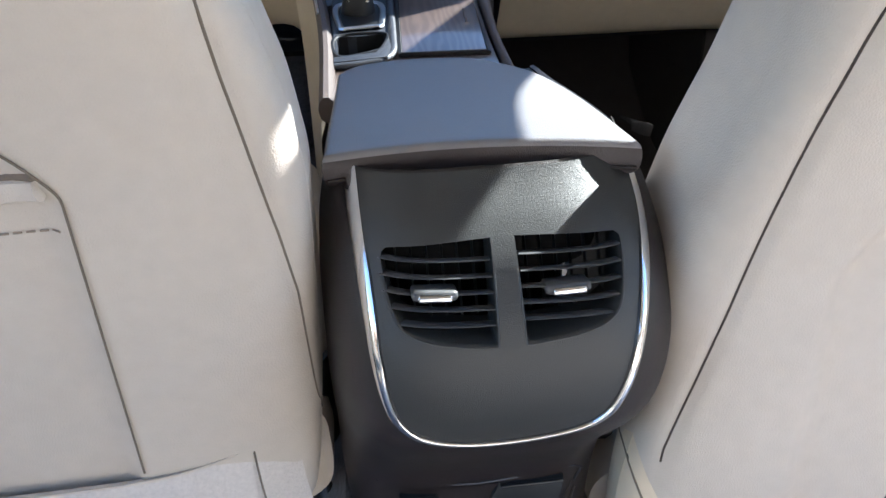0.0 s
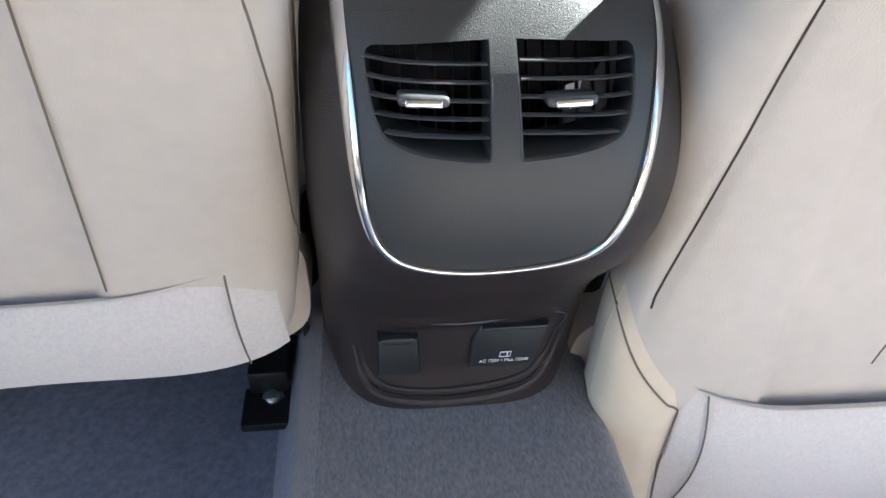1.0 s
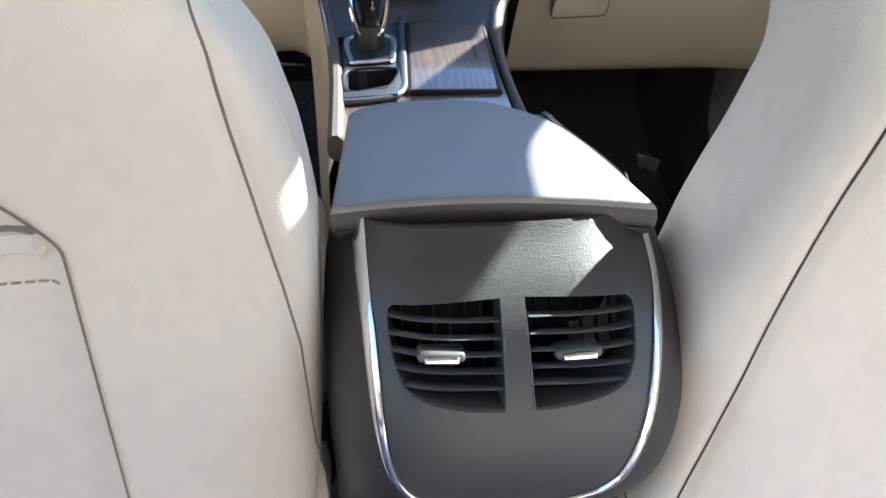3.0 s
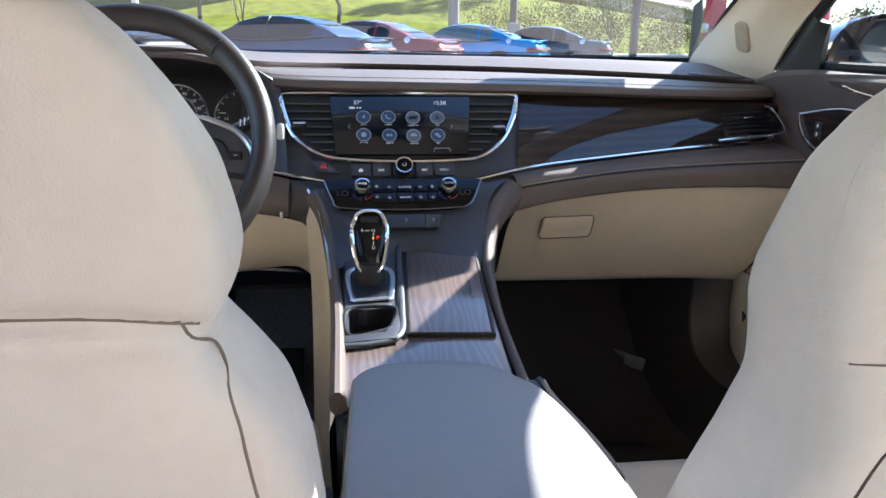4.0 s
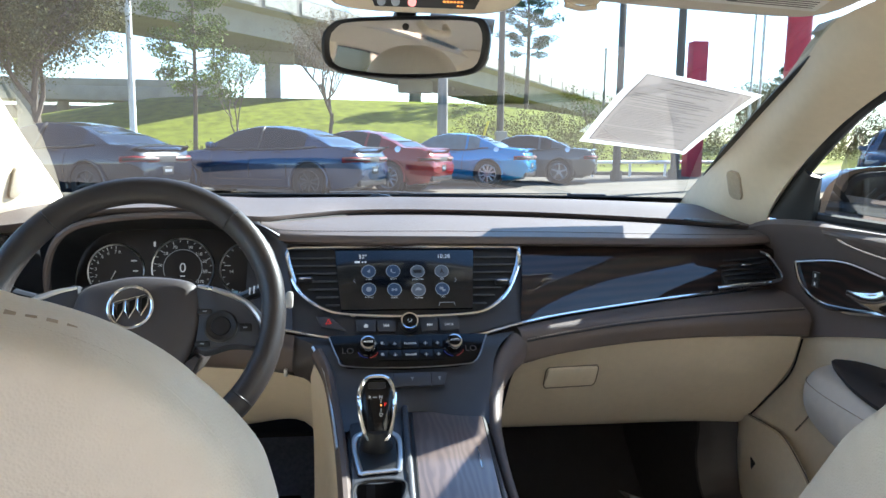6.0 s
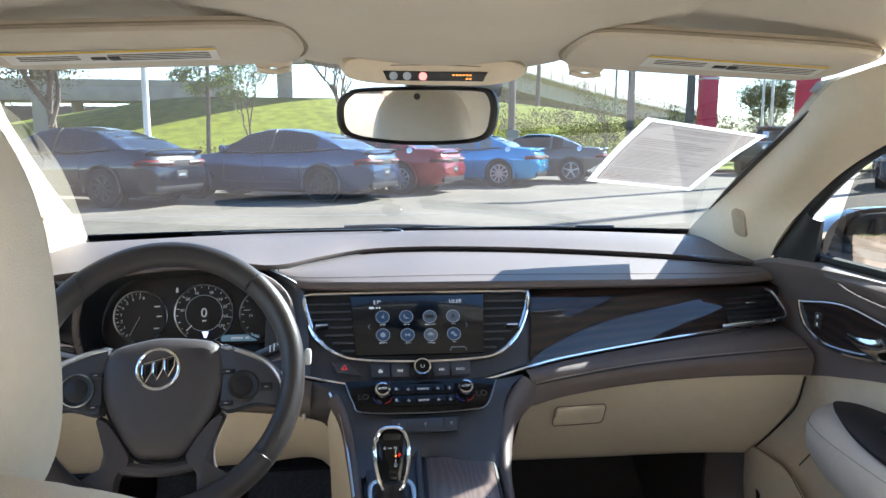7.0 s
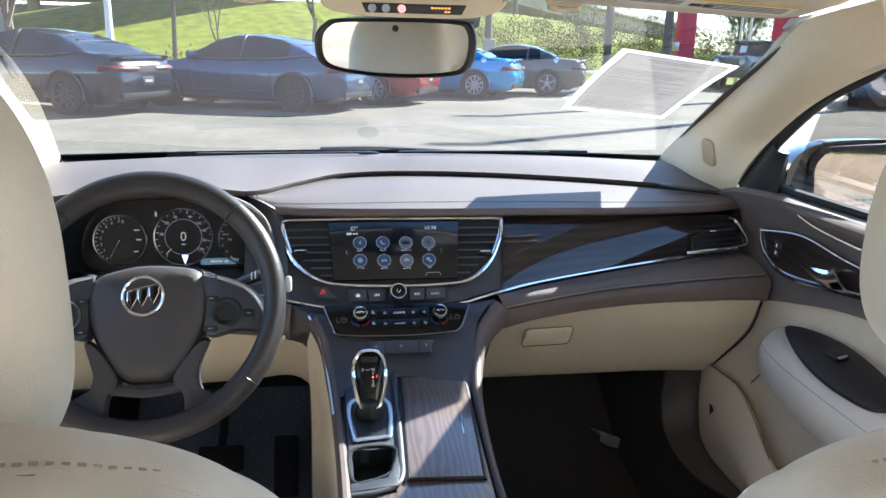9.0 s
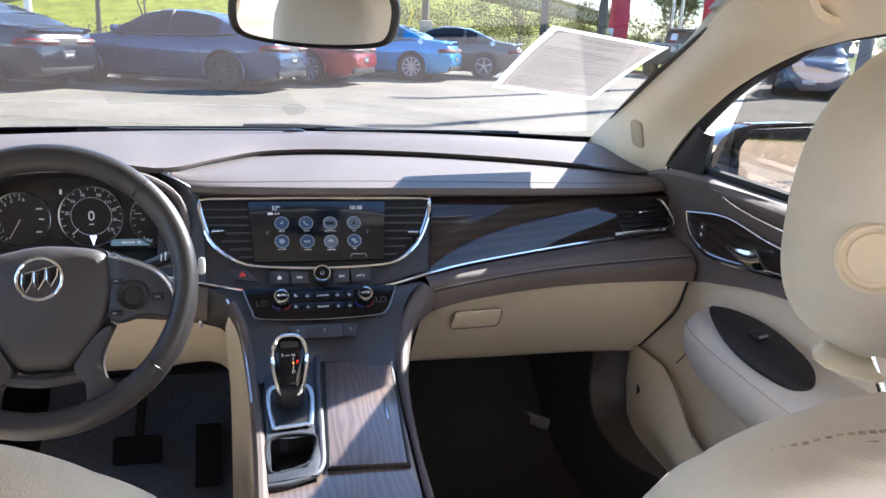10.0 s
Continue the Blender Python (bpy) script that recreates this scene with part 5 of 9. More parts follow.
# gear selector
sel = thing("gear_selector", "chrome-rimmed gloss black gear selector", "gear lever", (-0.062, -0.2, 0.555))
part("stem", tube([(-0.062, -0.195, 0.552), (-0.0615, -0.203, 0.588)], 0.024, 14, 6, taper=(1.05, 0.72)), BLACK, sel)
GS = plane_at((-0.0605, -0.196, 0.6115), (1, 0, 0), (0, 0.42, 0.907))
hd = [(p.x * 0.96, p.y * 0.80) for p in spline([(0.013, 0.0535, 0), (0.0215, 0.042, 0), (0.0255, 0.020, 0), (0.0235, -0.010, 0), (0.0150, -0.046, 0), (0, -0.053, 0), (-0.0150, -0.046, 0), (-0.0235, -0.010, 0), (-0.0255, 0.020, 0), (-0.0215, 0.042, 0), (-0.013, 0.0535, 0), (0, 0.056, 0)], 48, True)]
rows = [[GS @ Vector((x * f, v * f, h)) for x, v in hd] for f, h in ((0.5, -0.04), (0.85, -0.034), (0.99, -0.02), (1.0, 0.0))]
part("head", grid(rows, None, True, True), BLACK, sel)
part("head_rim", tube([GS @ Vector((x, v, 0)) for x, v in hd], 0.0034, 8, 72, True), CHROME, sel, "chrome rim")
part("head_face", grid([[GS @ Vector((x * f, v * f, h)) for x, v in hd] for f, h in ((0.93, 0.0), (0.8, 0.003), (0.4, 0.005), (0.1, 0.0055))], None, True, True), GLOSS, sel, "gloss black lit selector face")
part("release_key", placed(slab(rounded(0.025, 0.009, 0.003), 0.003, 0.001), GS @ Matrix.Translation((0, 0.032, 0.003))), BLACK, sel)
FS = GS @ Matrix.Translation((0, 0, 0.0064))
text("R", 0.0065, PALE_PRINT, FS @ Matrix.Translation((-0.0100, 0.0160, -0.0008)), sel)
text("N", 0.0065, PALE_PRINT, FS @ Matrix.Translation((0.0050, 0.0160, -0.0008)), sel)
text("P", 0.0075, RED_PRINT, FS @ Matrix.Translation((0.0110, 0.0055, -0.0008)), sel)
text("D", 0.0065, PALE_PRINT, FS @ Matrix.Translation((0.0050, -0.0080, -0.0008)), sel)
part("gate_line", placed(join(rbox(0.006, 0.0008, 0.0004, 0, (-0.003, 0.016, 0)), join(rbox(0.0008, 0.005, 0.0004, 0, (0.005, 0.0105, 0)), rbox(0.0008, 0.005, 0.0004, 0, (0.005, -0.0015, 0)))), FS), PALE_PRINT, sel)
part("gate_dot", placed(lathe([(0.0001, 0.0003), (0.0014, 0.0003), (0.0014, 0), (0.0001, 0)], 10), FS @ Matrix.Translation((0.0050, 0.0050, 0))), AMBER, sel)

# armrest: a padded lid with rounded edges over a dark base tray
def at_z(y):
    return 0.566 + (0.578 - 0.566) * (-0.49 - y) / 0.30
ARM_R = [(0.0, 0.070), (0.10, 0.0905), (0.30, 0.1045), (0.60, 0.1145), (1.0, 0.1205)]
def arm_pt(f, u, k, sink):
    """f from the front edge 0 to the rear edge 1, u across -1..1, k the shrink of the outline, sink below the top."""
    xr = spline([(a, b2, 0) for a, b2 in ARM_R], 41)[int(round(f * 40))].y
    xl = -0.086 - 0.008 * f
    x = (xl + xr) / 2 + (xr - xl) / 2 * u * k
    y0, y1 = -0.508 - 0.030 * u ** 6, -0.775 - 0.009 * u - 0.006 * u * u
    y = (y0 + y1) / 2 + (y1 - y0) * (f - 0.5) * k
    return Vector((x, y, at_z(y) + 0.0055 - 0.004 * u * u - sink))
def arm_sheet(k, sink):
    return [[arm_pt(f / 40, -math.cos(math.pi * j / 48), k, sink) for j in range(49)] for f in range(41)]
def arm_rim(k, sink):
    q = [arm_pt(0, -math.cos(math.pi * j / 48), k, sink) for j in range(49)]
    q += [arm_pt(f / 40, 1, k, sink) for f in range(1, 41)]
    q += [arm_pt(1, math.cos(math.pi * j / 48), k, sink) for j in range(1, 49)]
    return q + [arm_pt(1 - f / 40, -1, k, sink) for f in range(1, 40)]
# Top leather is paler than the band: sky sheen put into its colour.
ARM_LEATHER = leather("sky_sheen_armrest_leather", (0.195, 0.187, 0.195), 0.36, 800, 0.25)
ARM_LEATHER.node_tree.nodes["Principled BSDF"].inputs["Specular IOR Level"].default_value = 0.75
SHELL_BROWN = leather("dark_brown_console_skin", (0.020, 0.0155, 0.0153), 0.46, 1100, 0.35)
bm = grid(arm_sheet(0.955, 0.0))
grid([arm_rim(k, h) for k, h in ((0.955, 0.0), (0.972, 0.0006), (0.985, 0.0024), (0.991, 0.0045))], bm, True)
bmesh.ops.remove_doubles(bm, verts=bm.verts[:], dist=2e-5)
arm = part("armrest", bm, ARM_LEATHER, cons, "padded dark leather armrest, sky sheen in its top colour")
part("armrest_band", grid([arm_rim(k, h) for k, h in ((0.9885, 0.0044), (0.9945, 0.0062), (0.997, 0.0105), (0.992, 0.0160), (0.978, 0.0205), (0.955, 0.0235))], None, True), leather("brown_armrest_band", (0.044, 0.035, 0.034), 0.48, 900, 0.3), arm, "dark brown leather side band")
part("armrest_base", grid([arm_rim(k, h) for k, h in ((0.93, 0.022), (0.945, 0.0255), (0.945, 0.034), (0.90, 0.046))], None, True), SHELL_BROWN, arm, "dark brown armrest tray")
part("rear_piping", tube([arm_pt(1, -0.97 + 1.94 * j / 30, 0.9985, 0.0185) for j in range(31)], 0.0013, 6, 60), SHELL_BROWN, arm)
for off in (0.012, 0.020):
    part("armrest_seam", tube([arm_pt(f / 40, -1 + off * (1 + 0.5 * (f < 4)), 0.988, 0.0022 - off * 0.05) for f in range(2, 40, 2)], 0.0007, 5, 60), THREAD_PALE, arm)

# rear end of the console
def smooth_tab(z, tab):
    """A table of falling z, read with its corners rounded off."""
    tot = 0.0
    for d in (-0.012, -0.008, -0.004, 0.0, 0.004, 0.008, 0.012):
        v = tab[-1][1] if z + d < tab[-1][0] else tab[0][1]
        for (a, va), (b2, vb) in zip(tab, tab[1:]):
            if a >= z + d >= b2:
                v = va + (vb - va) * (z + d - a) / (b2 - a)
                break
        tot += v
    return tot / 7
YR = [(0.575, -0.774), (0.569, -0.783), (0.55, -0.810), (0.535, -0.830), (0.51, -0.851), (0.487, -0.864), (0.465, -0.870), (0.44, -0.870), (0.42, -0.867), (0.40, -0.859), (0.38, -0.846), (0.36, -0.829), (0.335, -0.811), (0.31, -0.798), (0.28, -0.790), (0.24, -0.788), (0.22, -0.791), (0.19, -0.797)]
HW = [(0.575, 0.111), (0.55, 0.1195), (0.52, 0.1255), (0.48, 0.1305), (0.44, 0.1330), (0.40, 0.1335), (0.37, 0.1325), (0.34, 0.1285), (0.31, 0.1240), (0.28, 0.1220), (0.24, 0.1200), (0.21, 0.1170), (0.19, 0.1110)]
MID = [(0.575, 0.0150), (0.54, 0.0200), (0.50, 0.0235), (0.45, 0.0255), (0.40, 0.0245), (0.36, 0.0200), (0.33, 0.0145), (0.29, 0.0110), (0.24, 0.0080), (0.19, 0.0060)]
def rear_y(x, z, nn=4.2):
    u = min(abs((x - smooth_tab(z, MID)) / smooth_tab(z, HW)), 1.0)
    return -0.554 + (smooth_tab(z, YR) + 0.55) * (1 - u ** nn) ** (1 / nn)
rows = []
for j in range(61):
    z = 0.568 - 0.386 * j / 60
    hw, yr, mx, row = smooth_tab(z, HW), smooth_tab(z, YR), smooth_tab(z, MID), []
    for k in range(80):
        a = math.pi * k / 79
        ca, sa = math.cos(a), math.sin(a)
        yy = -0.55 + (yr + 0.55) * sa ** (2 / 4.2)
        pull = 1 - 0.30 * max(0.0, min(1.0, (yy + 0.74) / 0.17)) * max(0.0, min(1.0, (z - 0.40) / 0.12))
        row.append((mx - hw * pull * math.copysign(abs(ca) ** (2 / 4.2), ca), yy, z))
    rows.append(row)
bm = grid(rows)
bmesh.ops.recalc_face_normals(bm, faces=bm.faces[:])
thicken(bm, -0.004)
shell = part("rear_shell", bm, SHELL_BROWN, cons, "brown grained console rear shell")
VX = 0.0345
vent2 = [(-0.0590, 0.5345), (-0.0560, 0.5368), (-0.045, 0.5380), (-0.020, 0.5395), (0.0080, 0.5405), (0.0095, 0.5395), (0.0088, 0.5130), (0.0080, 0.4870), (0.0065, 0.4856), (-0.012, 0.4870), (-0.030, 0.4895), (-0.0445, 0.4935), (-0.0520, 0.4990), (-0.0560, 0.5080), (-0.0585, 0.5200), (-0.0598, 0.5300)]
VENT_L = [(p.x, p.y) for p in spline([(x, z, 0) for x, z in vent2], 56, True)]
VENT_R = [(VX - x, z) for x, z in VENT_L]
def prism(outline, y0, y1, grow=0.0):
    bm = bmesh.new()
    cxx, czz = sum(p[0] for p in outline) / len(outline), sum(p[1] for p in outline) / len(outline)
    o2 = [(cxx + (x - cxx) * (1 + grow), czz + (z - czz) * (1 + grow)) for x, z in outline]
    return grid([[(x, y0, z) for x, z in o2], [(x, y1, z) for x, z in o2]], bm, True, True)
cut(shell, prism(VENT_L, -0.92, -0.70, 0.06), prism(VENT_R, -0.92, -0.70, 0.06))
part("top_plate", grid([[(0.0145 + k * 0.0090, -0.55 - 0.222 * j / 6, 0.566) for k in range(-10, 11)] for j in range(7)]), BLACK, cons)
# grained panel framed by the chrome loop
CHROME_IN = [(0.571, 0.0215, 0.0975), (0.545, 0.0220, 0.0965), (0.52, 0.0205, 0.0925), (0.495, 0.0180, 0.0880), (0.47, 0.0160, 0.0840), (0.450, 0.0145, 0.0800), (0.435, 0.0135, 0.0755), (0.424, 0.0130, 0.0700), (0.414, 0.0120, 0.0590), (0.407, 0.0110, 0.0410), (0.4025, 0.0105, 0.0190)]
half_l = [(m - h, z) for z, m, h in CHROME_IN]
half_r = [(m + h, z) for z, m, h in CHROME_IN[::-1]]
loop2 = spline([(x, z, 0) for x, z in half_l + [(0.0100, 0.4012)] + half_r], 141)
rows = []
for i in range(46):
    a, c = loop2[i + i // 2], loop2[140 - i - i // 2]
    rows.append([(a.x + (c.x - a.x) * k / 48, rear_y(a.x + (c.x - a.x) * k / 48, a.y + (c.y - a.y) * k / 48) - 0.0030 - 0.0035 * max(0.0, min(1.0, (a.y - 0.52) / 0.03)), a.y + (c.y - a.y) * k / 48) for k in range(49)])
bm = grid(rows)
bmesh.ops.recalc_face_normals(bm, faces=bm.faces[:])
thicken(bm, 0.003)
panel = part("vent_panel", bm, CHAR_GRAIN, cons, "charcoal grained air vent panel")
cut(panel, prism(VENT_L, -0.92, -0.70), prism(VENT_R, -0.92, -0.70))
# the chrome band: a shallow rounded ribbon lying on the shell
rows, gap = [], []
for i, p in enumerate(loop2):
    a, c = loop2[max(i - 1, 0)], loop2[min(i + 1, 140)]
    d = (c - a).normalized()
    out = Vector((d.y, -d.x, 0))
    if out.dot(p - Vector((0.014, 0.49, 0))) < 0:
        out = -out
    half = 0.0026 + 0.0022 * min(1.0, abs(i - 70) / 55) ** 1.5
    rows.append([Vector((q.x, rear_y(q.x, q.y) - h - 0.0030 * max(0.0, min(1.0, (q.y - 0.52) / 0.03)), q.y)) for q, h in ((p + out * half * w, h) for w, h in ((-1.0, 0.0), (-0.92, 0.0046), (-0.5, 0.0058), (0.0, 0.0062), (0.5, 0.0056), (0.92, 0.0040), (1.0, -0.001)))])
    q = p - out * (half + 0.0006)
    gap.append(Vector((q.x, rear_y(q.x, q.y) - 0.0028, q.y)))
part("chrome_loop", grid(rows), CHROME, cons, "chrome loop round the vent panel", sharp=60)
part("loop_gap", tube(gap, 0.0010, 5, 141), BLACK, cons)
for sgn, out in ((-1, VENT_L), (1, VENT_R)):
    vn = part("rear_vent", prism(out, -0.785, -0.784, 0.04), BLACK, cons, "black rear air vent")
    # rounded mouth running into the well
    cxx, czz = sum(p[0] for p in out) / 56, sum(p[1] for p in out) / 56
    rows = []
    for grow, back in ((1.055, -0.0028), (1.03, -0.0036), (1.0, -0.0030), (0.985, -0.0005), (0.975, 0.006), (0.97, 0.030)):
        rows.append([(cxx + (x - cxx) * grow, rear_y(cxx + (x - cxx) * grow, czz + (z - czz) * grow) + back, czz + (z - czz) * grow) for x, z in out])
    part("vent_mouth", grid(rows, None, True), CHAR_GRAIN, vn)
    for z in (0.5285, 0.5205, 0.5123, 0.5040, 0.4955):
        lft = -0.0590 + 16 * max(0.0, 0.520 - z) ** 2
        a, b2 = (lft, 0.0082) if sgn < 0 else (VX - 0.0082, VX - lft)
        tilt = 0.0010 if sgn < 0 else 0.0013
        pts = [(a + (b2 - a) * k / 6, rear_y(a + (b2 - a) * k / 6, z) + 0.0045, z - tilt * (k / 3 - 1)) for k in range(7)]
        part("vent_slat", tube(pts, 0.0060, 10, 14, flat=0.20, up=(0, 0.35, 1)), SLAT, vn)
    for k in range(6):
        x = (-0.050 + 0.0100 * k) if sgn < 0 else (VX + 0.050 - 0.0100 * k)
        part("vent_vane", tube([(x, rear_y(x, 0.532) + 0.026, 0.537), (x, rear_y(x, 0.49) + 0.026, 0.490)], 0.0042, 6, 4, flat=0.18, up=(1, 0, 0), smooth=False), BLACK, vn)
    kx = -0.0285 if sgn < 0 else 0.0550
    kz = 0.5140 if sgn < 0 else 0.5128
    ky = rear_y(kx, kz)
    tab = part("vent_tab", placed(rbox(0.029, 0.018, 0.0066, 0.0028, seg=3), pose(kx, ky + 0.003, kz - 0.0005, -12, 4 if sgn < 0 else -2)), SLAT, vn)
    part("tab_trim", placed(rbox(0.0215, 0.004, 0.0046, 0.0016, seg=3), pose(kx, ky - 0.0068, kz + 0.0008, -12, 4 if sgn < 0 else -2)), CHROME, tab, "chrome tab tip")
# lower inset with the two socket covers
def on_rear(x, z, h=0.0):
    return Vector((x, rear_y(x, z) - h, z))
CX = 0.009
ins = [(-0.079, 0.291), (0.0, 0.293), (0.088, 0.292), (0.091, 0.268), (0.082, 0.240), (0.060, 0.222), (0.0, 0.214), (-0.055, 0.218), (-0.075, 0.234), (-0.080, 0.262)]
inset = part("socket_panel", grid([[on_rear(-0.077 + 0.166 * k / 20, 0.289 - 0.062 * j / 12, 0.0012) for k in range(21)] for j in range(13)]), SHELL_BROWN, cons)
part("panel_line", tube([on_rear(x, z, 0.0012) for x, z in ins[:4]], 0.0011, 5, 30), CHAR, inset)
part("panel_ledge", tube([on_rear(x * 1.02, z - 0.010, 0.001) for x, z in ins[3:]], 0.0055, 8, 50, taper=(0.2, 0.7, 1, 1, 1, 0.7, 0.2)), SHELL_BROWN, inset)
part("panel_ledge", tube([on_rear(x * 0.96, z + 0.001, 0.001) for x, z in ins[3:]], 0.0022, 8, 50, taper=(0.3, 1, 1, 1, 1, 1, 0.3)), SHELL_BROWN, inset)
SOCKET = leather("dark_socket_plastic", (0.017, 0.020, 0.022), 0.42, 1500, 0.15)
SKT = plane_at((0, -0.790, 0.263), (1, 0, 0), (0, 0.03, 1))
usb = part("socket_cover", placed(slab([(-0.061, 0.020), (-0.029, 0.020), (-0.0275, -0.021), (-0.062, -0.020)], 0.014, 0.004), SKT), SOCKET, inset, "small charcoal socket cover")
part("cover_step", placed(rbox(0.026, 0.008, 0.006, 0.002, (-0.045, 0.017, 0.011)), SKT), SOCKET, usb)
ac = part("socket_cover", placed(slab([(0.022, 0.026), (0.0775, 0.025), (0.077, 0.010), (0.066, -0.021), (0.014, -0.020), (0.0155, 0.012)], 0.010, 0.003), SKT), SOCKET, inset, "charcoal mains socket cover with white print")
part("cover_lip", placed(rbox(0.054, 0.004, 0.004, 0.0015, (0.050, 0.0235, 0.0105)), SKT), SOCKET, ac)
text("AC 120V \u2022 Max 150W", 0.0045, WHITE_PRINT, SKT @ Matrix.Translation((0.0425, -0.0125, 0.0106)), ac)
part("socket_sign", placed(tube([(-0.005, -0.0025, 0), (-0.004, 0.0025, 0), (0.005, 0.0025, 0), (0.004, -0.0025, 0)], 0.0006, 4, 4, True, smooth=False, bm=rbox(0.0012, 0.003, 0.0004, 0, (0.0018, 0, 0))), SKT @ Matrix.Translation((0.0435, -0.0060, 0.0103))), WHITE_PRINT, ac)
part("foot_trim", tube([(CX + 0.099 * math.copysign(abs(math.cos(a)) ** 0.5, -math.cos(a)), -0.55 - 0.247 * math.sin(a) ** 0.5, 0.186) for a in (math.pi * k / 20 for k in range(21))], 0.006, 8, 60), BROWN_HARD, cons)
part("core", rbox(0.19, 0.60, 0.34, 0.02, (0.0, -0.42, 0.345)), BLACK, cons)


# ---- front seats ----
DRIVER_W = [(0.16, 0.215), (0.22, 0.235), (0.30, 0.250), (0.40, 0.262), (0.50, 0.270), (0.58, 0.274), (0.64, 0.268), (0.69, 0.257), (0.725, 0.236), (0.745, 0.222), (0.762, 0.234), (0.785, 0.2415), (0.805, 0.2405), (0.835, 0.2375), (0.865, 0.2245), (0.89, 0.2085), (0.91, 0.182), (0.922, 0.142), (0.928, 0.05)]
PASSENGER_W = [(0.16, 0.215), (0.22, 0.235), (0.30, 0.245), (0.40, 0.246), (0.50, 0.2405), (0.58, 0.242), (0.64, 0.2245), (0.69, 0.2055), (0.73, 0.1960), (0.755, 0.206), (0.78, 0.2175), (0.83, 0.2255), (0.865, 0.2305), (0.89, 0.222), (0.91, 0.1985), (0.922, 0.162), (0.928, 0.05)]
def up_table(z, tab):
    for (a, va), (b2, vb) in zip(tab, tab[1:]):
        if z <= b2:
            return va + (vb - va) * (z - a) / (b2 - a)
    return tab[-1][1]


class Seat:
    def __init__(self, cx, shift, drop, rise, lean, upper, head, widths, seams):
        self.cx, self.shift, self.drop, self.rise, self.lean, self.upper = cx, shift, drop, rise, lean, upper
        self.head, self.widths, self.seams = head, widths, seams

    def fall(self, z):
        """How far this seat's parts lie from the table's heights."""
        f = max(0.0, min(1.0, (z - 0.35) / 0.42))
        return self.drop * (1 - f) + self.drop * 0.30 * f + self.rise * max(0.0, min(1.0, (z - 0.7) / 0.15))

    def w(self, z):
        return sum(up_table(z + d, self.widths) for d in (-0.008, -0.004, 0.0, 0.004, 0.008)) / 5 if z < 0.915 else up_table(z, self.widths)

    def edge(self, z):
        """Where the seam along the side of the rear face runs."""
        return up_table(z, self.seams)

    def cross(self, u):
        """Height of the seam under the shoulder part."""
        return 0.7775 - 0.026 * (abs(u) / 0.24) ** 8

    def crease(self, u, z):
        """Leather drawn in along its seams, and full between them."""
        k = 0.0090 * math.exp(-((z - self.cross(u)) / 0.0065) ** 2)
        if z < self.cross(u):
            k += 0.0032 * math.exp(-((abs(u) - self.edge(z)) / 0.0048) ** 2) * max(0.0, min(1.0, (z - 0.40) / 0.08))
        return k

    def d(self, z):
        """Half thickness of the backrest."""
        return 0.070 if z < 0.7 else 0.070 - 0.032 * ((z - 0.7) / 0.21) ** 1.5

    def yc(self, z):
        return -0.726 + self.shift - self.lean * (z - 0.35) - self.upper * (0.0 if z < 0.58 else (z - 0.58) ** 2 / 0.28 if z < 0.72 else z - 0.65)

    def rear(self, u, z, lift=0.0):
        """A point of the backrest's rear face, u metres from its middle."""
        w, n = self.w(z), 5.0
        k = (1 - min(abs(u) / w, 0.999) ** n) ** (1 / n)
        y = self.yc(z) - self.d(z) * k - 0.012 * (1 - (u / w) ** 2) + self.dent(u, z) + self.crease(u, z)
        return Vector((self.cx + u, y - lift, z + self.fall(z)))

    def inner(self, z):
        """Half width of the middle rear panel."""
        if z > 0.695:
            return 0.0
        if z > 0.60:
            return 0.148 * (1 - ((z - 0.60) / 0.095) ** 2) ** 0.5 * 0.7 + 0.3 * 0.148 * (1 - (z - 0.60) / 0.095)
        return 0.148 - 0.020 * (0.60 - z) / 0.25

    def dent(self, u, z):
        i = self.inner(z)
        if i <= 0.02 or abs(u) > i:
            return 0.0
        k = min(1.0, (i - abs(u)) / 0.012)
        return 0.008 * k * k * (3 - 2 * k) * min(1.0, max(0.0, (0.69 - z) / 0.03))

    def tuck(self, z, h):
        """The lower side of the seat set low is drawn in towards its front."""
        return 1 - 0.17 * h * max(0.0, min(1.0, (0.50 - z) / 0.07)) if self.drop < -0.1 else 1.0

    def loop(self, z, n=220):
        w, d, out = self.w(z), self.d(z), []
        for k in range(n):
            a = 2 * math.pi * k / n
            ca, sa = math.cos(a), math.sin(a)
            u = w * math.copysign(abs(ca) ** (2 / 5.0), ca)
            if sa <= 0:
                p = self.rear(u, z)
            else:
                h = sa ** (2 / 3.0)
                bol = 0.045 * max(0.0, abs(u / w) - 0.45) / 0.55 * (1 if z < 0.8 else max(0, 1 - (z - 0.8) / 0.08))
                p = Vector((self.cx + u * self.tuck(z, h), self.yc(z) + d * h + bol * h, z + self.fall(z)))
            out.append(p)
        return out


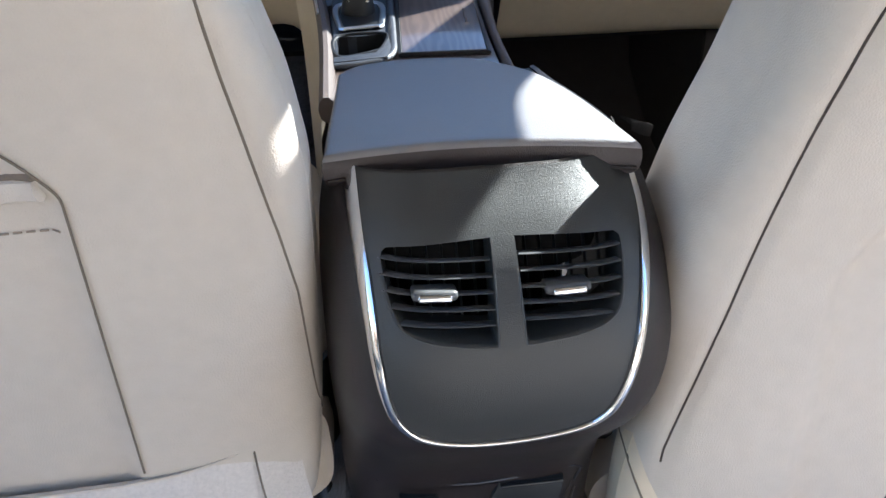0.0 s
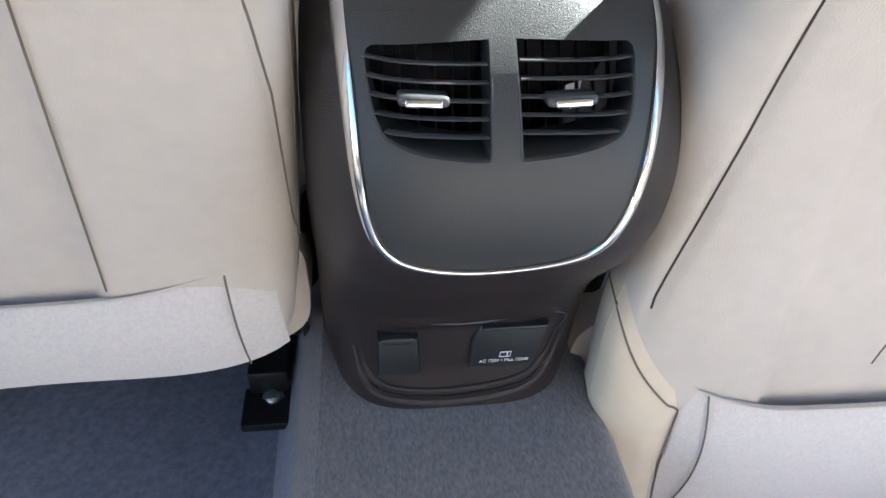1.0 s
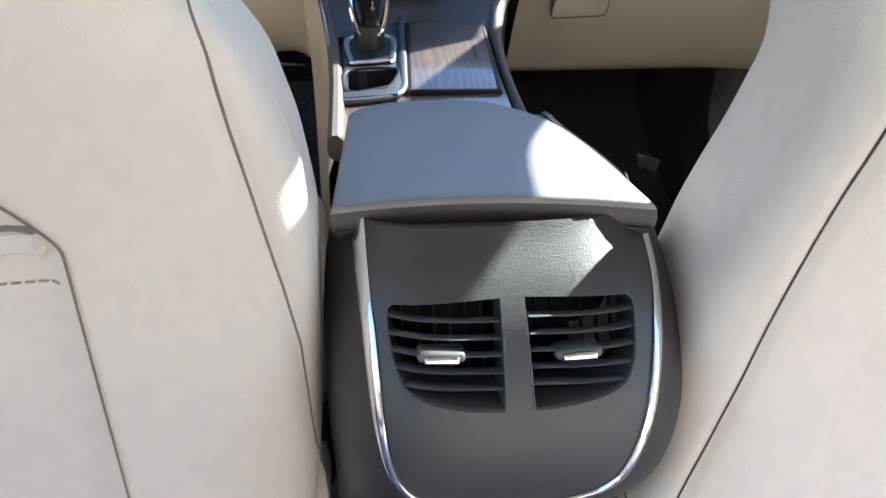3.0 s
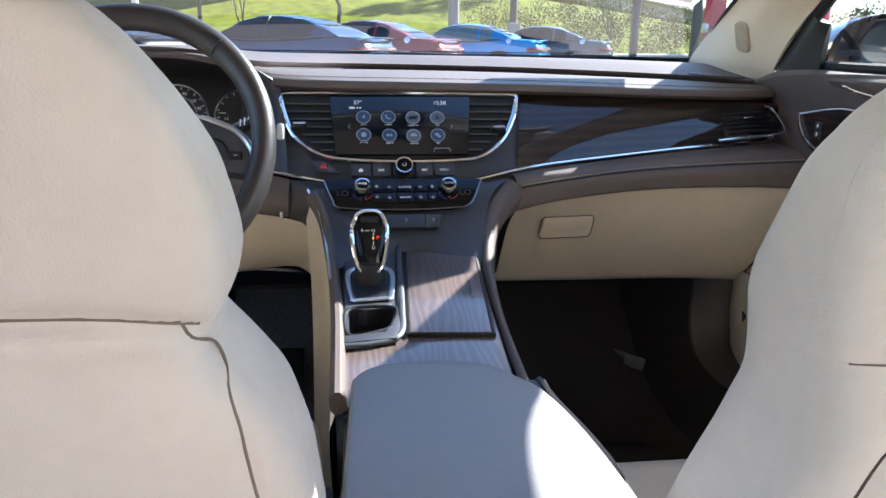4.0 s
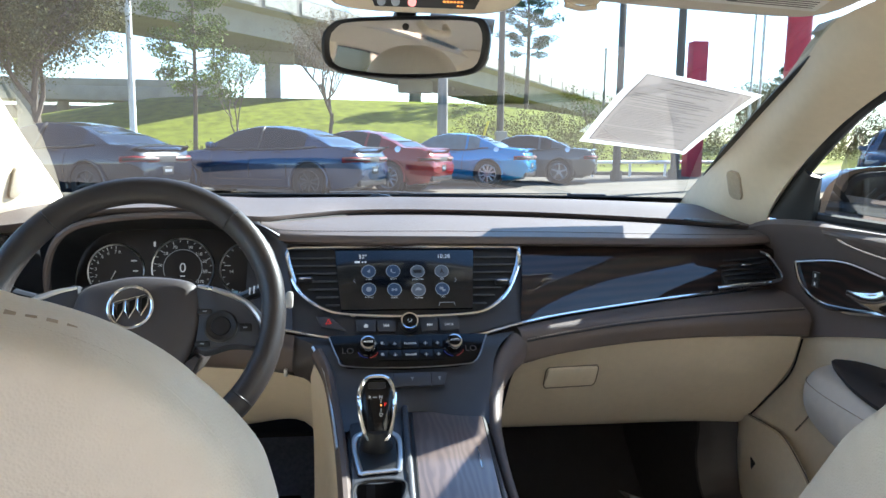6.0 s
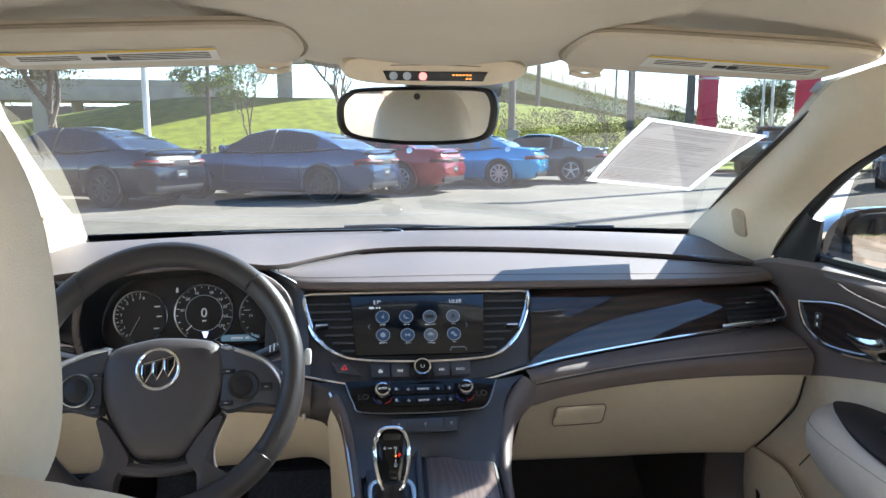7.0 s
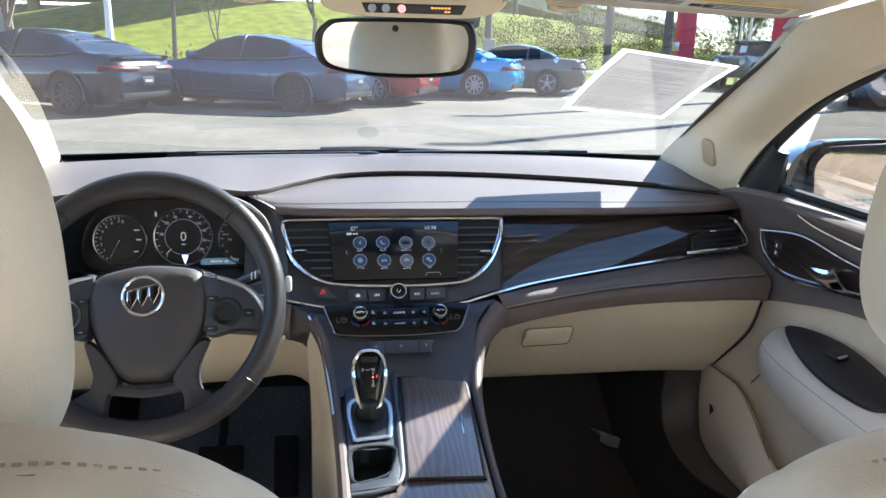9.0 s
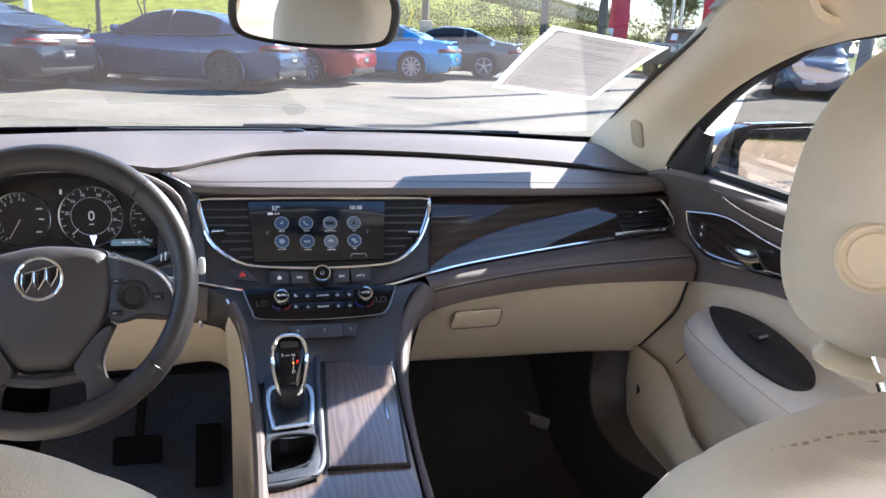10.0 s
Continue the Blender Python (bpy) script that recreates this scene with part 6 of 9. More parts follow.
def seat(S, base_label, s):
    st = thing("front_seat", base_label, "car seat", (S.cx, -0.45, 0.03), group="front seats")
    z_low = 0.27 if s < 0 else 0.175
    zs = [z_low + (0.74 - z_low) * i / 60 for i in range(60)] + [0.74 + 0.10 * i / 40 for i in range(40)] + [0.84 + 0.088 * (1 - (1 - i / 26) ** 1.8) for i in range(27)]
    back = part("backrest", grid([S.loop(z) for z in zs], None, True, True), BEIGE, st, "cream leather backrest", 60)
    # seams on the rear face
    for sg in (1, -1):
        lo, hi = (0.455, 0.773) if s > 0 else (0.36, 0.763)
        part("edge_seam", tube([S.rear(sg * S.edge(z), z, 0.0001) for z in (lo + (hi - lo) * k / 60 for k in range(61))], 0.0009, 6, 90), THREAD if s > 0 else SEAMDARK, back)
        if s > 0:
            part("panel_seam", tube([S.rear(sg * (0.043 - 0.16 * (z - 0.41)), z, 0.0001) for z in (0.41 + 0.13 * k / 20 for k in range(21))], 0.0007, 5, 40), SEAMDARK, back)
        else:
            part("panel_seam", tube([S.rear(sg * (S.inner(z) + 0.001), z, 0.0004) for z in (0.36 + 0.29 * (k / 50) ** 0.8 for k in range(51))], 0.0008, 5, 80), SEAMDARK, back)
    part("cross_seam", tube([S.rear((S.w(0.755) - 0.003) * (k / 40 * 2 - 1), S.cross((S.w(0.755) - 0.003) * (k / 40 * 2 - 1)), 0.0) for k in range(41)], 0.0009, 6, 120), SEAMDARK, back)
    # map pocket mouth with its stitched hem
    if s < 0:
      part("pocket_lip", tube([S.rear(0.140 * (k / 20 * 2 - 1), 0.606 - 0.006 * (1 - (k / 10 - 1) ** 2), 0.002) for k in range(21)], 0.0045, 8, 40, flat=1.6), BEIGE, back)
      part("pocket_gap", tube([S.rear(0.140 * (k / 20 * 2 - 1), 0.614 - 0.006 * (1 - (k / 10 - 1) ** 2), 0.0) for k in range(21)], 0.0022, 6, 40), SEAMDARK, back)
    bm = bmesh.new()
    for k in range(40):
        u = 0.138 * (k / 39 * 2 - 1)
        tube([S.rear(u - 0.0023, 0.577, 0.001), S.rear(u + 0.0023, 0.577, 0.001)], 0.0008, 4, 2, bm=bm, smooth=False)
    if s < 0:
        part("stitch", bm, THREAD_PALE, back)
    # stitches along the top shoulder
    q = []
    for k in range(61):
        a = math.pi * k / 60
        u = 0.214 * math.cos(a)
        z = 0.926
        while S.w(z) < abs(u) + 0.004:
            z -= 0.001
        q.append(Vector((S.cx + u, S.yc(z) - 0.020 + 0.05 * (u / 0.214) ** 4 * 0.3, z + S.fall(z) - 0.0005)))
    part("shoulder_seam", tube(q, 0.0012, 5, 90), SEAMDARK, back)
    bm = bmesh.new()
    fine = spline(q, 150)
    for i in range(0, 149, 2):
        tube([fine[i] + Vector((0, 0.008, 0.0016)), fine[i].lerp(fine[i + 1], 1.1) + Vector((0, 0.008, 0.0016))], 0.0013, 4, 2, bm=bm, smooth=False)
    part("stitch", bm, THREAD_PALE, back)
    # felt skirt under the leather
    rows = []
    for j in range(9):
        f = j / 8
        row = []
        for k in range(49):
            v = k / 48 * 2 - 1
            u = v * (0.240 if s < 0 else 0.200) + 0.004 * f * v - (0.012 * math.sin(math.pi * f) * v if s > 0 else 0)
            z0 = (0.352 if s < 0 else 0.388) + (0.020 if s < 0 else 0.024) * max(0, (abs(v) - 0.5) / 0.5) ** 2
            z1 = (0.255 if s < 0 else 0.214) + 0.007 * math.sin(v * 4.0 + 0.6) + 0.010 * abs(v) ** 3
            z = z0 + (z1 - z0) * f
            zr = 0.35 if s < 0 else 0.44
            p = S.rear(u * 0.99, zr, 0.0025) - Vector((0, S.dent(u * 0.99, zr) + S.crease(u * 0.99, zr), 0))
            row.append((p.x, p.y + 0.012 * f * f - 0.004 * math.sin(math.pi * f) + 0.010 * abs(v) ** 6, max(z + S.drop, 0.032)))
        rows.append(row)
    bm = grid(rows)
    bmesh.ops.recalc_face_normals(bm, faces=bm.faces[:])
    thicken(bm, 0.004)
    sk = part("rear_skirt", bm, SKIRT, st, "cream felt skirt, slightly wavy")
    for sg in (1, -1):
        part("skirt_seam", tube([Vector(rows[j][24 + sg * 21]) + Vector((0, -0.003, 0)) for j in range(9)], 0.0009, 5, 20), SEAMDARK, sk)
    part("skirt_hem", tube([Vector(p) + Vector((0, -0.002, 0.001)) for p in rows[0]], 0.0012, 6, 60), BEIGE, sk)
    # cushion
    rows = []
    for j in range(25):
        f = j / 24
        y = -0.70 + S.shift + 0.55 * f
        zt = S.drop * 0.6 + 0.335 + 0.045 * f + (0.0 if f < 0.86 else -0.10 * ((f - 0.86) / 0.14) ** 2)
        hw = 0.255 - 0.02 * f * f
        row = []
        for k in range(60):
            a = 2 * math.pi * k / 60
            ca, sa = math.cos(a), math.sin(a)
            u = hw * math.copysign(abs(ca) ** 0.45, ca)
            up = math.copysign(abs(sa) ** 0.6, sa)
            row.append((S.cx + u, y, zt - 0.075 + 0.075 * up + 0.025 * max(0, abs(u / hw) - 0.5) * (1 if sa > 0 else 0)))
        rows.append(row)
    part("cushion", grid(rows, None, True, True), BEIGE, st, "cream leather seat cushion", 60)
    # side shield by the console, frame, rails
    xs = S.cx - s * 0.225
    shield = loft([[(xs - s * 0.012, -0.60 + S.shift, 0.36), (xs - s * 0.030, -0.71 + S.shift, 0.335), (xs - s * 0.008, -0.785 + S.shift, 0.345)],
                   [(xs - s * 0.012, -0.58 + S.shift, 0.28), (xs - s * 0.024, -0.70 + S.shift, 0.27), (xs - s * 0.004, -0.785 + S.shift, 0.28)],
                   [(xs - s * 0.004, -0.58 + S.shift, 0.21), (xs - s * 0.014, -0.70 + S.shift, 0.20), (xs + s * 0.008, -0.77 + S.shift, 0.21)]], 20, 16, 0.006)
    if s < 0:
        shield.transform(Matrix.Translation((0.02, 0.11, 0)))
    if s > 0:
        rows = []
        for j in range(17):
            row = []
            for k in range(25):
                a = math.pi * (0.90 + 0.42 * k / 24)
                ca, sa = math.cos(a), math.sin(a)
                z = 0.46 - 0.075 * max(0.0, (k - 6) / 18) ** 1.3
                z = z - (z - 0.185) * j / 16
                w = S.w(z)
                u = w * math.copysign(abs(ca) ** (2 / 5.0), ca)
                p = S.rear(u, z) if sa <= 0 else Vector((S.cx + u * S.tuck(z, sa ** 0.66), S.yc(z) + 0.07 * sa ** 0.66, z + S.fall(z)))
                edge = min(1.0, j / 2, (24 - k) / 2)
                row.append(p + Vector((-0.006, -0.004, 0)) * edge)
            rows.append(row)
        shield = grid(rows)
        bmesh.ops.recalc_face_normals(shield, faces=shield.faces[:])
        thicken(shield, 0.003)
    hide = part("side_shield", shield, BEIGE_HARD if s > 0 else BLACK, st, "cream moulded seat side shield" if s > 0 else "")
    if s > 0:
        part("shield_edge", tube([p + Vector((0, -0.001, 0)) for p in rows[1][4:]] + [r[24] + Vector((0, -0.002, 0)) for r in rows[2:]], 0.0010, 5, 60), SEAMDARK, hide)
        o = plane_at((0.141, -0.772, 0.158), (0.8, -0.6, 0), (0, 0, 1))
        part("screw_recess", placed(lathe([(0.0145, 0.004), (0.0125, 0.001), (0.0005, 0.0)], 20), o), BEIGE_HARD, hide)
    part("base_frame", rbox(0.40, 0.44, 0.07, 0.012, (S.cx, -0.46 + S.shift, 0.235)), BLACK, st)
    for sg in (1, -1):
        x = S.cx + sg * 0.19
        rl = part("seat_rail", rbox(0.045, 0.50, 0.035, 0.006, (x, -0.40, 0.075)), BLACK, st)
        part("rail_leg", rbox(0.03, 0.06, 0.14, 0.006, (x, -0.30, 0.15)), BLACK, st)
        part("rail_leg", rbox(0.03, 0.06, 0.14, 0.006, (x, -0.52 + S.shift, 0.15)), BLACK, st)
        part("rail_foot", rbox(0.058, 0.055, 0.012, 0.003, (x, -0.665, 0.052)), BLACK, rl)
        part("rail_foot", rbox(0.050, 0.07, 0.03, 0.005, (x, -0.64, 0.040)), BLACK, rl)
        part("rail_bolt", placed(lathe([(0.0125, 0), (0.0125, 0.002), (0.0085, 0.003), (0.008, 0.009), (0.006, 0.0105), (0.0005, 0.0105)], 18), plane_at((x + 0.004, -0.655, 0.056), (1, 0, 0), (0, 0.9, 0.35))), STEEL, rl, "zinc bolt head")
    part("frame_bar", tube([(xs, -0.62 + S.shift, 0.14), (xs - s * 0.004, -0.66 + S.shift, 0.26), (xs, -0.69 + S.shift, 0.36)], 0.010, 8, 16), BLACK, st)
    part("cable", tube([(xs - s * 0.012, -0.60, 0.08), (xs - s * 0.016, -0.66, 0.16), (xs - s * 0.010, -0.69 + S.shift, 0.30)], 0.004, 6, 20), RUBBER, st)
    # headrest
    hy, hz = S.head
    rows = []
    for j in range(40):
        f = -1 + 2 * j / 39
        z = hz + (0.136 if s < 0 else 0.120) * math.copysign(abs(math.sin(f * math.pi / 2)), f)
        k = (1 - abs(math.sin(f * math.pi / 2)) ** (2.5 if f > 0 else 4.6 if s < 0 else 3.6)) ** (1 / 2.4) if abs(f) < 1 else 0.02
        k = max(k, 0.02)
        w = (0.126 if s < 0 else 0.117) - (0.006 if s < 0 else 0.016) * max(0, -f)
        row = []
        for q in range(64):
            a = 2 * math.pi * q / 64
            ca, sa = math.cos(a), math.sin(a)
            row.append((S.cx + w * k * math.copysign(abs(ca) ** (2 / 3.2), ca), hy + 0.058 * k * math.copysign(abs(sa) ** (2 / 2.8), sa) - 0.10 * (z - hz), z))
        rows.append(row)
    hr = part("headrest", grid(rows, None, True, True), BEIGE, st, "rounded cream leather headrest", 70)
    o = plane_at((S.cx - 0.100, hy - 0.041, hz - 0.025), (0.80, -0.60, 0), (0, 0.10, 1))
    part("headrest_button", placed(lathe([(0.0225, -0.004), (0.0225, 0.001), (0.0205, 0.0032), (0.0185, 0.001), (0.0155, 0.0005), (0.0150, 0.0022), (0.0005, 0.0026)], 40), o), BEIGE_HARD, hr, "round cream headrest button")
    part("headrest_seam", tube([(S.cx + s * 0.06, hy - 0.0585 - 0.1 * z, hz + z) for z in (-0.07, 0.0, 0.07)], 0.0008, 5, 16), SEAMDARK, hr)
    for sg in (1, -1):
        part("headrest_post", tube([(S.cx + sg * 0.055, hy + 0.01, hz - 0.07), (S.cx + sg * 0.055, S.yc(0.88) + 0.02, 0.86 + S.fall(0.9))], 0.007, 10, 4), CHROME, hr)
    bm = bmesh.new()
    bmesh.ops.create_uvsphere(bm, u_segments=24, v_segments=12, radius=1)
    for v in bm.verts:
        v.co = Vector((S.cx + v.co.x * 0.085, hy + 0.0 + v.co.y * 0.045, hz - (0.130 if s < 0 else 0.116) + v.co.z * 0.012))
    part("headrest_base", bm, BEIGE_HARD, hr)
    return st


DRIVER = Seat(-0.375, -0.0097, 0.0, 0.0053, 0.17, 0.336, (-0.862, 0.995), DRIVER_W,
              [(0.30, 0.258), (0.50, 0.2590), (0.55, 0.2545), (0.606, 0.2475), (0.66, 0.2415), (0.70, 0.2385), (0.73, 0.232), (0.77, 0.217), (0.80, 0.208)])
PASSENGER = Seat(0.3745, -0.044, -0.155, 0.0172, 0.069, 0.358, (-0.805, 0.995), PASSENGER_W,
                 [(0.30, 0.240), (0.465, 0.229), (0.552, 0.2120), (0.623, 0.1970), (0.688, 0.1835), (0.74, 0.173), (0.80, 0.165)])
seat(DRIVER, "cream leather driver's seat with a felt back skirt", -1)
seat(PASSENGER, "cream leather passenger seat with a side shield", 1)


# ---- front doors ----
def door(s):
    d = thing("front_door", "cream and dark brown front door lining with armrest", "car door", (0.78 * s, -0.3, 0.05), group="front doors")
    def X(p):
        return [(x * s, y, z) for x, y, z in p]
    y0 = [0.285, 0.20, 0.11, 0.0, -0.2, -0.5, -0.92]
    top = [(0.752, y, 0.812 + 0.030 * min(1, (0.285 - y) / 0.12)) for y in y0]
    shoulder = [(0.735, y, 0.805 + 0.026 * min(1, (0.285 - y) / 0.12)) for y in y0]
    bl = [(0.735, 0.285, 0.60), (0.745, 0.20, 0.605), (0.750, 0.11, 0.614), (0.752, 0.0, 0.645), (0.752, -0.2, 0.687), (0.752, -0.5, 0.70), (0.752, -0.92, 0.70)]
    md = [(0.765, y, 0.745) for y in y0]
    part("upper_lining", loft([X([(0.79, y, z) for x, y, z in top]), X(top), X(shoulder), X(md), X(bl)], 60, 24, 0.006), BROWN, d, "dark brown soft upper door lining")
    part("belt_seal", tube(X([(0.772, y, 0.848) for y in (0.13, -0.2, -0.5, -0.92)]), 0.010, 8, 20), RUBBER, d)
    # cream pillow above the handle
    part("shoulder_pad", loft([X([(0.757, 0.04, 0.838), (0.757, -0.2, 0.846), (0.757, -0.5, 0.850), (0.757, -0.9, 0.85)]), X([(0.731, 0.02, 0.830), (0.722, -0.2, 0.832), (0.722, -0.5, 0.834), (0.725, -0.9, 0.834)]), X([(0.742, 0.01, 0.815), (0.738, -0.2, 0.806), (0.738, -0.5, 0.80), (0.74, -0.9, 0.80)])], 30, 10, 0.004), BROWN, d)
    part("pad_trim", tube(X([(0.741, 0.035, 0.836), (0.731, -0.08, 0.812), (0.735, -0.3, 0.80), (0.738, -0.8, 0.797)]), 0.0022, 6, 40), CHROME, d)
    # wood leaf with chrome lower line, handle, lock keys
    leaf_t = [(0.752, 0.113, 0.760), (0.750, -0.02, 0.782), (0.750, -0.15, 0.770), (0.750, -0.30, 0.762), (0.750, -0.55, 0.76)]
    leaf_b = [(0.752, 0.100, 0.735), (0.750, 0.05, 0.706), (0.750, -0.05, 0.704), (0.750, -0.22, 0.727), (0.750, -0.55, 0.745)]
    part("wood_leaf", loft([X(leaf_t), X(leaf_b)], 40, 6, 0.004), WOOD, d, "dark lacquered wood door insert")
    part("leaf_trim", tube(X([(0.747, 0.113, 0.762), (0.745, 0.098, 0.735), (0.745, 0.075, 0.715), (0.745, 0.025, 0.699), (0.745, -0.05, 0.702), (0.745, -0.13, 0.714), (0.745, -0.25, 0.728), (0.745, -0.55, 0.745)]), 0.0046, 8, 60, taper=(0.6, 1, 1.3, 1.2, 1, 1, 1, 1)), CHROME, d, "chrome door trim line")
    part("leaf_top_trim", tube(X([(0.748, 0.113, 0.762), (0.747, -0.02, 0.782), (0.747, -0.15, 0.770), (0.747, -0.30, 0.764)]), 0.0016, 6, 40), SATIN, d)
    for z in (0.747, 0.732):
        k = part("lock_key", placed(slab(rounded(0.020, 0.0135, 0.002), 0.005, 0.001), plane_at((0.749 * s, 0.045, z), (0, -s, 0), (0, 0, 1))), BLACK, d)
        part("key_sign", placed(rbox(0.004, 0.006, 0.0004), plane_at((0.7435 * s, 0.045, z), (0, -s, 0), (0, 0, 1))), PALE_PRINT, k)
    hn = part("door_handle", loft([X([(0.744, -0.048, 0.7370), (0.734, -0.090, 0.7405), (0.729, -0.130, 0.7470), (0.727, -0.152, 0.7560)]), X([(0.741, -0.052, 0.7330), (0.728, -0.100, 0.7330), (0.721, -0.145, 0.7390), (0.720, -0.170, 0.7480)]), X([(0.744, -0.056, 0.7290), (0.732, -0.110, 0.7260), (0.727, -0.155, 0.7270), (0.726, -0.184, 0.7340)])], 28, 10, 0.005), CHROME, d, "satin silver inner door handle")
    # cream lower lining with armrest and pocket
    low = [(0.760, 0.285, 0.63), (0.768, 0.20, 0.635), (0.772, 0.11, 0.645), (0.774, 0.0, 0.675), (0.774, -0.2, 0.715), (0.774, -0.5, 0.73), (0.774, -0.92, 0.73)]
    l2 = [(0.750, 0.280, 0.50), (0.764, 0.20, 0.50), (0.774, 0.11, 0.50), (0.778, 0.0, 0.50), (0.778, -0.2, 0.52), (0.778, -0.5, 0.53), (0.778, -0.92, 0.53)]
    l3 = [(0.750, 0.270, 0.40), (0.757, 0.20, 0.40), (0.765, 0.11, 0.38), (0.772, 0.0, 0.36), (0.772, -0.2, 0.36), (0.772, -0.5, 0.36), (0.772, -0.92, 0.36)]
    l4 = [(0.76, 0.25, 0.25), (0.765, 0.20, 0.23), (0.77, 0.11, 0.22), (0.775, 0.0, 0.22), (0.775, -0.2, 0.22), (0.775, -0.5, 0.22), (0.775, -0.92, 0.22)]
    part("lower_lining", loft([X(low), X(l2), X(l3), X(l4)], 50, 24, 0.008), BEIGE_HARD, d, "cream lower door lining")
    pk = part("door_pocket", loft([X([(0.752, 0.250, 0.410), (0.737, 0.20, 0.420), (0.733, 0.14, 0.426), (0.731, 0.07, 0.424), (0.729, 0.0, 0.386), (0.726, -0.065, 0.342), (0.724, -0.2, 0.33), (0.724, -0.9, 0.33)]),
                        X([(0.748, 0.252, 0.345), (0.726, 0.205, 0.335), (0.718, 0.14, 0.33), (0.713, 0.07, 0.32), (0.709, 0.0, 0.30), (0.706, -0.065, 0.28), (0.706, -0.2, 0.27), (0.706, -0.9, 0.27)]),
                        X([(0.748, 0.235, 0.285), (0.734, 0.205, 0.255), (0.730, 0.15, 0.232), (0.732, 0.08, 0.224), (0.738, 0.0, 0.222), (0.740, -0.065, 0.222), (0.738, -0.2, 0.222), (0.735, -0.9, 0.222)])], 50, 18, 0.010), BEIGE_HARD, d, "cream door pocket with a speaker behind it")
    part("pocket_line", tube(X([(0.750, 0.25, 0.414), (0.732, 0.20, 0.424), (0.728, 0.14, 0.430), (0.727, 0.075, 0.428), (0.724, 0.0, 0.390), (0.720, -0.065, 0.346)]), 0.0014, 6, 40), SEAMDARK, d)
    part("lining_line", tube(X([(0.757, 0.085, 0.435), (0.764, 0.055, 0.48), (0.767, 0.03, 0.53)]), 0.0014, 6, 30), SEAMDARK, d)
    bd = part("speaker_badge", placed(slab([(-0.020, 0.010), (0.004, 0.012), (0.020, -0.004), (0.018, -0.011), (-0.008, -0.008)], 0.002, 0.0006), plane_at((0.7105 * s, 0.137, 0.338), (0.08, -s, -0.5), (0, -0.5, s) if s > 0 else (0, -0.5, 1))), BLACK, pk)
    # armrest
    yy = [0.035, 0.015, -0.02, -0.06, -0.12, -0.20, -0.32, -0.5, -0.75]
    f = [0.06, 0.34, 0.58, 0.74, 0.88, 0.97, 1.03, 1.05, 1.0]
    a1 = [(0.772, y, 0.580 + 0.028 * k) for y, k in zip(yy, f)]
    a2 = [(0.772 - 0.065 * k, y, 0.570 + 0.042 * k) for y, k in zip(yy, f)]
    a3 = [(0.772 - 0.112 * k, y, 0.562 + 0.036 * k) for y, k in zip(yy, f)]
    a4 = [(0.772 - 0.134 * k, y, 0.548 + 0.012 * k) for y, k in zip(yy, f)]
    a5 = [(0.772 - 0.112 * k, y - 0.005, 0.525 - 0.022 * k) for y, k in zip(yy, f)]
    a6 = [(0.772 - 0.02 * k, y - 0.02, 0.50 - 0.045 * k) for y, k in zip(yy, f)]
    ar = part("armrest", loft([X(a1), X(a2), X(a3), X(a4), X(a5), X(a6)], 60, 34, 0.004), BEIGE, d, "padded cream leather door armrest")
    for off in (0.0, 0.007):
        part("armrest_seam", tube(X([((p[0] + q[0]) / 2 - 0.0030 + off, p[1], (p[2] + q[2]) / 2 + 0.0045 + off * 0.4) for p, q in zip(a3, a4)][1:]), 0.0008, 5, 60), THREAD_PALE, ar)
    plate2 = spline([(0.712, -0.062, 0), (0.682, -0.125, 0), (0.657, -0.20, 0), (0.644, -0.285, 0), (0.652, -0.365, 0), (0.682, -0.388, 0), (0.724, -0.345, 0), (0.748, -0.27, 0), (0.760, -0.18, 0), (0.750, -0.105, 0), (0.730, -0.066, 0)], 60, True)
    tilt = pose(0.70 * s, -0.22, 0.6165, 0, -13 * s, 0)
    part("switch_plate", placed(slab([((p.x - 0.70) * 0.86 * s, (p.y + 0.22) * 0.95 + 0.004) for p in plate2][::s], 0.007, 0.002, z0=-0.004), tilt), mat("dark_switch_plate", (0.022, 0.018, 0.018), 0.5, spec=0.3), d, "dark brown window switch plate")
    sw = part("window_switch", placed(rbox(0.022, 0.030, 0.010, 0.003, (0.012 * s, 0.012, 0.006)), tilt), BLACK, d)
    part("switch_tip", placed(rbox(0.016, 0.006, 0.003, 0.001, (0.012 * s, -0.006, 0.0115)), tilt), SATIN, sw)
    # cream scoop above the armrest
    part("scoop_line", tube(X([(0.770, 0.00, 0.625), (0.771, -0.06, 0.655), (0.771, -0.16, 0.672), (0.771, -0.34, 0.676), (0.771, -0.7, 0.672)]), 0.0030, 6, 50), BEIGE_HARD, d)
    return d


door(1)
door(-1)

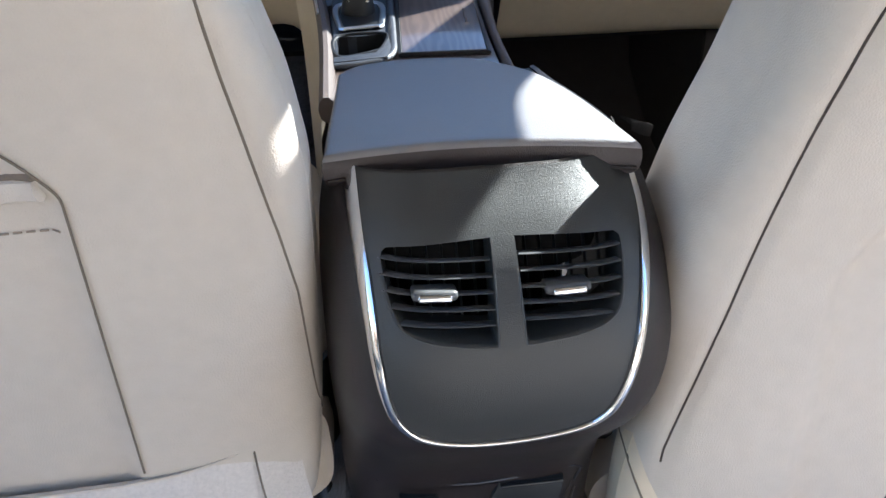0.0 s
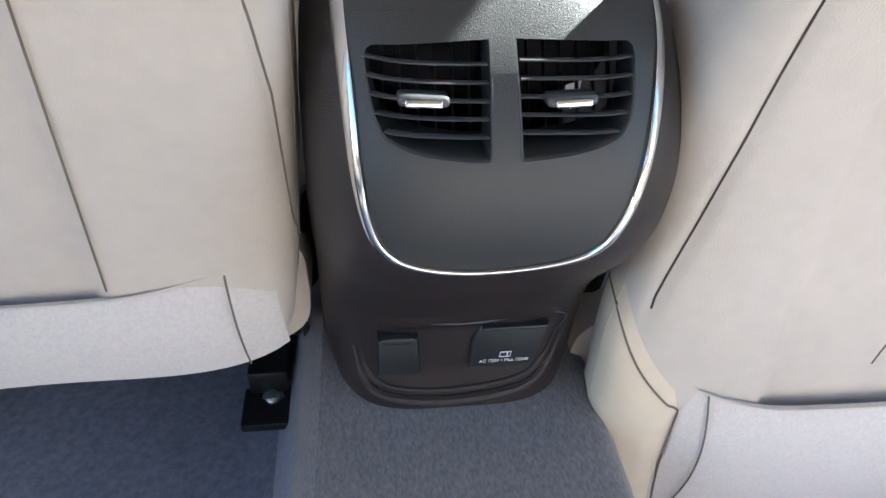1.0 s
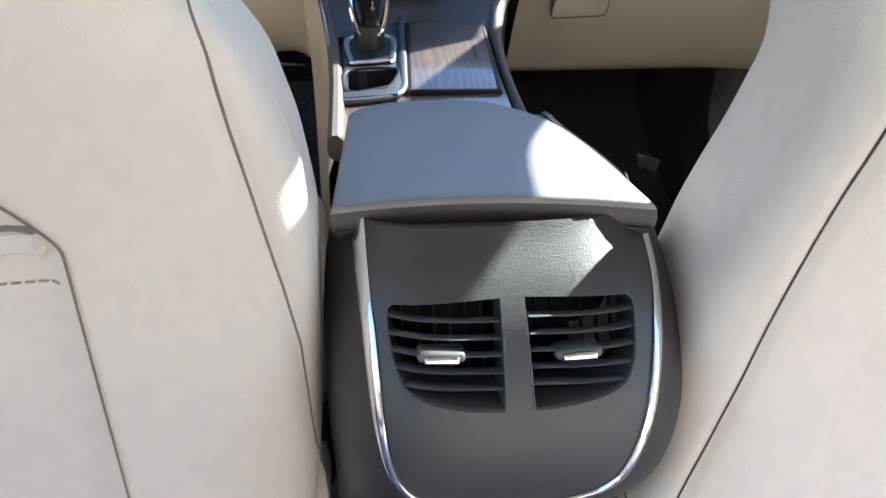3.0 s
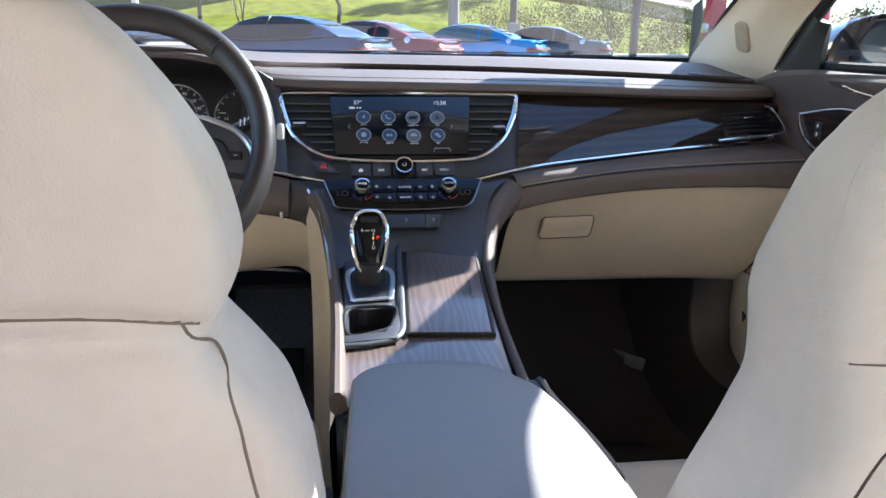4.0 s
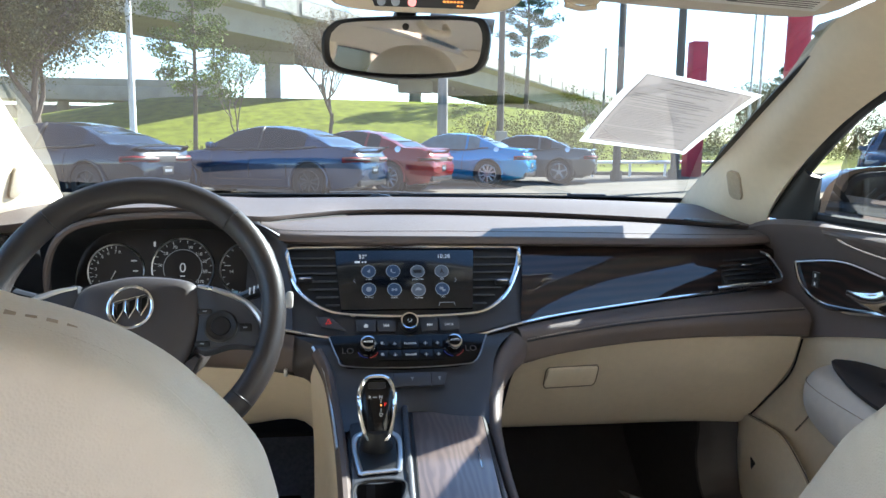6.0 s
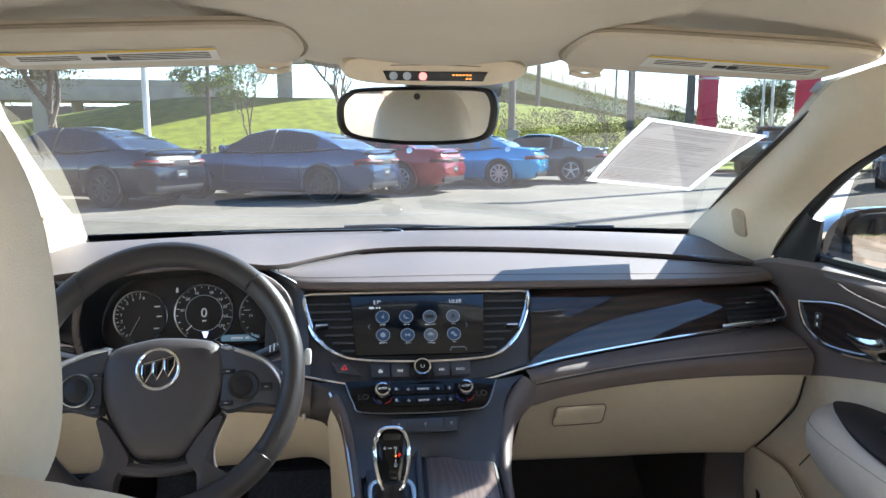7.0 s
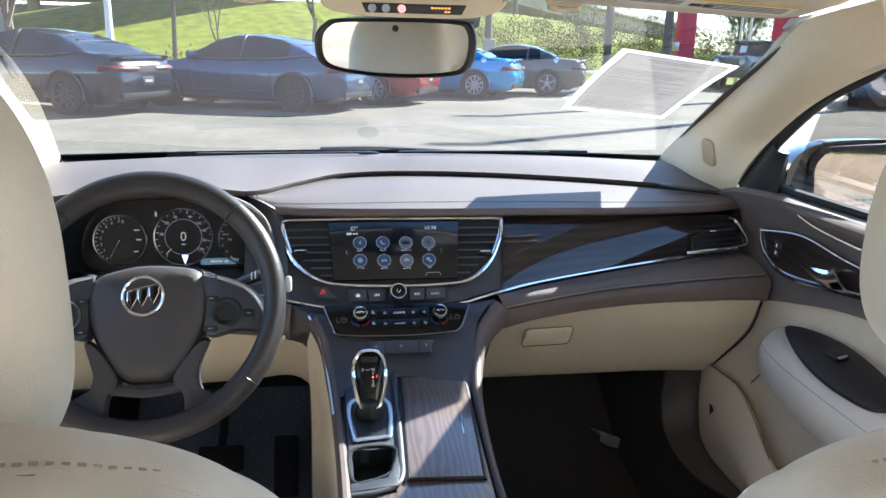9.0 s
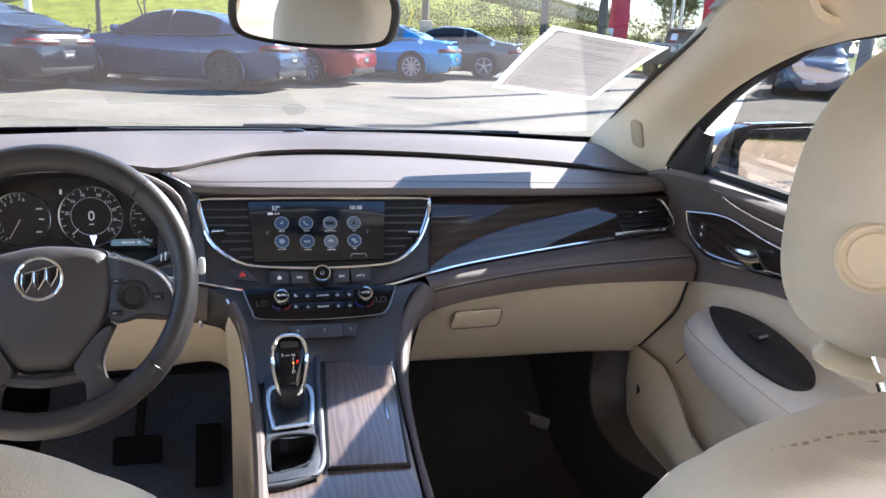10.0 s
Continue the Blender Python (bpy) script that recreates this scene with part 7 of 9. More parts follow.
# dark sill trim and kick panels beside the footwells
for s in (1, -1):
    def K(p):
        return [(x * s, y, z) for x, y, z in p]
    edge = K([(0.66, 0.300, 0.44), (0.66, 0.275, 0.375), (0.66, 0.2776, 0.299), (0.66, 0.236, 0.2286), (0.664, 0.134, 0.206), (0.695, 0.052, 0.20), (0.730, -0.02, 0.20), (0.742, -0.12, 0.20), (0.742, -0.80, 0.20)])
    outer = K([(0.745, 0.262, 0.45), (0.742, 0.262, 0.39), (0.742, 0.255, 0.32), (0.742, 0.225, 0.262), (0.745, 0.15, 0.232), (0.752, 0.06, 0.228), (0.765, -0.02, 0.226), (0.770, -0.12, 0.226), (0.770, -0.80, 0.226)])
    mid = [tuple((p + q) / 2 + d for p, q, d in zip(a, c, (0.004 * s, 0.012, 0.010))) for a, c in zip(edge, outer)]
    low = K([(0.60, 0.58, 0.44), (0.60, 0.56, 0.34), (0.60, 0.52, 0.22), (0.61, 0.40, 0.10), (0.64, 0.24, 0.04), (0.69, 0.10, 0.03), (0.730, 0.0, 0.03), (0.745, -0.12, 0.03), (0.745, -0.80, 0.03)])
    tagged(part("sill_trim", loft([edge, mid, outer], 50, 8, 0.004), BROWN_HARD), "dark brown curved sill trim below the door", "sill trim", kind="structure")
    tagged(part("kick_panel", loft([edge, low], 50, 8, 0.006), mat("dark_kick_carpet", (0.020, 0.018, 0.019), 0.95, vary=0.3, scale=90, bump=0.6)), "dark carpeted kick panel beside the footwell", "panel", kind="structure")

# ---- side mirror outside the passenger window ----
sm = thing("door_mirror", "black door mirror with a warning line on its glass", "mirror", (0.80, 0.14, 0.82))
rows = []
for j in range(14):
    f = j / 13
    y = 0.115 + 0.15 * f
    k = (1 - f ** 2.4) ** 0.5 if f < 1 else 0.05
    k = max(k, 0.12)
    row = []
    for q in range(40):
        a = 2 * math.pi * q / 40
        ca, sa = math.cos(a), math.sin(a)
        row.append((0.930 + 0.140 * (0.6 + 0.4 * k) * k ** 0.35 * math.copysign(abs(ca) ** 0.6, ca), y, 0.866 + 0.078 * k * math.copysign(abs(sa) ** 0.65, sa) + 0.012 * ca))
    rows.append(row)
part("housing", grid(rows, None, True, True), mat("black_car_paint", (0.010, 0.011, 0.013), 0.12, coat=1.0, vary=0.1), sm, "gloss black housing")
MG = plane_at((0.945, 0.088, 0.868), (1, -0.18, 0.08), (0.0, 0.05, 1))
mg2 = rounded(0.205, 0.122, 0.040, 6)
part("mirror_frame", placed(slab(rounded(0.225, 0.140, 0.046, 6), 0.010, 0.003, z0=-0.008), MG), BLACK, sm)
gm = part("mirror_glass", placed(slab(mg2, 0.0015, z0=0.003), MG), MIRROR, sm, "convex mirror glass")
for row_, wds in enumerate((10, 8)):
    bm = None
    for k in range(wds):
        bm = rbox(0.010, 0.0045, 0.0003, 0, (-0.075 + 0.0145 * k + 0.012 * row_, -0.040 - 0.010 * row_, 0.0048), bm=bm)
    part("warning_line", placed(bm, MG), BLACK, gm, "etched warning line")
part("mirror_arm", rbox(0.10, 0.06, 0.035, 0.012, (0.81, 0.155, 0.822)), BLACK, sm)

# ---- visors, overhead console, inside mirror ----
def visor(s):
    v = thing("sun_visor", "cream cloth sun visor folded up, with a label", "sun visor", (0.38 * s, -0.22, 1.165), group="sun visors")
    VP = plane_at((0.380 * s, -0.250, 1.187), (1, 0.0, -0.045 * s), (0.0, 1, -0.26))
    o = [(-0.205, 0.055), (-0.205, -0.015), (-0.17, -0.046), (0.0, -0.052), (0.15, -0.050), (0.205, -0.035), (0.200, 0.0), (0.16, 0.060), (0.0, 0.070), (-0.15, 0.068)]
    o = [(p.x * s, p.y) for p in spline([(x, y, 0) for x, y in o], 60, True)]
    if s < 0:
        o = o[::-1]
    rows = [[VP @ Vector((x * f, y * f, -h)) for x, y in o] for f, h in ((0.6, -0.010), (0.95, -0.008), (1.0, 0.0), (0.97, 0.009), (0.8, 0.013), (0.3, 0.014))]
    body = part("board", grid(rows, None, True, True), LINER, v)
    part("piping", tube([VP @ Vector((x, y, -0.001)) for x, y in o], 0.0030, 6, 90, True), mat("tan_piping", (0.30, 0.25, 0.185), 0.9), v)
    LB = VP @ Matrix.Translation((0.02 * s, 0.010, -0.0150)) @ pose(0, 0, 0, 180)
    lab = part("label", placed(slab(rounded(0.25, 0.040, 0.002), 0.0006, z0=0.0), LB), mat("white_label", (0.72, 0.70, 0.66), 0.6), v, "white warning label with a yellow band")
    part("label_band", placed(rbox(0.25, 0.005, 0.0006, 0, (0, 0.017, 0.0009)), LB), mat("yellow_print", (0.72, 0.47, 0.04), 0.6), lab)
    for k in range(4):
        part("label_line", placed(rbox(0.12, 0.0018, 0.0004, 0, (0.055, 0.006 - 0.0055 * k, 0.0008)), LB), PAPER_PRINT, lab)
    for k in range(3):
        part("label_line", placed(rbox(0.07, 0.0018, 0.0004, 0, (-0.075, 0.005 - 0.0055 * k, 0.0008)), LB), PAPER_PRINT, lab)
    part("label_sign", placed(join(rbox(0.018, 0.010, 0.0005, 0.001, (-0.018, -0.004, 0.0009)), rbox(0.014, 0.012, 0.0005, 0.001, (0.0, -0.004, 0.0009))), LB), BLACK, lab)
    # clip bracket at the inner end
    cl = VP @ Matrix.Translation((-0.165 * s, 0.070, -0.004))
    part("clip", placed(rbox(0.050, 0.022, 0.016, 0.006), cl), BEIGE_HARD, v)
    part("clip_lip", placed(tube([(-0.022, 0.004, -0.010), (0, 0.008, -0.012), (0.022, 0.004, -0.010)], 0.004, 8, 12), cl), BEIGE_HARD, v)
    part("pivot_arm", tube([(0.57 * s, -0.29, 1.188), (0.60 * s, -0.25, 1.185)], 0.007, 8, 6), BEIGE_HARD, v)


both(visor)
bm = loft([[(-0.36, -0.10, 1.246), (-0.17, -0.13, 1.186), (0, -0.13, 1.176), (0.17, -0.13, 1.186), (0.36, -0.10, 1.246)], [(-0.36, -0.3, 1.250), (-0.17, -0.28, 1.205), (0, -0.27, 1.180), (0.17, -0.28, 1.205), (0.36, -0.3, 1.250)],
           [(-0.36, -0.62, 1.285), (-0.17, -0.62, 1.276), (0, -0.62, 1.268), (0.17, -0.62, 1.276), (0.36, -0.62, 1.285)]], 50, 24, 0.006)
tagged(part("roof_swell", bm, LINER), "cream headliner swelling between the visors", "headliner", kind="structure")
oh = thing("overhead_console", "cream overhead console with a black button strip", "overhead console", (0, -0.2, 1.17))
OPF = plane_at((0.0, -0.205, 1.160), (1, 0, 0), (0, -0.22, 0.975))
OP = OPF @ Matrix.Diagonal((1, 0.68, 1, 1))
o = [(p.x, p.y) for p in spline([(-0.122, 0.016, 0), (-0.118, -0.012, 0), (-0.08, -0.0245, 0), (0.0, -0.0270, 0), (0.08, -0.0245, 0), (0.118, -0.009, 0), (0.124, 0.014, 0), (0.08, 0.026, 0), (0.0, 0.028, 0), (-0.09, 0.026, 0)], 60, True)]
rows = [[OP @ Vector((x * f, y * f, h)) for x, y in o] for f, h in ((1.02, -0.04), (1.0, -0.004), (0.96, 0.003), (0.7, 0.006), (0.2, 0.007))]
body = part("body", grid(rows, None, True, True), BEIGE_HARD, oh)
bs = part("button_strip", placed(slab([(-0.070, 0.0075), (0.070, 0.0075), (0.064, -0.0105), (-0.064, -0.0105)], 0.004, 0.001, z0=0.005), OP @ Matrix.Translation((0, -0.006, 0))), BLACK, oh, "black assistance button strip")
for x, mt in ((-0.056, GREY_LIT), (-0.038, GREY_LIT), (-0.017, mat("red_lamp", (0.75, 0.18, 0.16), 0.5, glow=0.4))):
    part("call_button", placed(lathe([(0.0055, 0), (0.0055, 0.0008), (0.0035, 0.0008), (0.0005, 0.0004)], 16), OPF @ Matrix.Translation((x, -0.0051, 0.009))), mt, bs)
bm = None
for k in range(6):
    bm = rbox(0.0032, 0.0032, 0.0004, 0, (0.024 + 0.0045 * k, -0.0045, 0.0093), bm=bm)
for k in range(2):
    bm = rbox(0.0032, 0.003, 0.0004, 0, (0.042 + 0.0045 * k, -0.0115, 0.0093), bm=bm)
part("airbag_word", placed(bm, OP), AMBER, bs, "amber lit indicator word")
part("slot_line", placed(tube([(-0.06, 0.012, 0.006), (0, 0.014, 0.0065), (0.06, 0.012, 0.006)], 0.0010, 5, 12), OP), SEAMDARK, oh)

im = thing("inside_mirror", "black-rimmed inside mirror hung on the windscreen", "mirror", (-0.02, -0.14, 1.10))
MP = plane_at((-0.018, -0.170, 1.104), (1, -0.29, 0.0), (0, -0.05, 1))
mo = [(p.x, p.y * 1.16) for p in spline([(-0.120, 0.010, 0), (-0.112, -0.022, 0), (-0.055, -0.034, 0), (0.03, -0.036, 0), (0.095, -0.028, 0), (0.110, 0.0, 0), (0.106, 0.024, 0), (0.085, 0.032, 0), (0.0, 0.034, 0), (-0.085, 0.032, 0), (-0.106, 0.026, 0)], 72, True)]
rows = [[MP @ Vector((x * f, y * f, h)) for x, y in mo] for f, h in ((0.5, -0.045), (0.85, -0.035), (0.98, -0.016), (1.0, -0.004), (0.985, 0.003), (0.95, 0.005), (0.90, 0.003), (0.86, -0.004))]
part("rim", grid(rows, None, True, True), BLACK, im)
part("glass", placed(slab([(x * 0.915, y * 0.85) for x, y in mo], 0.001, z0=0.001), MP), MIRROR, im, "silvered mirror glass")
part("sensor_dot", placed(lathe([(0.0045, 0), (0.0045, 0.0006), (0.0005, 0.0006)], 14), MP @ Matrix.Translation((-0.003, 0.025, 0.0022))), BLACK, im)
part("mount", loft([[(0.03, -0.13, 1.125), (0.08, -0.12, 1.120)], [(0.02, -0.10, 1.16), (0.115, -0.09, 1.155)], [(0.03, -0.02, 1.165), (0.11, -0.02, 1.16)]], 8, 10, 0.02), BLACK, im)
part("mount_stem", rbox(0.03, 0.05, 0.03, 0.008, (-0.02, -0.135, 1.145)), BLACK, im)

# ---- floor mat, its plastic film, pedals ----
mt = thing("floor_mat", "dark floor mat with faint print and crumpled film", "floor mat", (0.46, 0.1, 0.03))
bm = grid([[(0.16 + 0.53 * i / 20, -0.42 + 1.02 * j / 24, floor_z(0.16 + 0.53 * i / 20 + 0.06, -0.42 + 1.02 * j / 24) + 0.012 + 0.004 * math.sin(i * 0.9 + j * 0.5) * math.sin(j * 0.7)) for i in range(21)] for j in range(25)])
thicken(bm, 0.004)
part("mat_sheet", bm, mat("dark_paper_mat", (0.026, 0.022, 0.023), 0.55, vary=0.25, scale=30, bump=0.4, bump_scale=120), mt)
bm = None
for k in range(5):
    bm = rbox(0.016, 0.030, 0.001, 0, (0.30 + 0.026 * k, 0.02 + 0.012 * k, 0.046), bm=bm)
for k in range(4):
    bm = rbox(0.022, 0.020, 0.001, 0, (0.46 + 0.030 * k, 0.17, 0.048), bm=bm)
part("mat_print", bm, BLACK, mt)
film = mat("clear_film", (0.10, 0.10, 0.105), 0.15, vary=0.3, coat=0.6)
bm = loft([[(0.50, 0.16, 0.052), (0.505, 0.18, 0.075), (0.50, 0.21, 0.066)], [(0.535, 0.10, 0.050), (0.53, 0.12, 0.090), (0.515, 0.18, 0.056)], [(0.560, 0.07, 0.050), (0.565, 0.085, 0.066), (0.56, 0.12, 0.050)]], 10, 8, 0.0005)
part("film_fold", placed(bm, Matrix.Translation((0.60, 0.40, 0.115)) @ pose(0, 0, 0, 25, 0, 40) @ Matrix.Scale(0.9, 4) @ Matrix.Translation((-0.53, -0.13, -0.05))), film, mt, "crumpled clear film")
pd = thing("pedals", "black brake and accelerator pedals", "pedals", (-0.33, 0.35, 0.06))
part("brake_pad", placed(rbox(0.10, 0.06, 0.015, 0.008), pose(-0.37, 0.30, 0.20, 60)), RUBBER, pd)
part("accelerator_pad", placed(rbox(0.055, 0.14, 0.014, 0.008), pose(-0.23, 0.34, 0.15, 55)), RUBBER, pd)
part("pedal_arm", tube([(-0.37, 0.31, 0.21), (-0.36, 0.42, 0.35), (-0.36, 0.5, 0.45)], 0.01, 8, 10), BLACK, pd)


# ---- outside: ground, bank, road bridge ----
GZ = -0.20
rnd = random.Random(11)


def land(x, y):
    """Height of the ground: a flat car park, and a grass bank far ahead on the left."""
    f = max(0.0, min(1.0, (y - 37 - 0.10 * max(0, x + 5)) / 24))
    f = f * f * (3 - 2 * f)
    g = max(0.0, min(1.0, (50 - x) / 42))
    return GZ + 4.6 * f * g * g * (3 - 2 * g) * (1 if x > -14 else max(0.25, 1 + (x + 14) / 26))


xs = sorted(set([-400, -250, -150, -100, -70] + [-50 + 2.5 * i for i in range(53)] + [95, 120, 180, 260, 400]))
ys = sorted(set([-200, -120, -60, -30] + [-15 + 2.5 * j for j in range(48)] + [110, 130, 170, 250, 400, 700]))
bm = grid([[(x, y, land(x, y) if y < 105 else land(x, 105)) for x in xs] for y in ys])
conc = mat("pale_concrete", (0.150, 0.130, 0.105), 0.95, vary=0.34, scale=0.5, bump=0.6, bump_scale=40, detail=11, spec=0.1)
gr = mat("spring_grass", (0.135, 0.150, 0.016), 0.95, vary=0.5, scale=1.3, bump=1.0, bump_scale=9, detail=10, spec=0.1)
tagged(part("ground", bm, gr, None), "green grass ground and sunlit bank", "ground", kind="structure")
bm = grid([[(x, y, GZ + 0.012) for x in (-60, -30, -10, 0, 10, 30, 60)] for y in (-40, -10, 0, 10, 20, 27)])
tagged(part("pavement", bm, conc), "pale sunlit concrete car park, worn", "pavement", kind="structure")
line = mat("worn_white_paint", (0.62, 0.61, 0.58), 0.8, vary=0.25, scale=8)
# Dark colour of two strips that stand in for long cast shadows.
dark = mat("shadow_tone", (0.16, 0.15, 0.145), 0.8, vary=0.3, scale=4)
for k, (x0, y0, x1, y1) in enumerate(((-30, 10.2, 25, 12.2), (-30, 5.6, 25, 7.6))):
    bm = tube([(x0, y0, GZ + 0.013), (x1, y1, GZ + 0.013)], 0.025, 6, 2, flat=0.2, smooth=False)
    tagged(part("shadow_strip", bm, dark), "dark strip painted as a long shadow on the concrete", "joint", kind="structure")

# kerb and low rail along the far edge
kb = thing("kerb", "pale concrete kerb along the grass", "kerb", (0, 27, GZ), kind="structure")
part("kerb_stone", rbox(120, 0.2, 0.16, 0.03, (0, 27.1, GZ + 0.07)), conc, kb)
rl = thing("low_rail", "low white pipe rail on short posts", "rail", (10, 25.5, GZ))
part("pipe", tube([(8.9, 25.2, 0.36), (15.5, 27.5, 0.36)], 0.06, 8, 2, smooth=False), WHITE_PRINT, rl)
for k in range(5):
    part("post", tube([(8.9 + 1.65 * k, 25.2 + 0.575 * k, GZ), (8.9 + 1.65 * k, 25.2 + 0.575 * k, 0.36)], 0.05, 8, 2, smooth=False), WHITE_PRINT, rl)

# road bridge on piers
bconc = mat("bridge_concrete", (0.27, 0.245, 0.22), 0.85, vary=0.18, scale=0.8, bump=0.5, bump_scale=8, detail=8)
br = thing("road_bridge", "weathered grey concrete road bridge on piers", "bridge", (0, 65, 3))
DECK = [(-60, 10, 11.6), (-34, 35, 11.2), (-11.5, 53.5, 10.4), (6.8, 74, 9.2), (22, 92, 7.9), (36, 108, 6.9), (70, 150, 5.6)]
dk = spline(DECK, 60)
def prof(p, a, off, up):
    d = (a - p).normalized()
    side_ = Vector((d.y, -d.x, 0)).normalized()
    return p + side_ * off + Vector((0, 0, up))
rows = []
for i, p in enumerate(dk):
    a = dk[min(i + 1, 59)] if i < 59 else p + (p - dk[i - 1])
    rows.append([prof(p, a, o, u) for o, u in ((5.2, 0.9), (5.2, -0.35), (4.2, -0.55), (4.0, -2.1), (-4.0, -2.1), (-4.2, -0.55), (-5.2, -0.35), (-5.2, 0.9), (-4.9, 0.9), (-4.9, 0), (4.9, 0), (4.9, 0.9))])
part("deck", grid(rows, None, True, True), bconc, br, sharp=25)
for i in range(0, 60, 1):
    a = dk[min(i + 1, 59)] if i < 59 else dk[i]
    if i < 59:
        part("rail_panel", grid([[prof(dk[i].lerp(a, f), dk[i].lerp(a, f) + (a - dk[i]), 5.26, u) for f in (0.06, 0.94)] for u in (-0.2, 0.8)]), mat("rail_concrete", (0.42, 0.40, 0.36), 0.9, vary=0.25, scale=1.5) if i == 0 else bpy.data.materials["rail_concrete"], br)
for (px, py, pz) in ((-5.8, 60.5, 8.3), (6.9, 74.5, 7.2), (-30, 38.5, 9.0), (-19, 47, 8.6), (20, 90, 6.0)):
    pier = part("pier", tube([(px, py, -0.5), (px, py, pz - 1.2)], 0.62, 14, 2, smooth=False), bconc, br)
    part("pier_cap", rbox(3.4, 1.5, 1.3, 0.15, (px, py, pz - 0.6)), bconc, pier)
lb = thing("low_bridge", "long low grey bridge, the shade beneath it a dark wall", "bridge", (-32, 84, 2))
part("beam", rbox(42, 6, 1.5, 0.1, (-34, 84, 5.7)), bconc, lb)
part("parapet", rbox(42, 0.3, 0.8, 0.05, (-34, 81.2, 6.8)), bconc, lb)
for x in (-46, -38, -30, -22):
    part("column", tube([(x, 84, 0), (x, 84, 5)], 0.6, 10, 2, smooth=False), bconc, lb)
# Dark backing wall: the shade under the beam is put into its colour.
part("shade_backing", rbox(44, 3, 5, 0.1, (-34, 92, 2.3)), mat("under_bridge_shade", (0.10, 0.095, 0.09), 0.9), lb)

# ---- poles, sign columns, wires ----
pole_w = mat("white_pole_paint", (0.70, 0.71, 0.72), 0.5, vary=0.08, scale=3)
pole_d = mat("weathered_pole_wood", (0.10, 0.085, 0.07), 0.85, vary=0.3, scale=2, stretch=(6, 6, 0.4), bump=0.6)
pole_g = mat("grey_pole_wood", (0.20, 0.19, 0.175), 0.85, vary=0.3, scale=2, stretch=(6, 6, 0.4), bump=0.6)
red_s = mat("faded_red_paint", (0.42, 0.025, 0.05), 0.55, vary=0.2, scale=1.2)
def pole(name, label, x, y, r, h, m, cat="pole"):
    p = thing(name, label, cat, (x, y, GZ), group="poles" if name == "utility_pole" else "")
    part("shaft", tube([(x, y, GZ), (x, y, h * 0.5), (x + 0.02 * h * 0.1, y, h)], r, 12, 8, taper=(1.0, 0.85, 0.7)), m, p)
    part("base", tube([(x, y, GZ), (x, y, GZ + 0.35)], r * 1.5, 12, 2, smooth=False), bconc if m is pole_w else m, p)
    return p
lp = pole("lamp_post", "tall white painted lamp post", -7.65, 27.0, 0.13, 11, pole_w, "lamp post")
part("lamp_head", rbox(0.9, 0.35, 0.12, 0.04, (-7.3, 27.0, 11.0)), pole_w, lp)
pole("utility_pole", "grey weathered wooden utility pole", 3.45, 26.2, 0.20, 12, pole_g)
up = pole("utility_pole", "brown wooden utility pole with a meter box", 6.3, 29.5, 0.16, 12, pole_d)
part("meter_box", rbox(0.5, 0.25, 0.8, 0.04, (6.3, 29.3, 1.1)), bconc, up)
part("guy_guard", tube([(5.2, 29.0, 0.2), (5.75, 29.3, 1.9)], 0.05, 8, 2, smooth=False), mat("yellow_guard", (0.75, 0.55, 0.03), 0.6), up)
pole("utility_pole", "slim dark utility pole", 8.75, 22.4, 0.13, 11, pole_d)
pole("utility_pole", "tall black wooden utility pole", 11.6, 24.2, 0.16, 12, pole_d)
pole("flag_pole", "thin grey metal flag pole", 17.6, 30.0, 0.06, 10, STEEL)
pole("flag_pole", "thin grey metal flag pole", 18.2, 30.3, 0.07, 12, STEEL)
pole("street_pole", "thin far grey pole", 21.5, 60.0, 0.13, 9, pole_g)
# Unseen posts, added off to the right to throw shadow bands over the concrete.
for x, y, h in ((19.1, 20.1, 13.6), (24.5, 27.3, 17.0)):
    lp = pole("lamp_post", "unseen tall grey post, added for its ground shadow", x, y, 0.22, h, pole_g, "lamp post")
    part("lamp_head", rbox(0.9, 0.35, 0.12, 0.04, (x - 0.3, y, h)), pole_g, lp)
sg = thing("sign_column", "red painted sign column by the kerb", "sign", (13.2, 26.2, GZ))
part("column", rbox(0.62, 0.5, 5.2, 0.04, (13.2, 26.2, 2.3)), red_s, sg)
part("column_band", rbox(0.68, 0.56, 0.08, 0.01, (13.2, 26.2, 3.4)), STEEL, sg)
part("meter", rbox(0.2, 0.2, 0.35, 0.03, (12.75, 25.95, 1.35)), STEEL, sg)
s2 = thing("sign_tower", "tall red painted sign tower", "sign", (19.0, 29.0, GZ))
part("leg", tube([(19.0, 29.0, GZ), (19.1, 29.0, 14)], 0.5, 16, 4), red_s, s2)
for k, (a, c) in enumerate((((-7, 40, 9.5), (3.45, 26.2, 11.2)), ((3.45, 26.2, 11.2), (11.6, 24.2, 11.0)), ((6.3, 29.5, 10.5), (19, 60, 8.5)), ((8.75, 22.4, 10.3), (30, 45, 9.0)), ((3.45, 26.2, 10.0), (8.75, 22.4, 9.2)), ((11.6, 24.2, 10.5), (40, 50, 9.0)))):
    a, c = Vector(a), Vector(c)
    w = thing("power_line", "thin black overhead wire", "cable", a, group="power lines")
    part("wire", tube([a, a.lerp(c, 0.33) - Vector((0, 0, 0.35)), a.lerp(c, 0.66) - Vector((0, 0, 0.35)), c], 0.018, 5, 24), RUBBER, w)

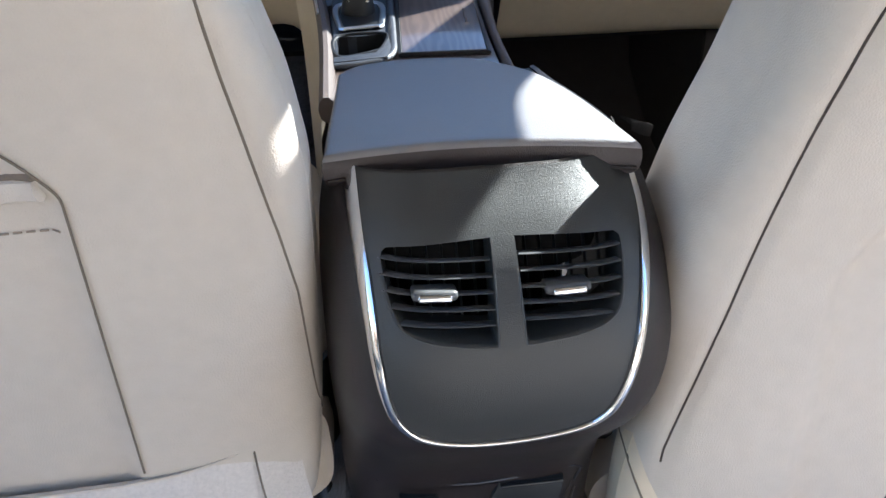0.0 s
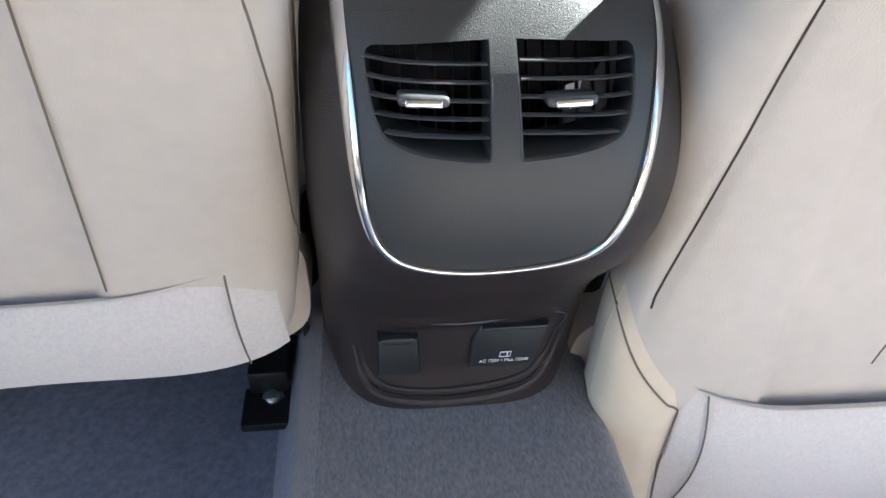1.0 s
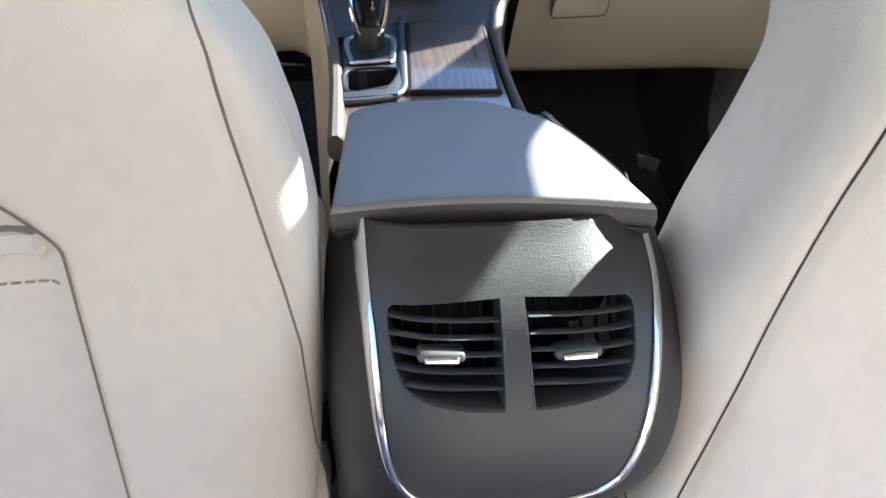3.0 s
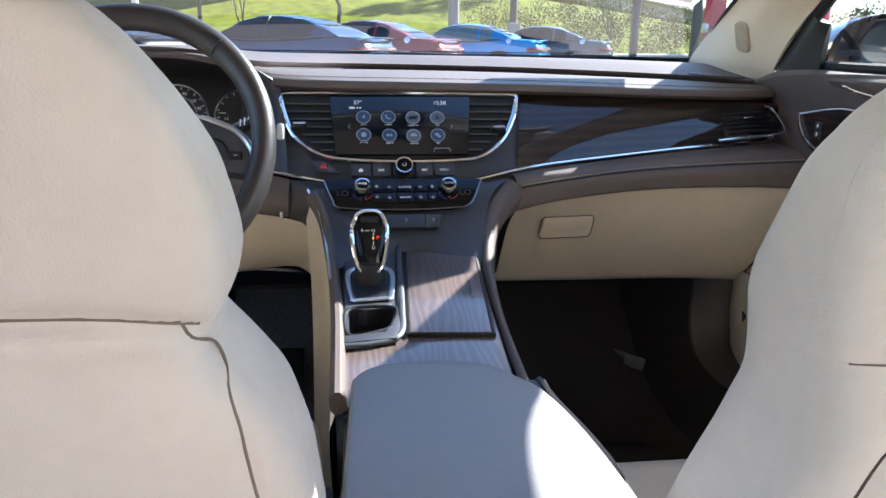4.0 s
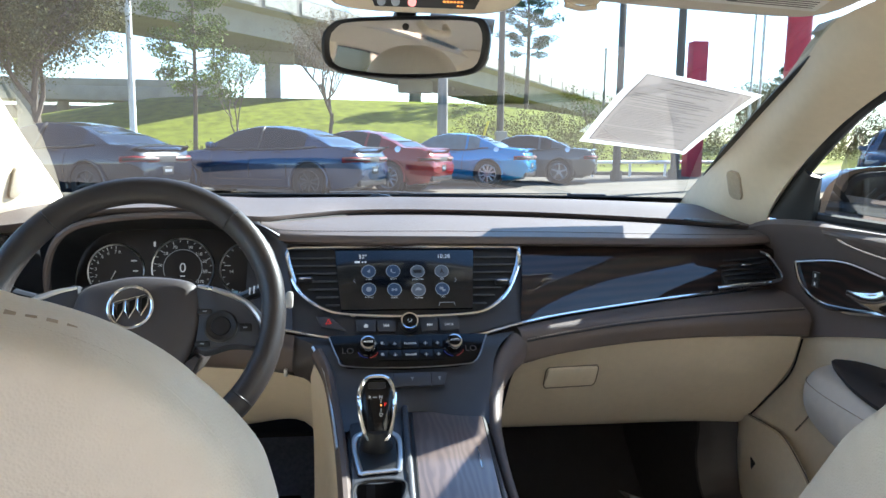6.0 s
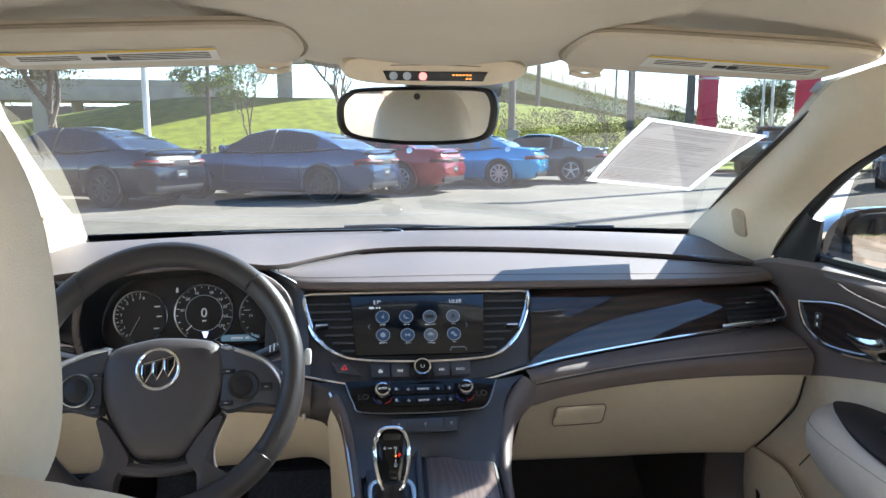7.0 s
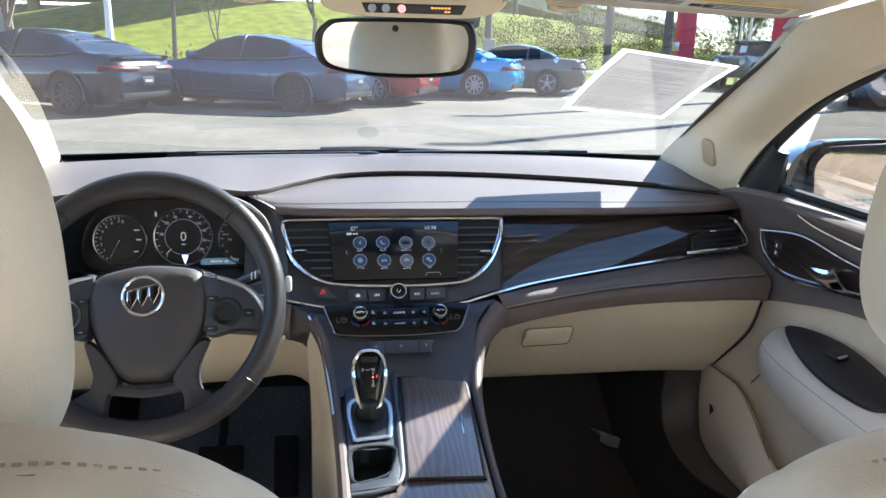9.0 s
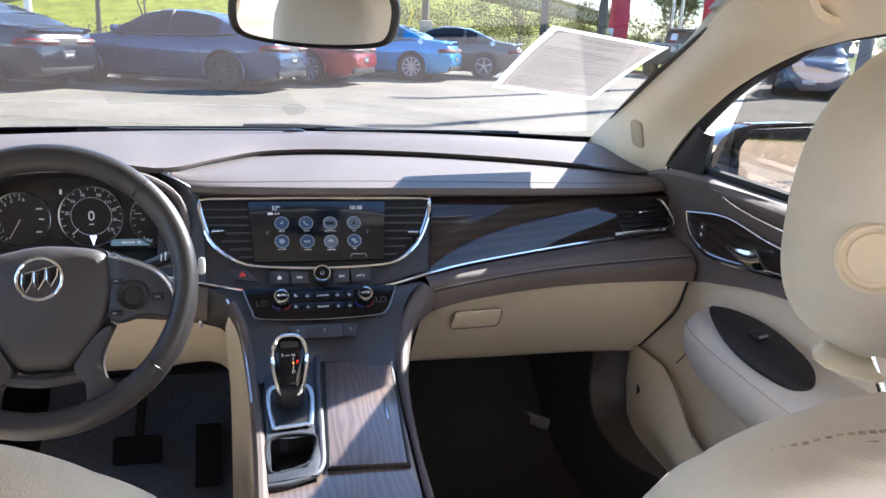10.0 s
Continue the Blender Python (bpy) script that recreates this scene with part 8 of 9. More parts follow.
# ---- trees ----
bark = mat("grey_brown_bark", (0.11, 0.085, 0.065), 0.95, vary=0.35, scale=3, bump=1.0, bump_scale=25)
def leaf_mat(name, c):
    m = mat(name, c, 0.85, vary=0.5, scale=1.4, detail=3, spec=0.12)
    return m
def leaves(bm, centre, radius, n, size, squash=0.8):
    for _ in range(n):
        while True:
            v = Vector((rnd.uniform(-1, 1), rnd.uniform(-1, 1), rnd.uniform(-1, 1)))
            if 0.05 < v.length < 1:
                break
        p = Vector(centre) + Vector((v.x * radius, v.y * radius, v.z * radius * squash))
        a = Vector((rnd.gauss(0, 1), rnd.gauss(0, 1), rnd.gauss(0, 1))).normalized()
        b2 = a.cross(Vector((rnd.gauss(0, 1), rnd.gauss(0, 1), rnd.gauss(0, 1)))).normalized()
        k = size * rnd.uniform(0.6, 1.4)
        q = [bm.verts.new(p + a * k), bm.verts.new(p + b2 * k * 0.5), bm.verts.new(p - a * k), bm.verts.new(p - b2 * k * 0.5)]
        bm.faces.new(q)
def limb(bm, a, d, ln, r, depth, tips, spread=0.75, lift=0.25, kids=3):
    c = a + d * ln
    mid = a.lerp(c, 0.5) + Vector((rnd.uniform(-1, 1), rnd.uniform(-1, 1), rnd.uniform(-0.5, 0.5))) * ln * 0.08
    tube([a, mid, c], r, 6 if depth > 1 else 4, 5 if depth > 1 else 3, bm=bm, taper=(1, 0.8, 0.62))
    if depth <= 1:
        tips.append(c)
    if depth == 0:
        return
    for k in range(kids if depth > 1 else kids + 1):
        e = (d + Vector((rnd.uniform(-1, 1), rnd.uniform(-1, 1), rnd.uniform(-0.4, 1) * 0.8)) * spread + Vector((0, 0, lift))).normalized()
        limb(bm, a.lerp(c, rnd.uniform(0.55, 1.0)), e, ln * rnd.uniform(0.6, 0.8), r * 0.58, depth - 1, tips, spread, lift, kids)
def tree(label, x, y, h, r, crown, leafm, n, size, spread=0.75, depth=3, kids=3, trunk=0.35, clump=0.9):
    z0 = land(x, y) - 0.1
    t = thing("tree", label, "tree", (x, y, z0), group="trees beyond the car park")
    bm, tips = bmesh.new(), []
    limb(bm, Vector((x, y, z0)), Vector((rnd.uniform(-0.06, 0.06), 0, 1)).normalized(), h * trunk, r, depth, tips, spread, 0.25, kids)
    part("trunk", bm, bark, t)
    bm = bmesh.new()
    for _ in range(n):
        c = tips[rnd.randrange(len(tips))]
        leaves(bm, c + Vector((rnd.gauss(0, 0.3), rnd.gauss(0, 0.3), rnd.gauss(0, 0.3))) * clump, crown, 1, size)
    part("crown", bm, leafm, t)
    return t
def pine(label, x, y, h, r, w, n, leafm, low=0.3):
    z0 = land(x, y) - 0.1
    t = thing("tree", label, "tree", (x, y, z0), group="trees beyond the car park")
    bm = tube([(x, y, z0), (x + 0.1, y, z0 + h * 0.5), (x, y, z0 + h)], r, 8, 10, taper=(1, 0.8, 0.25))
    lf = bmesh.new()
    m = 34
    for k in range(m):
        f = low + (1 - low) * k / m
        a = k * 2.399 + rnd.uniform(-0.4, 0.4)
        ln = w * (1 - ((f - low) / (1 - low)) ** 1.6) * rnd.uniform(0.55, 1.1) * (0.65 if f < low + 0.1 else 1) + 0.3
        p = Vector((x, y, z0 + h * f))
        e = p + Vector((math.cos(a) * ln, math.sin(a) * ln, ln * rnd.uniform(0.05, 0.35)))
        tube([p, e], r * 0.22, 4, 2, bm=bm, smooth=False)
        for j in range(3):
            leaves(lf, p.lerp(e, rnd.uniform(0.5, 1.05)), rnd.uniform(0.35, 0.7) * h / 9, n // 3, 0.06 * h / 9, 0.55)
    part("trunk", bm, bark, t)
    part("crown", lf, leafm, t)
olive = leaf_mat("olive_leaf", (0.105, 0.100, 0.036))
fresh = leaf_mat("fresh_leaf", (0.11, 0.15, 0.03))
needle = leaf_mat("pine_needle", (0.035, 0.065, 0.028))
brownl = leaf_mat("brown_twig_leaf", (0.15, 0.10, 0.055))
tree("evergreen oak with dense small olive leaves", -10.0, 24.5, 9.2, 0.17, 1.20, olive, 62000, 0.050, 0.95, 3, 4, 0.30)
tree("evergreen oak with dense small olive leaves", -15.5, 27, 8.0, 0.18, 1.25, olive, 36000, 0.07, 0.9, 3, 4, 0.30)
pine("slender pine with sparse light needles", -6.3, 31, 9.5, 0.10, 2.1, 420, fresh, 0.32)
tree("small fresh green leafing tree", -4.9, 34, 6.0, 0.07, 0.6, fresh, 3500, 0.04, 0.7, 3, 3, 0.35)
tree("bare spreading winter tree with a few brown leaves", -0.6, 33, 10.2, 0.13, 0.7, brownl, 14000, 0.030, 1.0, 5, 3, 0.25)
pine("round-crowned dark pine on the far bank", 14.8, 60, 10.4, 0.20, 3.2, 480, needle, 0.42)
pine("round-crowned dark pine on the far bank", 44, 70, 9.0, 0.20, 3.0, 300, needle, 0.4)
tree("thin leafing roadside tree", 12.6, 36, 4.2, 0.06, 0.5, fresh, 700, 0.05, 0.8, 3, 3, 0.35)
tree("thin leafing roadside tree", 24, 40, 6.5, 0.10, 0.8, olive, 6000, 0.05, 0.8, 3, 4, 0.30)
tree("thin leafing roadside tree", 30, 52, 7.0, 0.10, 0.9, olive, 6000, 0.055, 0.8, 3, 4, 0.30)
# brown scrub along the foot of the bank
bm = bmesh.new()
for k in range(300):
    x = rnd.uniform(7, 40)
    y = rnd.uniform(38, 50) + max(0, x - 22) * 0.6
    leaves(bm, (x, y, land(x, y) + rnd.uniform(0.1, 2.3) * (1.0 if k % 3 else 1.5)), rnd.uniform(0.5, 1.1), 170, 0.055)
for k in range(70):
    x = rnd.uniform(-7, -1)
    y = rnd.uniform(29, 34)
    leaves(bm, (x, y, land(x, y) + rnd.uniform(0.1, 0.9)), rnd.uniform(0.3, 0.6), 14, 0.06)
tagged(part("scrub", bm, leaf_mat("tan_scrub", (0.135, 0.115, 0.048))), "tan and green scrub along the bank", "bushes", kind="stuff")
bm = bmesh.new()
for k in range(620):
    x = rnd.uniform(-90, 150)
    y = rnd.uniform(120, 150) if x < 60 else rnd.uniform(75, 130)
    leaves(bm, (x, y, 1 + rnd.uniform(0, 5.0)), rnd.uniform(1.5, 3.0), 90, 0.20)
tagged(part("far_woods", bm, leaf_mat("far_leaf", (0.07, 0.09, 0.035))), "distant green and brown woods", "woods", kind="stuff")


# ---- parked cars ----
TYRE = mat("tyre_rubber", (0.014, 0.014, 0.015), 0.85, vary=0.2)
TINT = mat("tinted_car_glass", (0.006, 0.007, 0.009), 0.07, vary=0.1, rough_vary=0.02, spec=0.45)
CLEARISH = mat("pale_car_glass", (0.10, 0.14, 0.15), 0.06, vary=0.2, rough_vary=0.02, spec=0.7)
TAIL = mat("red_lamp_lens", (0.16, 0.005, 0.007), 0.4, spec=0.25)
LENS = mat("clear_lamp_lens", (0.55, 0.56, 0.58), 0.12, metal=0.4)
ALLOY = mat("grey_alloy", (0.42, 0.43, 0.44), 0.3, metal=1.0)
DARKALLOY = mat("black_alloy", (0.02, 0.02, 0.022), 0.3, metal=0.3)
def paint(name, c):
    return mat(name, c, 0.24, coat=0.6, vary=0.06, scale=1.5, metal=0.35)
def lerp_tab(s, tab):
    for (a, va), (c, vc) in zip(tab, tab[1:]):
        if s <= c:
            k = (s - a) / (c - a)
            return va + (vc - va) * (k * k * (3 - 2 * k) * 0.5 + k * 0.5)
    return tab[-1][1]
def road_wheel(parent, x, y, r, w, rim, spokes, sgn):
    o = plane_at((x, y, r), (1, 0, 0), (0, 0, 1)) if sgn < 0 else plane_at((x, y, r), (-1, 0, 0), (0, 0, 1))
    wh = part("wheel", placed(ring([(r * 0.68, -w), (r * 0.92, -w), (r, -w * 0.7), (r, -0.02), (r * 0.93, 0.012), (r * 0.70, 0.008)], 40), o), TYRE, parent)
    part("rim", placed(ring([(r * 0.62, -0.06), (r * 0.70, 0.006), (r * 0.665, 0.010), (r * 0.60, -0.02)], 40), o), rim, wh)
    part("rim_back", placed(lathe([(r * 0.66, -0.09), (0.02, -0.09)], 28), o), DARKALLOY, wh)
    for k in range(spokes):
        a = 2 * math.pi * k / spokes + 0.3
        d = Vector((math.cos(a), math.sin(a), 0))
        part("spoke", placed(tube([d * 0.04 + Vector((0, 0, -0.022)), d * r * 0.65 + Vector((0, 0, -0.012))], r * 0.075, 6, 3, flat=0.4, smooth=False), o), rim, wh)
    part("hub_cap", placed(lathe([(r * 0.16, -0.03), (r * 0.15, -0.008), (0.004, -0.004)], 16), o), rim, wh)
def car(label, m, L, W, H, body, deck, roof, s0, s1, roofspan, pillars, glass, rim, spokes=5, wheels=(0.21, 0.81), wr=0.36, tail="bar", nose="lamp", wid=None, extra=None):
    c = thing("parked_car", label, "car", (0, 0, 0), group="parked cars")
    widt = wid or [(0, 0.74), (0.03, 0.88), (0.10, 0.965), (0.2, 1.0), (0.5, 0.985), (0.8, 1.0), (0.92, 0.94), (0.98, 0.82), (1, 0.70)]
    zb = [(0, 0.42), (0.03, 0.26), (0.1, 0.19), (0.9, 0.18), (0.98, 0.22), (1, 0.36)]
    def hw(s):
        return W / 2 * lerp_tab(s, widt)
    def side_pts(s):
        h, b0, d = hw(s), lerp_tab(s, zb), lerp_tab(s, deck)
        return [(0, b0), (h * 0.86, b0), (h * 0.96, b0 + 0.09), (h * 0.968, b0 + (d - b0) * 0.40), (h, b0 + (d - b0) * 0.60), (h * 0.990, b0 + (d - b0) * 0.68), (h * 0.925, d - 0.055), (h * 0.885, d - 0.006), (h * 0.5, d + 0.012), (0, d + 0.018)]
    rows = []
    ss = [0, 0.012, 0.03, 0.06] + [0.1 + 0.8 * i / 24 for i in range(25)] + [0.94, 0.97, 0.988, 1.0]
    for s in ss:
        pts = side_pts(s)
        x = (s - 0.5) * L
        rows.append([(x, y, z) for y, z in pts] + [(x, -y, z) for y, z in pts[-2:0:-1]])
    bod = part("body", grid(rows, None, True, True), body, c, sharp=50)
    cyl = []
    for s in wheels:
        for sg in (1, -1):
            b2 = lathe([(0.002, -0.16), (wr + 0.055, -0.16), (wr + 0.055, 0.16), (0.002, 0.16)], 40)
            cyl.append(placed(b2, plane_at(((s - 0.5) * L, sg * (W / 2 - 0.10), wr), (1, 0, 0), (0, 0, 1))))
    cut(bod, *cyl)
    for p in bod.data.polygons:
        p.use_smooth = True
    for s in wheels:
        for sg in (1, -1):
            part("arch_liner", placed(lathe([(wr + 0.05, -0.10), (wr + 0.05, 0.10)], 24), plane_at(((s - 0.5) * L, sg * (W / 2 - 0.20), wr), (1, 0, 0), (0, 0, 1))), BLACK, c)
            part("arch_lip", tube([((s - 0.5) * L + (wr + 0.062) * math.cos(radians(a)), sg * (W / 2 - 0.012), wr + (wr + 0.062) * math.sin(radians(a))) for a in range(-12, 193, 12)], 0.022, 6, 40, up=(0, 1, 0)), body, c)
            road_wheel(c, (s - 0.5) * L, sg * (W / 2 - 0.035), wr, 0.22, rim, spokes, sg)
    # cabin: glass and painted roof cut from one skin
    n = 40
    def gh(s):
        d = lerp_tab(s, deck) - 0.012
        z = max(d + 0.004, lerp_tab(s, roof))
        wb = hw(s) * 0.90
        t = min(1.0, (z - d) / (H - d) if H > d else 0)
        wt = wb - (wb - W / 2 * 0.60) * t
        q = [(wb, d), (wb + (wt - wb) * 0.45, d + (z - d) * 0.42), (wb + (wt - wb) * 0.86, d + (z - d) * 0.82), (wt * 0.93, z - (z - d) * 0.06), (wt * 0.72, z), (0, z + 0.012 * t)]
        return q + [(-y, zz) for y, zz in q[-2::-1]]
    skin = []
    for i in range(n + 1):
        s = s0 + (s1 - s0) * i / n
        skin.append([((s - 0.5) * L, y, z) for y, z in gh(s)])
    mets = {"glass": [], "paint": []}
    for i in range(n):
        sm_ = s0 + (s1 - s0) * (i + 0.5) / n
        for j in range(10):
            top = j in (3, 4, 5, 6)
            if top:
                k = "paint" if roofspan[0] <= sm_ <= roofspan[1] or (j in (3, 6)) else "glass"
            elif j in (2, 7):
                k = "paint" if any(a <= sm_ <= b2 for a, b2 in pillars) or sm_ > s1 else "glass"
            else:
                k = "paint" if any(a <= sm_ <= b2 for a, b2 in pillars) else "glass"
            mets[k].append((i, j))
    for k, mm in (("glass", glass), ("paint", body)):
        bm = bmesh.new()
        vs = {}
        for i, j in mets[k]:
            q = []
            for a, b2 in ((i, j), (i, j + 1), (i + 1, j + 1), (i + 1, j)):
                if (a, b2) not in vs:
                    vs[a, b2] = bm.verts.new(skin[a][b2])
                q.append(vs[a, b2])
            bm.faces.new(q)
        part("window_glass" if k == "glass" else "roof", bm, mm, c)
    def on_side(s, f, sg, out=0.004):
        pts = side_pts(s)
        f2 = f * 5
        j = min(int(f2), 4)
        y = pts[2 + j][0] + (pts[3 + j][0] - pts[2 + j][0]) * (f2 - j)
        z = pts[2 + j][1] + (pts[3 + j][1] - pts[2 + j][1]) * (f2 - j)
        return Vector(((s - 0.5) * L, sg * (y + out), z))
    for sg in (1, -1):
        for s in ((0.345, 0.635) if extra == "coupe" else (0.30, 0.47, 0.65)):
            part("door_gap", tube([on_side(s + 0.012 * (1 - f), f, sg, 0.0) for f in (0.12, 0.4, 0.7, 0.95)], 0.006, 5, 10), BLACK, c)
        part("sill_gap", tube([on_side(s, 0.10, sg, 0.0) for s in (0.33, 0.5, 0.66)], 0.006, 5, 10), BLACK, c)
        for s in ((0.38,) if extra == "coupe" else (0.335, 0.50)):
            part("door_handle", tube([on_side(s, 0.80, sg, 0.018), on_side(s + 0.035, 0.80, sg, 0.018)], 0.014, 6, 4), body, c)
        mr = part("door_mirror", placed(rbox(0.12, 0.20, 0.13, 0.04), Matrix.Translation(on_side(s1 - 0.045, 0.99, sg, 0.10) + Vector((0, 0, 0.08)))), body, c)
    # dark belt line and window surround
    for sg in (1, -1):
        q = [((t - 0.5) * L, sg * (hw(t) * 0.90 + 0.004), lerp_tab(t, deck) + 0.002) for t in (s0 + 0.08 + (s1 - s0 - 0.10) * k / 12 for k in range(13))]
        part("belt_line", tube(q, 0.014, 6, 24, up=(0, 1, 0)), BLACK, c)
        if extra != "coupe":
            t = 0.445
            g = gh(t)
            g = g if sg > 0 else g[::-1]
            part("door_post", tube([((t - 0.5) * L, y * 1.004, z) for y, z in g[:4]], 0.030, 6, 10), BLACK, c)
    # rear end
    d0 = lerp_tab(0.02, deck)
    xr = -L / 2
    if tail == "bar":
        for sg in (1, -1):
            tl = part("tail_lamp", tube([(xr + 0.05, sg * W * 0.13, d0 - 0.17), (xr + 0.045, sg * W * 0.30, d0 - 0.165), (xr + 0.13, sg * W * 0.405, d0 - 0.16), (xr + 0.34, sg * W * 0.462, d0 - 0.17)], 0.062, 8, 20, flat=0.9), TAIL, c, "red tail lamp")
            part("lamp_core", tube([(xr + 0.020, sg * W * 0.14, d0 - 0.17), (xr + 0.015, sg * W * 0.30, d0 - 0.165), (xr + 0.095, sg * W * 0.412, d0 - 0.16), (xr + 0.27, sg * W * 0.466, d0 - 0.17)], 0.040, 8, 20, flat=0.7), RUBBER, tl)
        part("tail_panel", rbox(0.05, W * 0.60, 0.15, 0.02, (xr + 0.032, 0, d0 - 0.18)), RUBBER, c)
        part("number_plate", rbox(0.015, 0.31, 0.15, 0.004, (xr + 0.005, 0, d0 - 0.38)), BLACK, c)
        part("plate_bar", rbox(0.004, 0.20, 0.05, 0, (xr - 0.005, 0, d0 - 0.38)), GREY_LIT, c)
        part("bumper_lower", rbox(0.10, W * 0.72, 0.16, 0.04, (xr + 0.07, 0, 0.36)), BLACK, c)
        for sg in (1, -1):
            part("exhaust", placed(ring([(0.05, 0), (0.06, 0), (0.06, 0.06), (0.05, 0.06)], 16), plane_at((xr + 0.02, sg * W * 0.31, 0.34), (0, 1, 0), (0, 0, 1)) ), CHROME, c)
            part("bumper_gap", tube([on_side(0.005, 0.35, sg, 0), on_side(0.07, 0.55, sg, 0), on_side(0.10, 0.62, sg, 0)], 0.006, 5, 8), BLACK, c)
        part("spoiler", tube([(xr + 0.20, -W * 0.40, d0 + 0.00), (xr + 0.10, -W * 0.34, d0 + 0.055), (xr + 0.07, 0, d0 + 0.075), (xr + 0.10, W * 0.34, d0 + 0.055), (xr + 0.20, W * 0.40, d0 + 0.0)], 0.055, 8, 24, flat=0.3), BLACK if extra != "coupe" else body, c)
    xf = L / 2
    df = lerp_tab(0.97, deck)
    part("grille", rbox(0.05, W * 0.52, 0.16, 0.03, (xf - 0.03, 0, df - 0.16)), BLACK, c)
    for sg in (1, -1):
        part("headlamp", rbox(0.14, 0.34, 0.12, 0.04, (xf - 0.12, sg * W * 0.36, df - 0.10)), LENS, c)
    part("front_plate", rbox(0.02, 0.34, 0.11, 0.005, (xf + 0.0, 0, 0.42)), WHITE_PRINT, c)
    if extra == "coupe":
        for sg in (1, -1):
            part("fuel_cap", placed(lathe([(0.075, 0), (0.075, 0.012), (0.055, 0.016), (0.005, 0.014)], 20), Matrix.Translation(on_side(0.165, 0.86, sg, -0.006)) @ pose(0, 0, 0, -70 * sg, 0, 0)), CHROME, c)
    part("underside", rbox(L * 0.86, W * 0.80, 0.12, 0.03, (0, 0, 0.24)), BLACK, c)
    c.matrix_basis = m
    return c
SEDAN_DECK = [(0, 0.72), (0.02, 0.98), (0.05, 1.06), (0.14, 1.08), (0.30, 1.02), (0.50, 0.99), (0.66, 1.00), (0.80, 0.93), (0.93, 0.84), (0.985, 0.72), (1, 0.60)]
SEDAN_ROOF = [(0.10, 1.05), (0.20, 1.27), (0.30, 1.42), (0.40, 1.475), (0.48, 1.475), (0.56, 1.40), (0.64, 1.19), (0.70, 0.98)]
COUPE_DECK = [(0, 0.70), (0.02, 0.96), (0.05, 1.04), (0.16, 1.06), (0.24, 1.05), (0.34, 0.99), (0.62, 0.99), (0.80, 0.96), (0.93, 0.90), (0.985, 0.78), (1, 0.62)]
COUPE_ROOF = [(0.13, 1.04), (0.22, 1.24), (0.31, 1.40), (0.40, 1.45), (0.47, 1.44), (0.54, 1.36), (0.62, 1.12), (0.66, 0.98)]
def park(x, y, head, L, wheel_s, W):
    """A pose that puts the near rear wheel at x, y; head: degrees from -x towards +y."""
    a = radians(180 - head)
    f = Vector((math.cos(a), math.sin(a), 0))
    left = Vector((-f.y, f.x, 0))
    p = Vector((x, y, GZ + 0.012)) - left * (W / 2 - 0.05) + f * ((0.5 - wheel_s) * L)
    return pose(p.x, p.y, p.z, 0, 0, math.degrees(a))
PIL4 = [(0.0, 0.235), (0.645, 0.70)]
PIL2 = [(0.0, 0.265), (0.325, 0.34), (0.60, 0.66)]
car("dark grey parked saloon with a black spoiler", park(-4.72, 12.9, 25, 5.04, 0.21, 1.90), 5.04, 1.90, 1.475, paint("dark_grey_paint", (0.008, 0.013, 0.024)), SEDAN_DECK, SEDAN_ROOF, 0.10, 0.70, (0.27, 0.545), PIL4, TINT, DARKALLOY, 10)
car("metallic blue parked saloon with tinted windows", park(-0.83, 13.85, 25, 5.04, 0.21, 1.90), 5.04, 1.90, 1.475, paint("steel_blue_paint", (0.010, 0.038, 0.095)), SEDAN_DECK, SEDAN_ROOF, 0.10, 0.70, (0.27, 0.545), PIL4, TINT, DARKALLOY, 10)
car("dark red parked two-door coupe", park(0.87, 16.0, 27, 5.02, 0.21, 1.92), 5.02, 1.92, 1.45, paint("dark_red_paint", (0.24, 0.012, 0.014)), COUPE_DECK, COUPE_ROOF, 0.13, 0.66, (0.29, 0.53), PIL2, TINT, ALLOY, 10, extra="coupe")
car("bright blue parked two-door coupe", park(3.7, 18.6, 25, 5.02, 0.21, 1.92), 5.02, 1.92, 1.45, paint("bright_blue_paint", (0.010, 0.25, 0.53)), COUPE_DECK, COUPE_ROOF, 0.13, 0.66, (0.29, 0.53), PIL2, CLEARISH, ALLOY, 10, extra="coupe")
car("dark grey-brown parked two-door coupe", park(6.22, 20.4, 22, 5.02, 0.21, 1.92), 5.02, 1.92, 1.45, paint("graphite_paint", (0.10, 0.098, 0.095)), COUPE_DECK, COUPE_ROOF, 0.13, 0.66, (0.29, 0.53), PIL2, TINT, ALLOY, 5, extra="coupe")
SUV_DECK = [(0, 0.62), (0.015, 1.0), (0.04, 1.10), (0.3, 1.08), (0.6, 1.07), (0.72, 1.10), (0.85, 1.06), (0.95, 0.98), (0.99, 0.82), (1, 0.64)]
SUV_ROOF = [(0.0, 1.08), (0.03, 1.50), (0.07, 1.68), (0.2, 1.74), (0.45, 1.75), (0.56, 1.66), (0.66, 1.30), (0.73, 1.08)]
PILS = [(0.0, 0.06), (0.26, 0.285), (0.47, 0.49), (0.64, 0.74)]
car("blue-grey parked sport utility car facing the lane", pose(15.6, 18.2, GZ + 0.012, 0, 0, -128), 4.7, 1.9, 1.75, paint("blue_grey_paint", (0.07, 0.12, 0.20)), SUV_DECK, SUV_ROOF, 0.01, 0.73, (0.06, 0.54), PILS, TINT, ALLOY, 5, wr=0.36, tail="none")
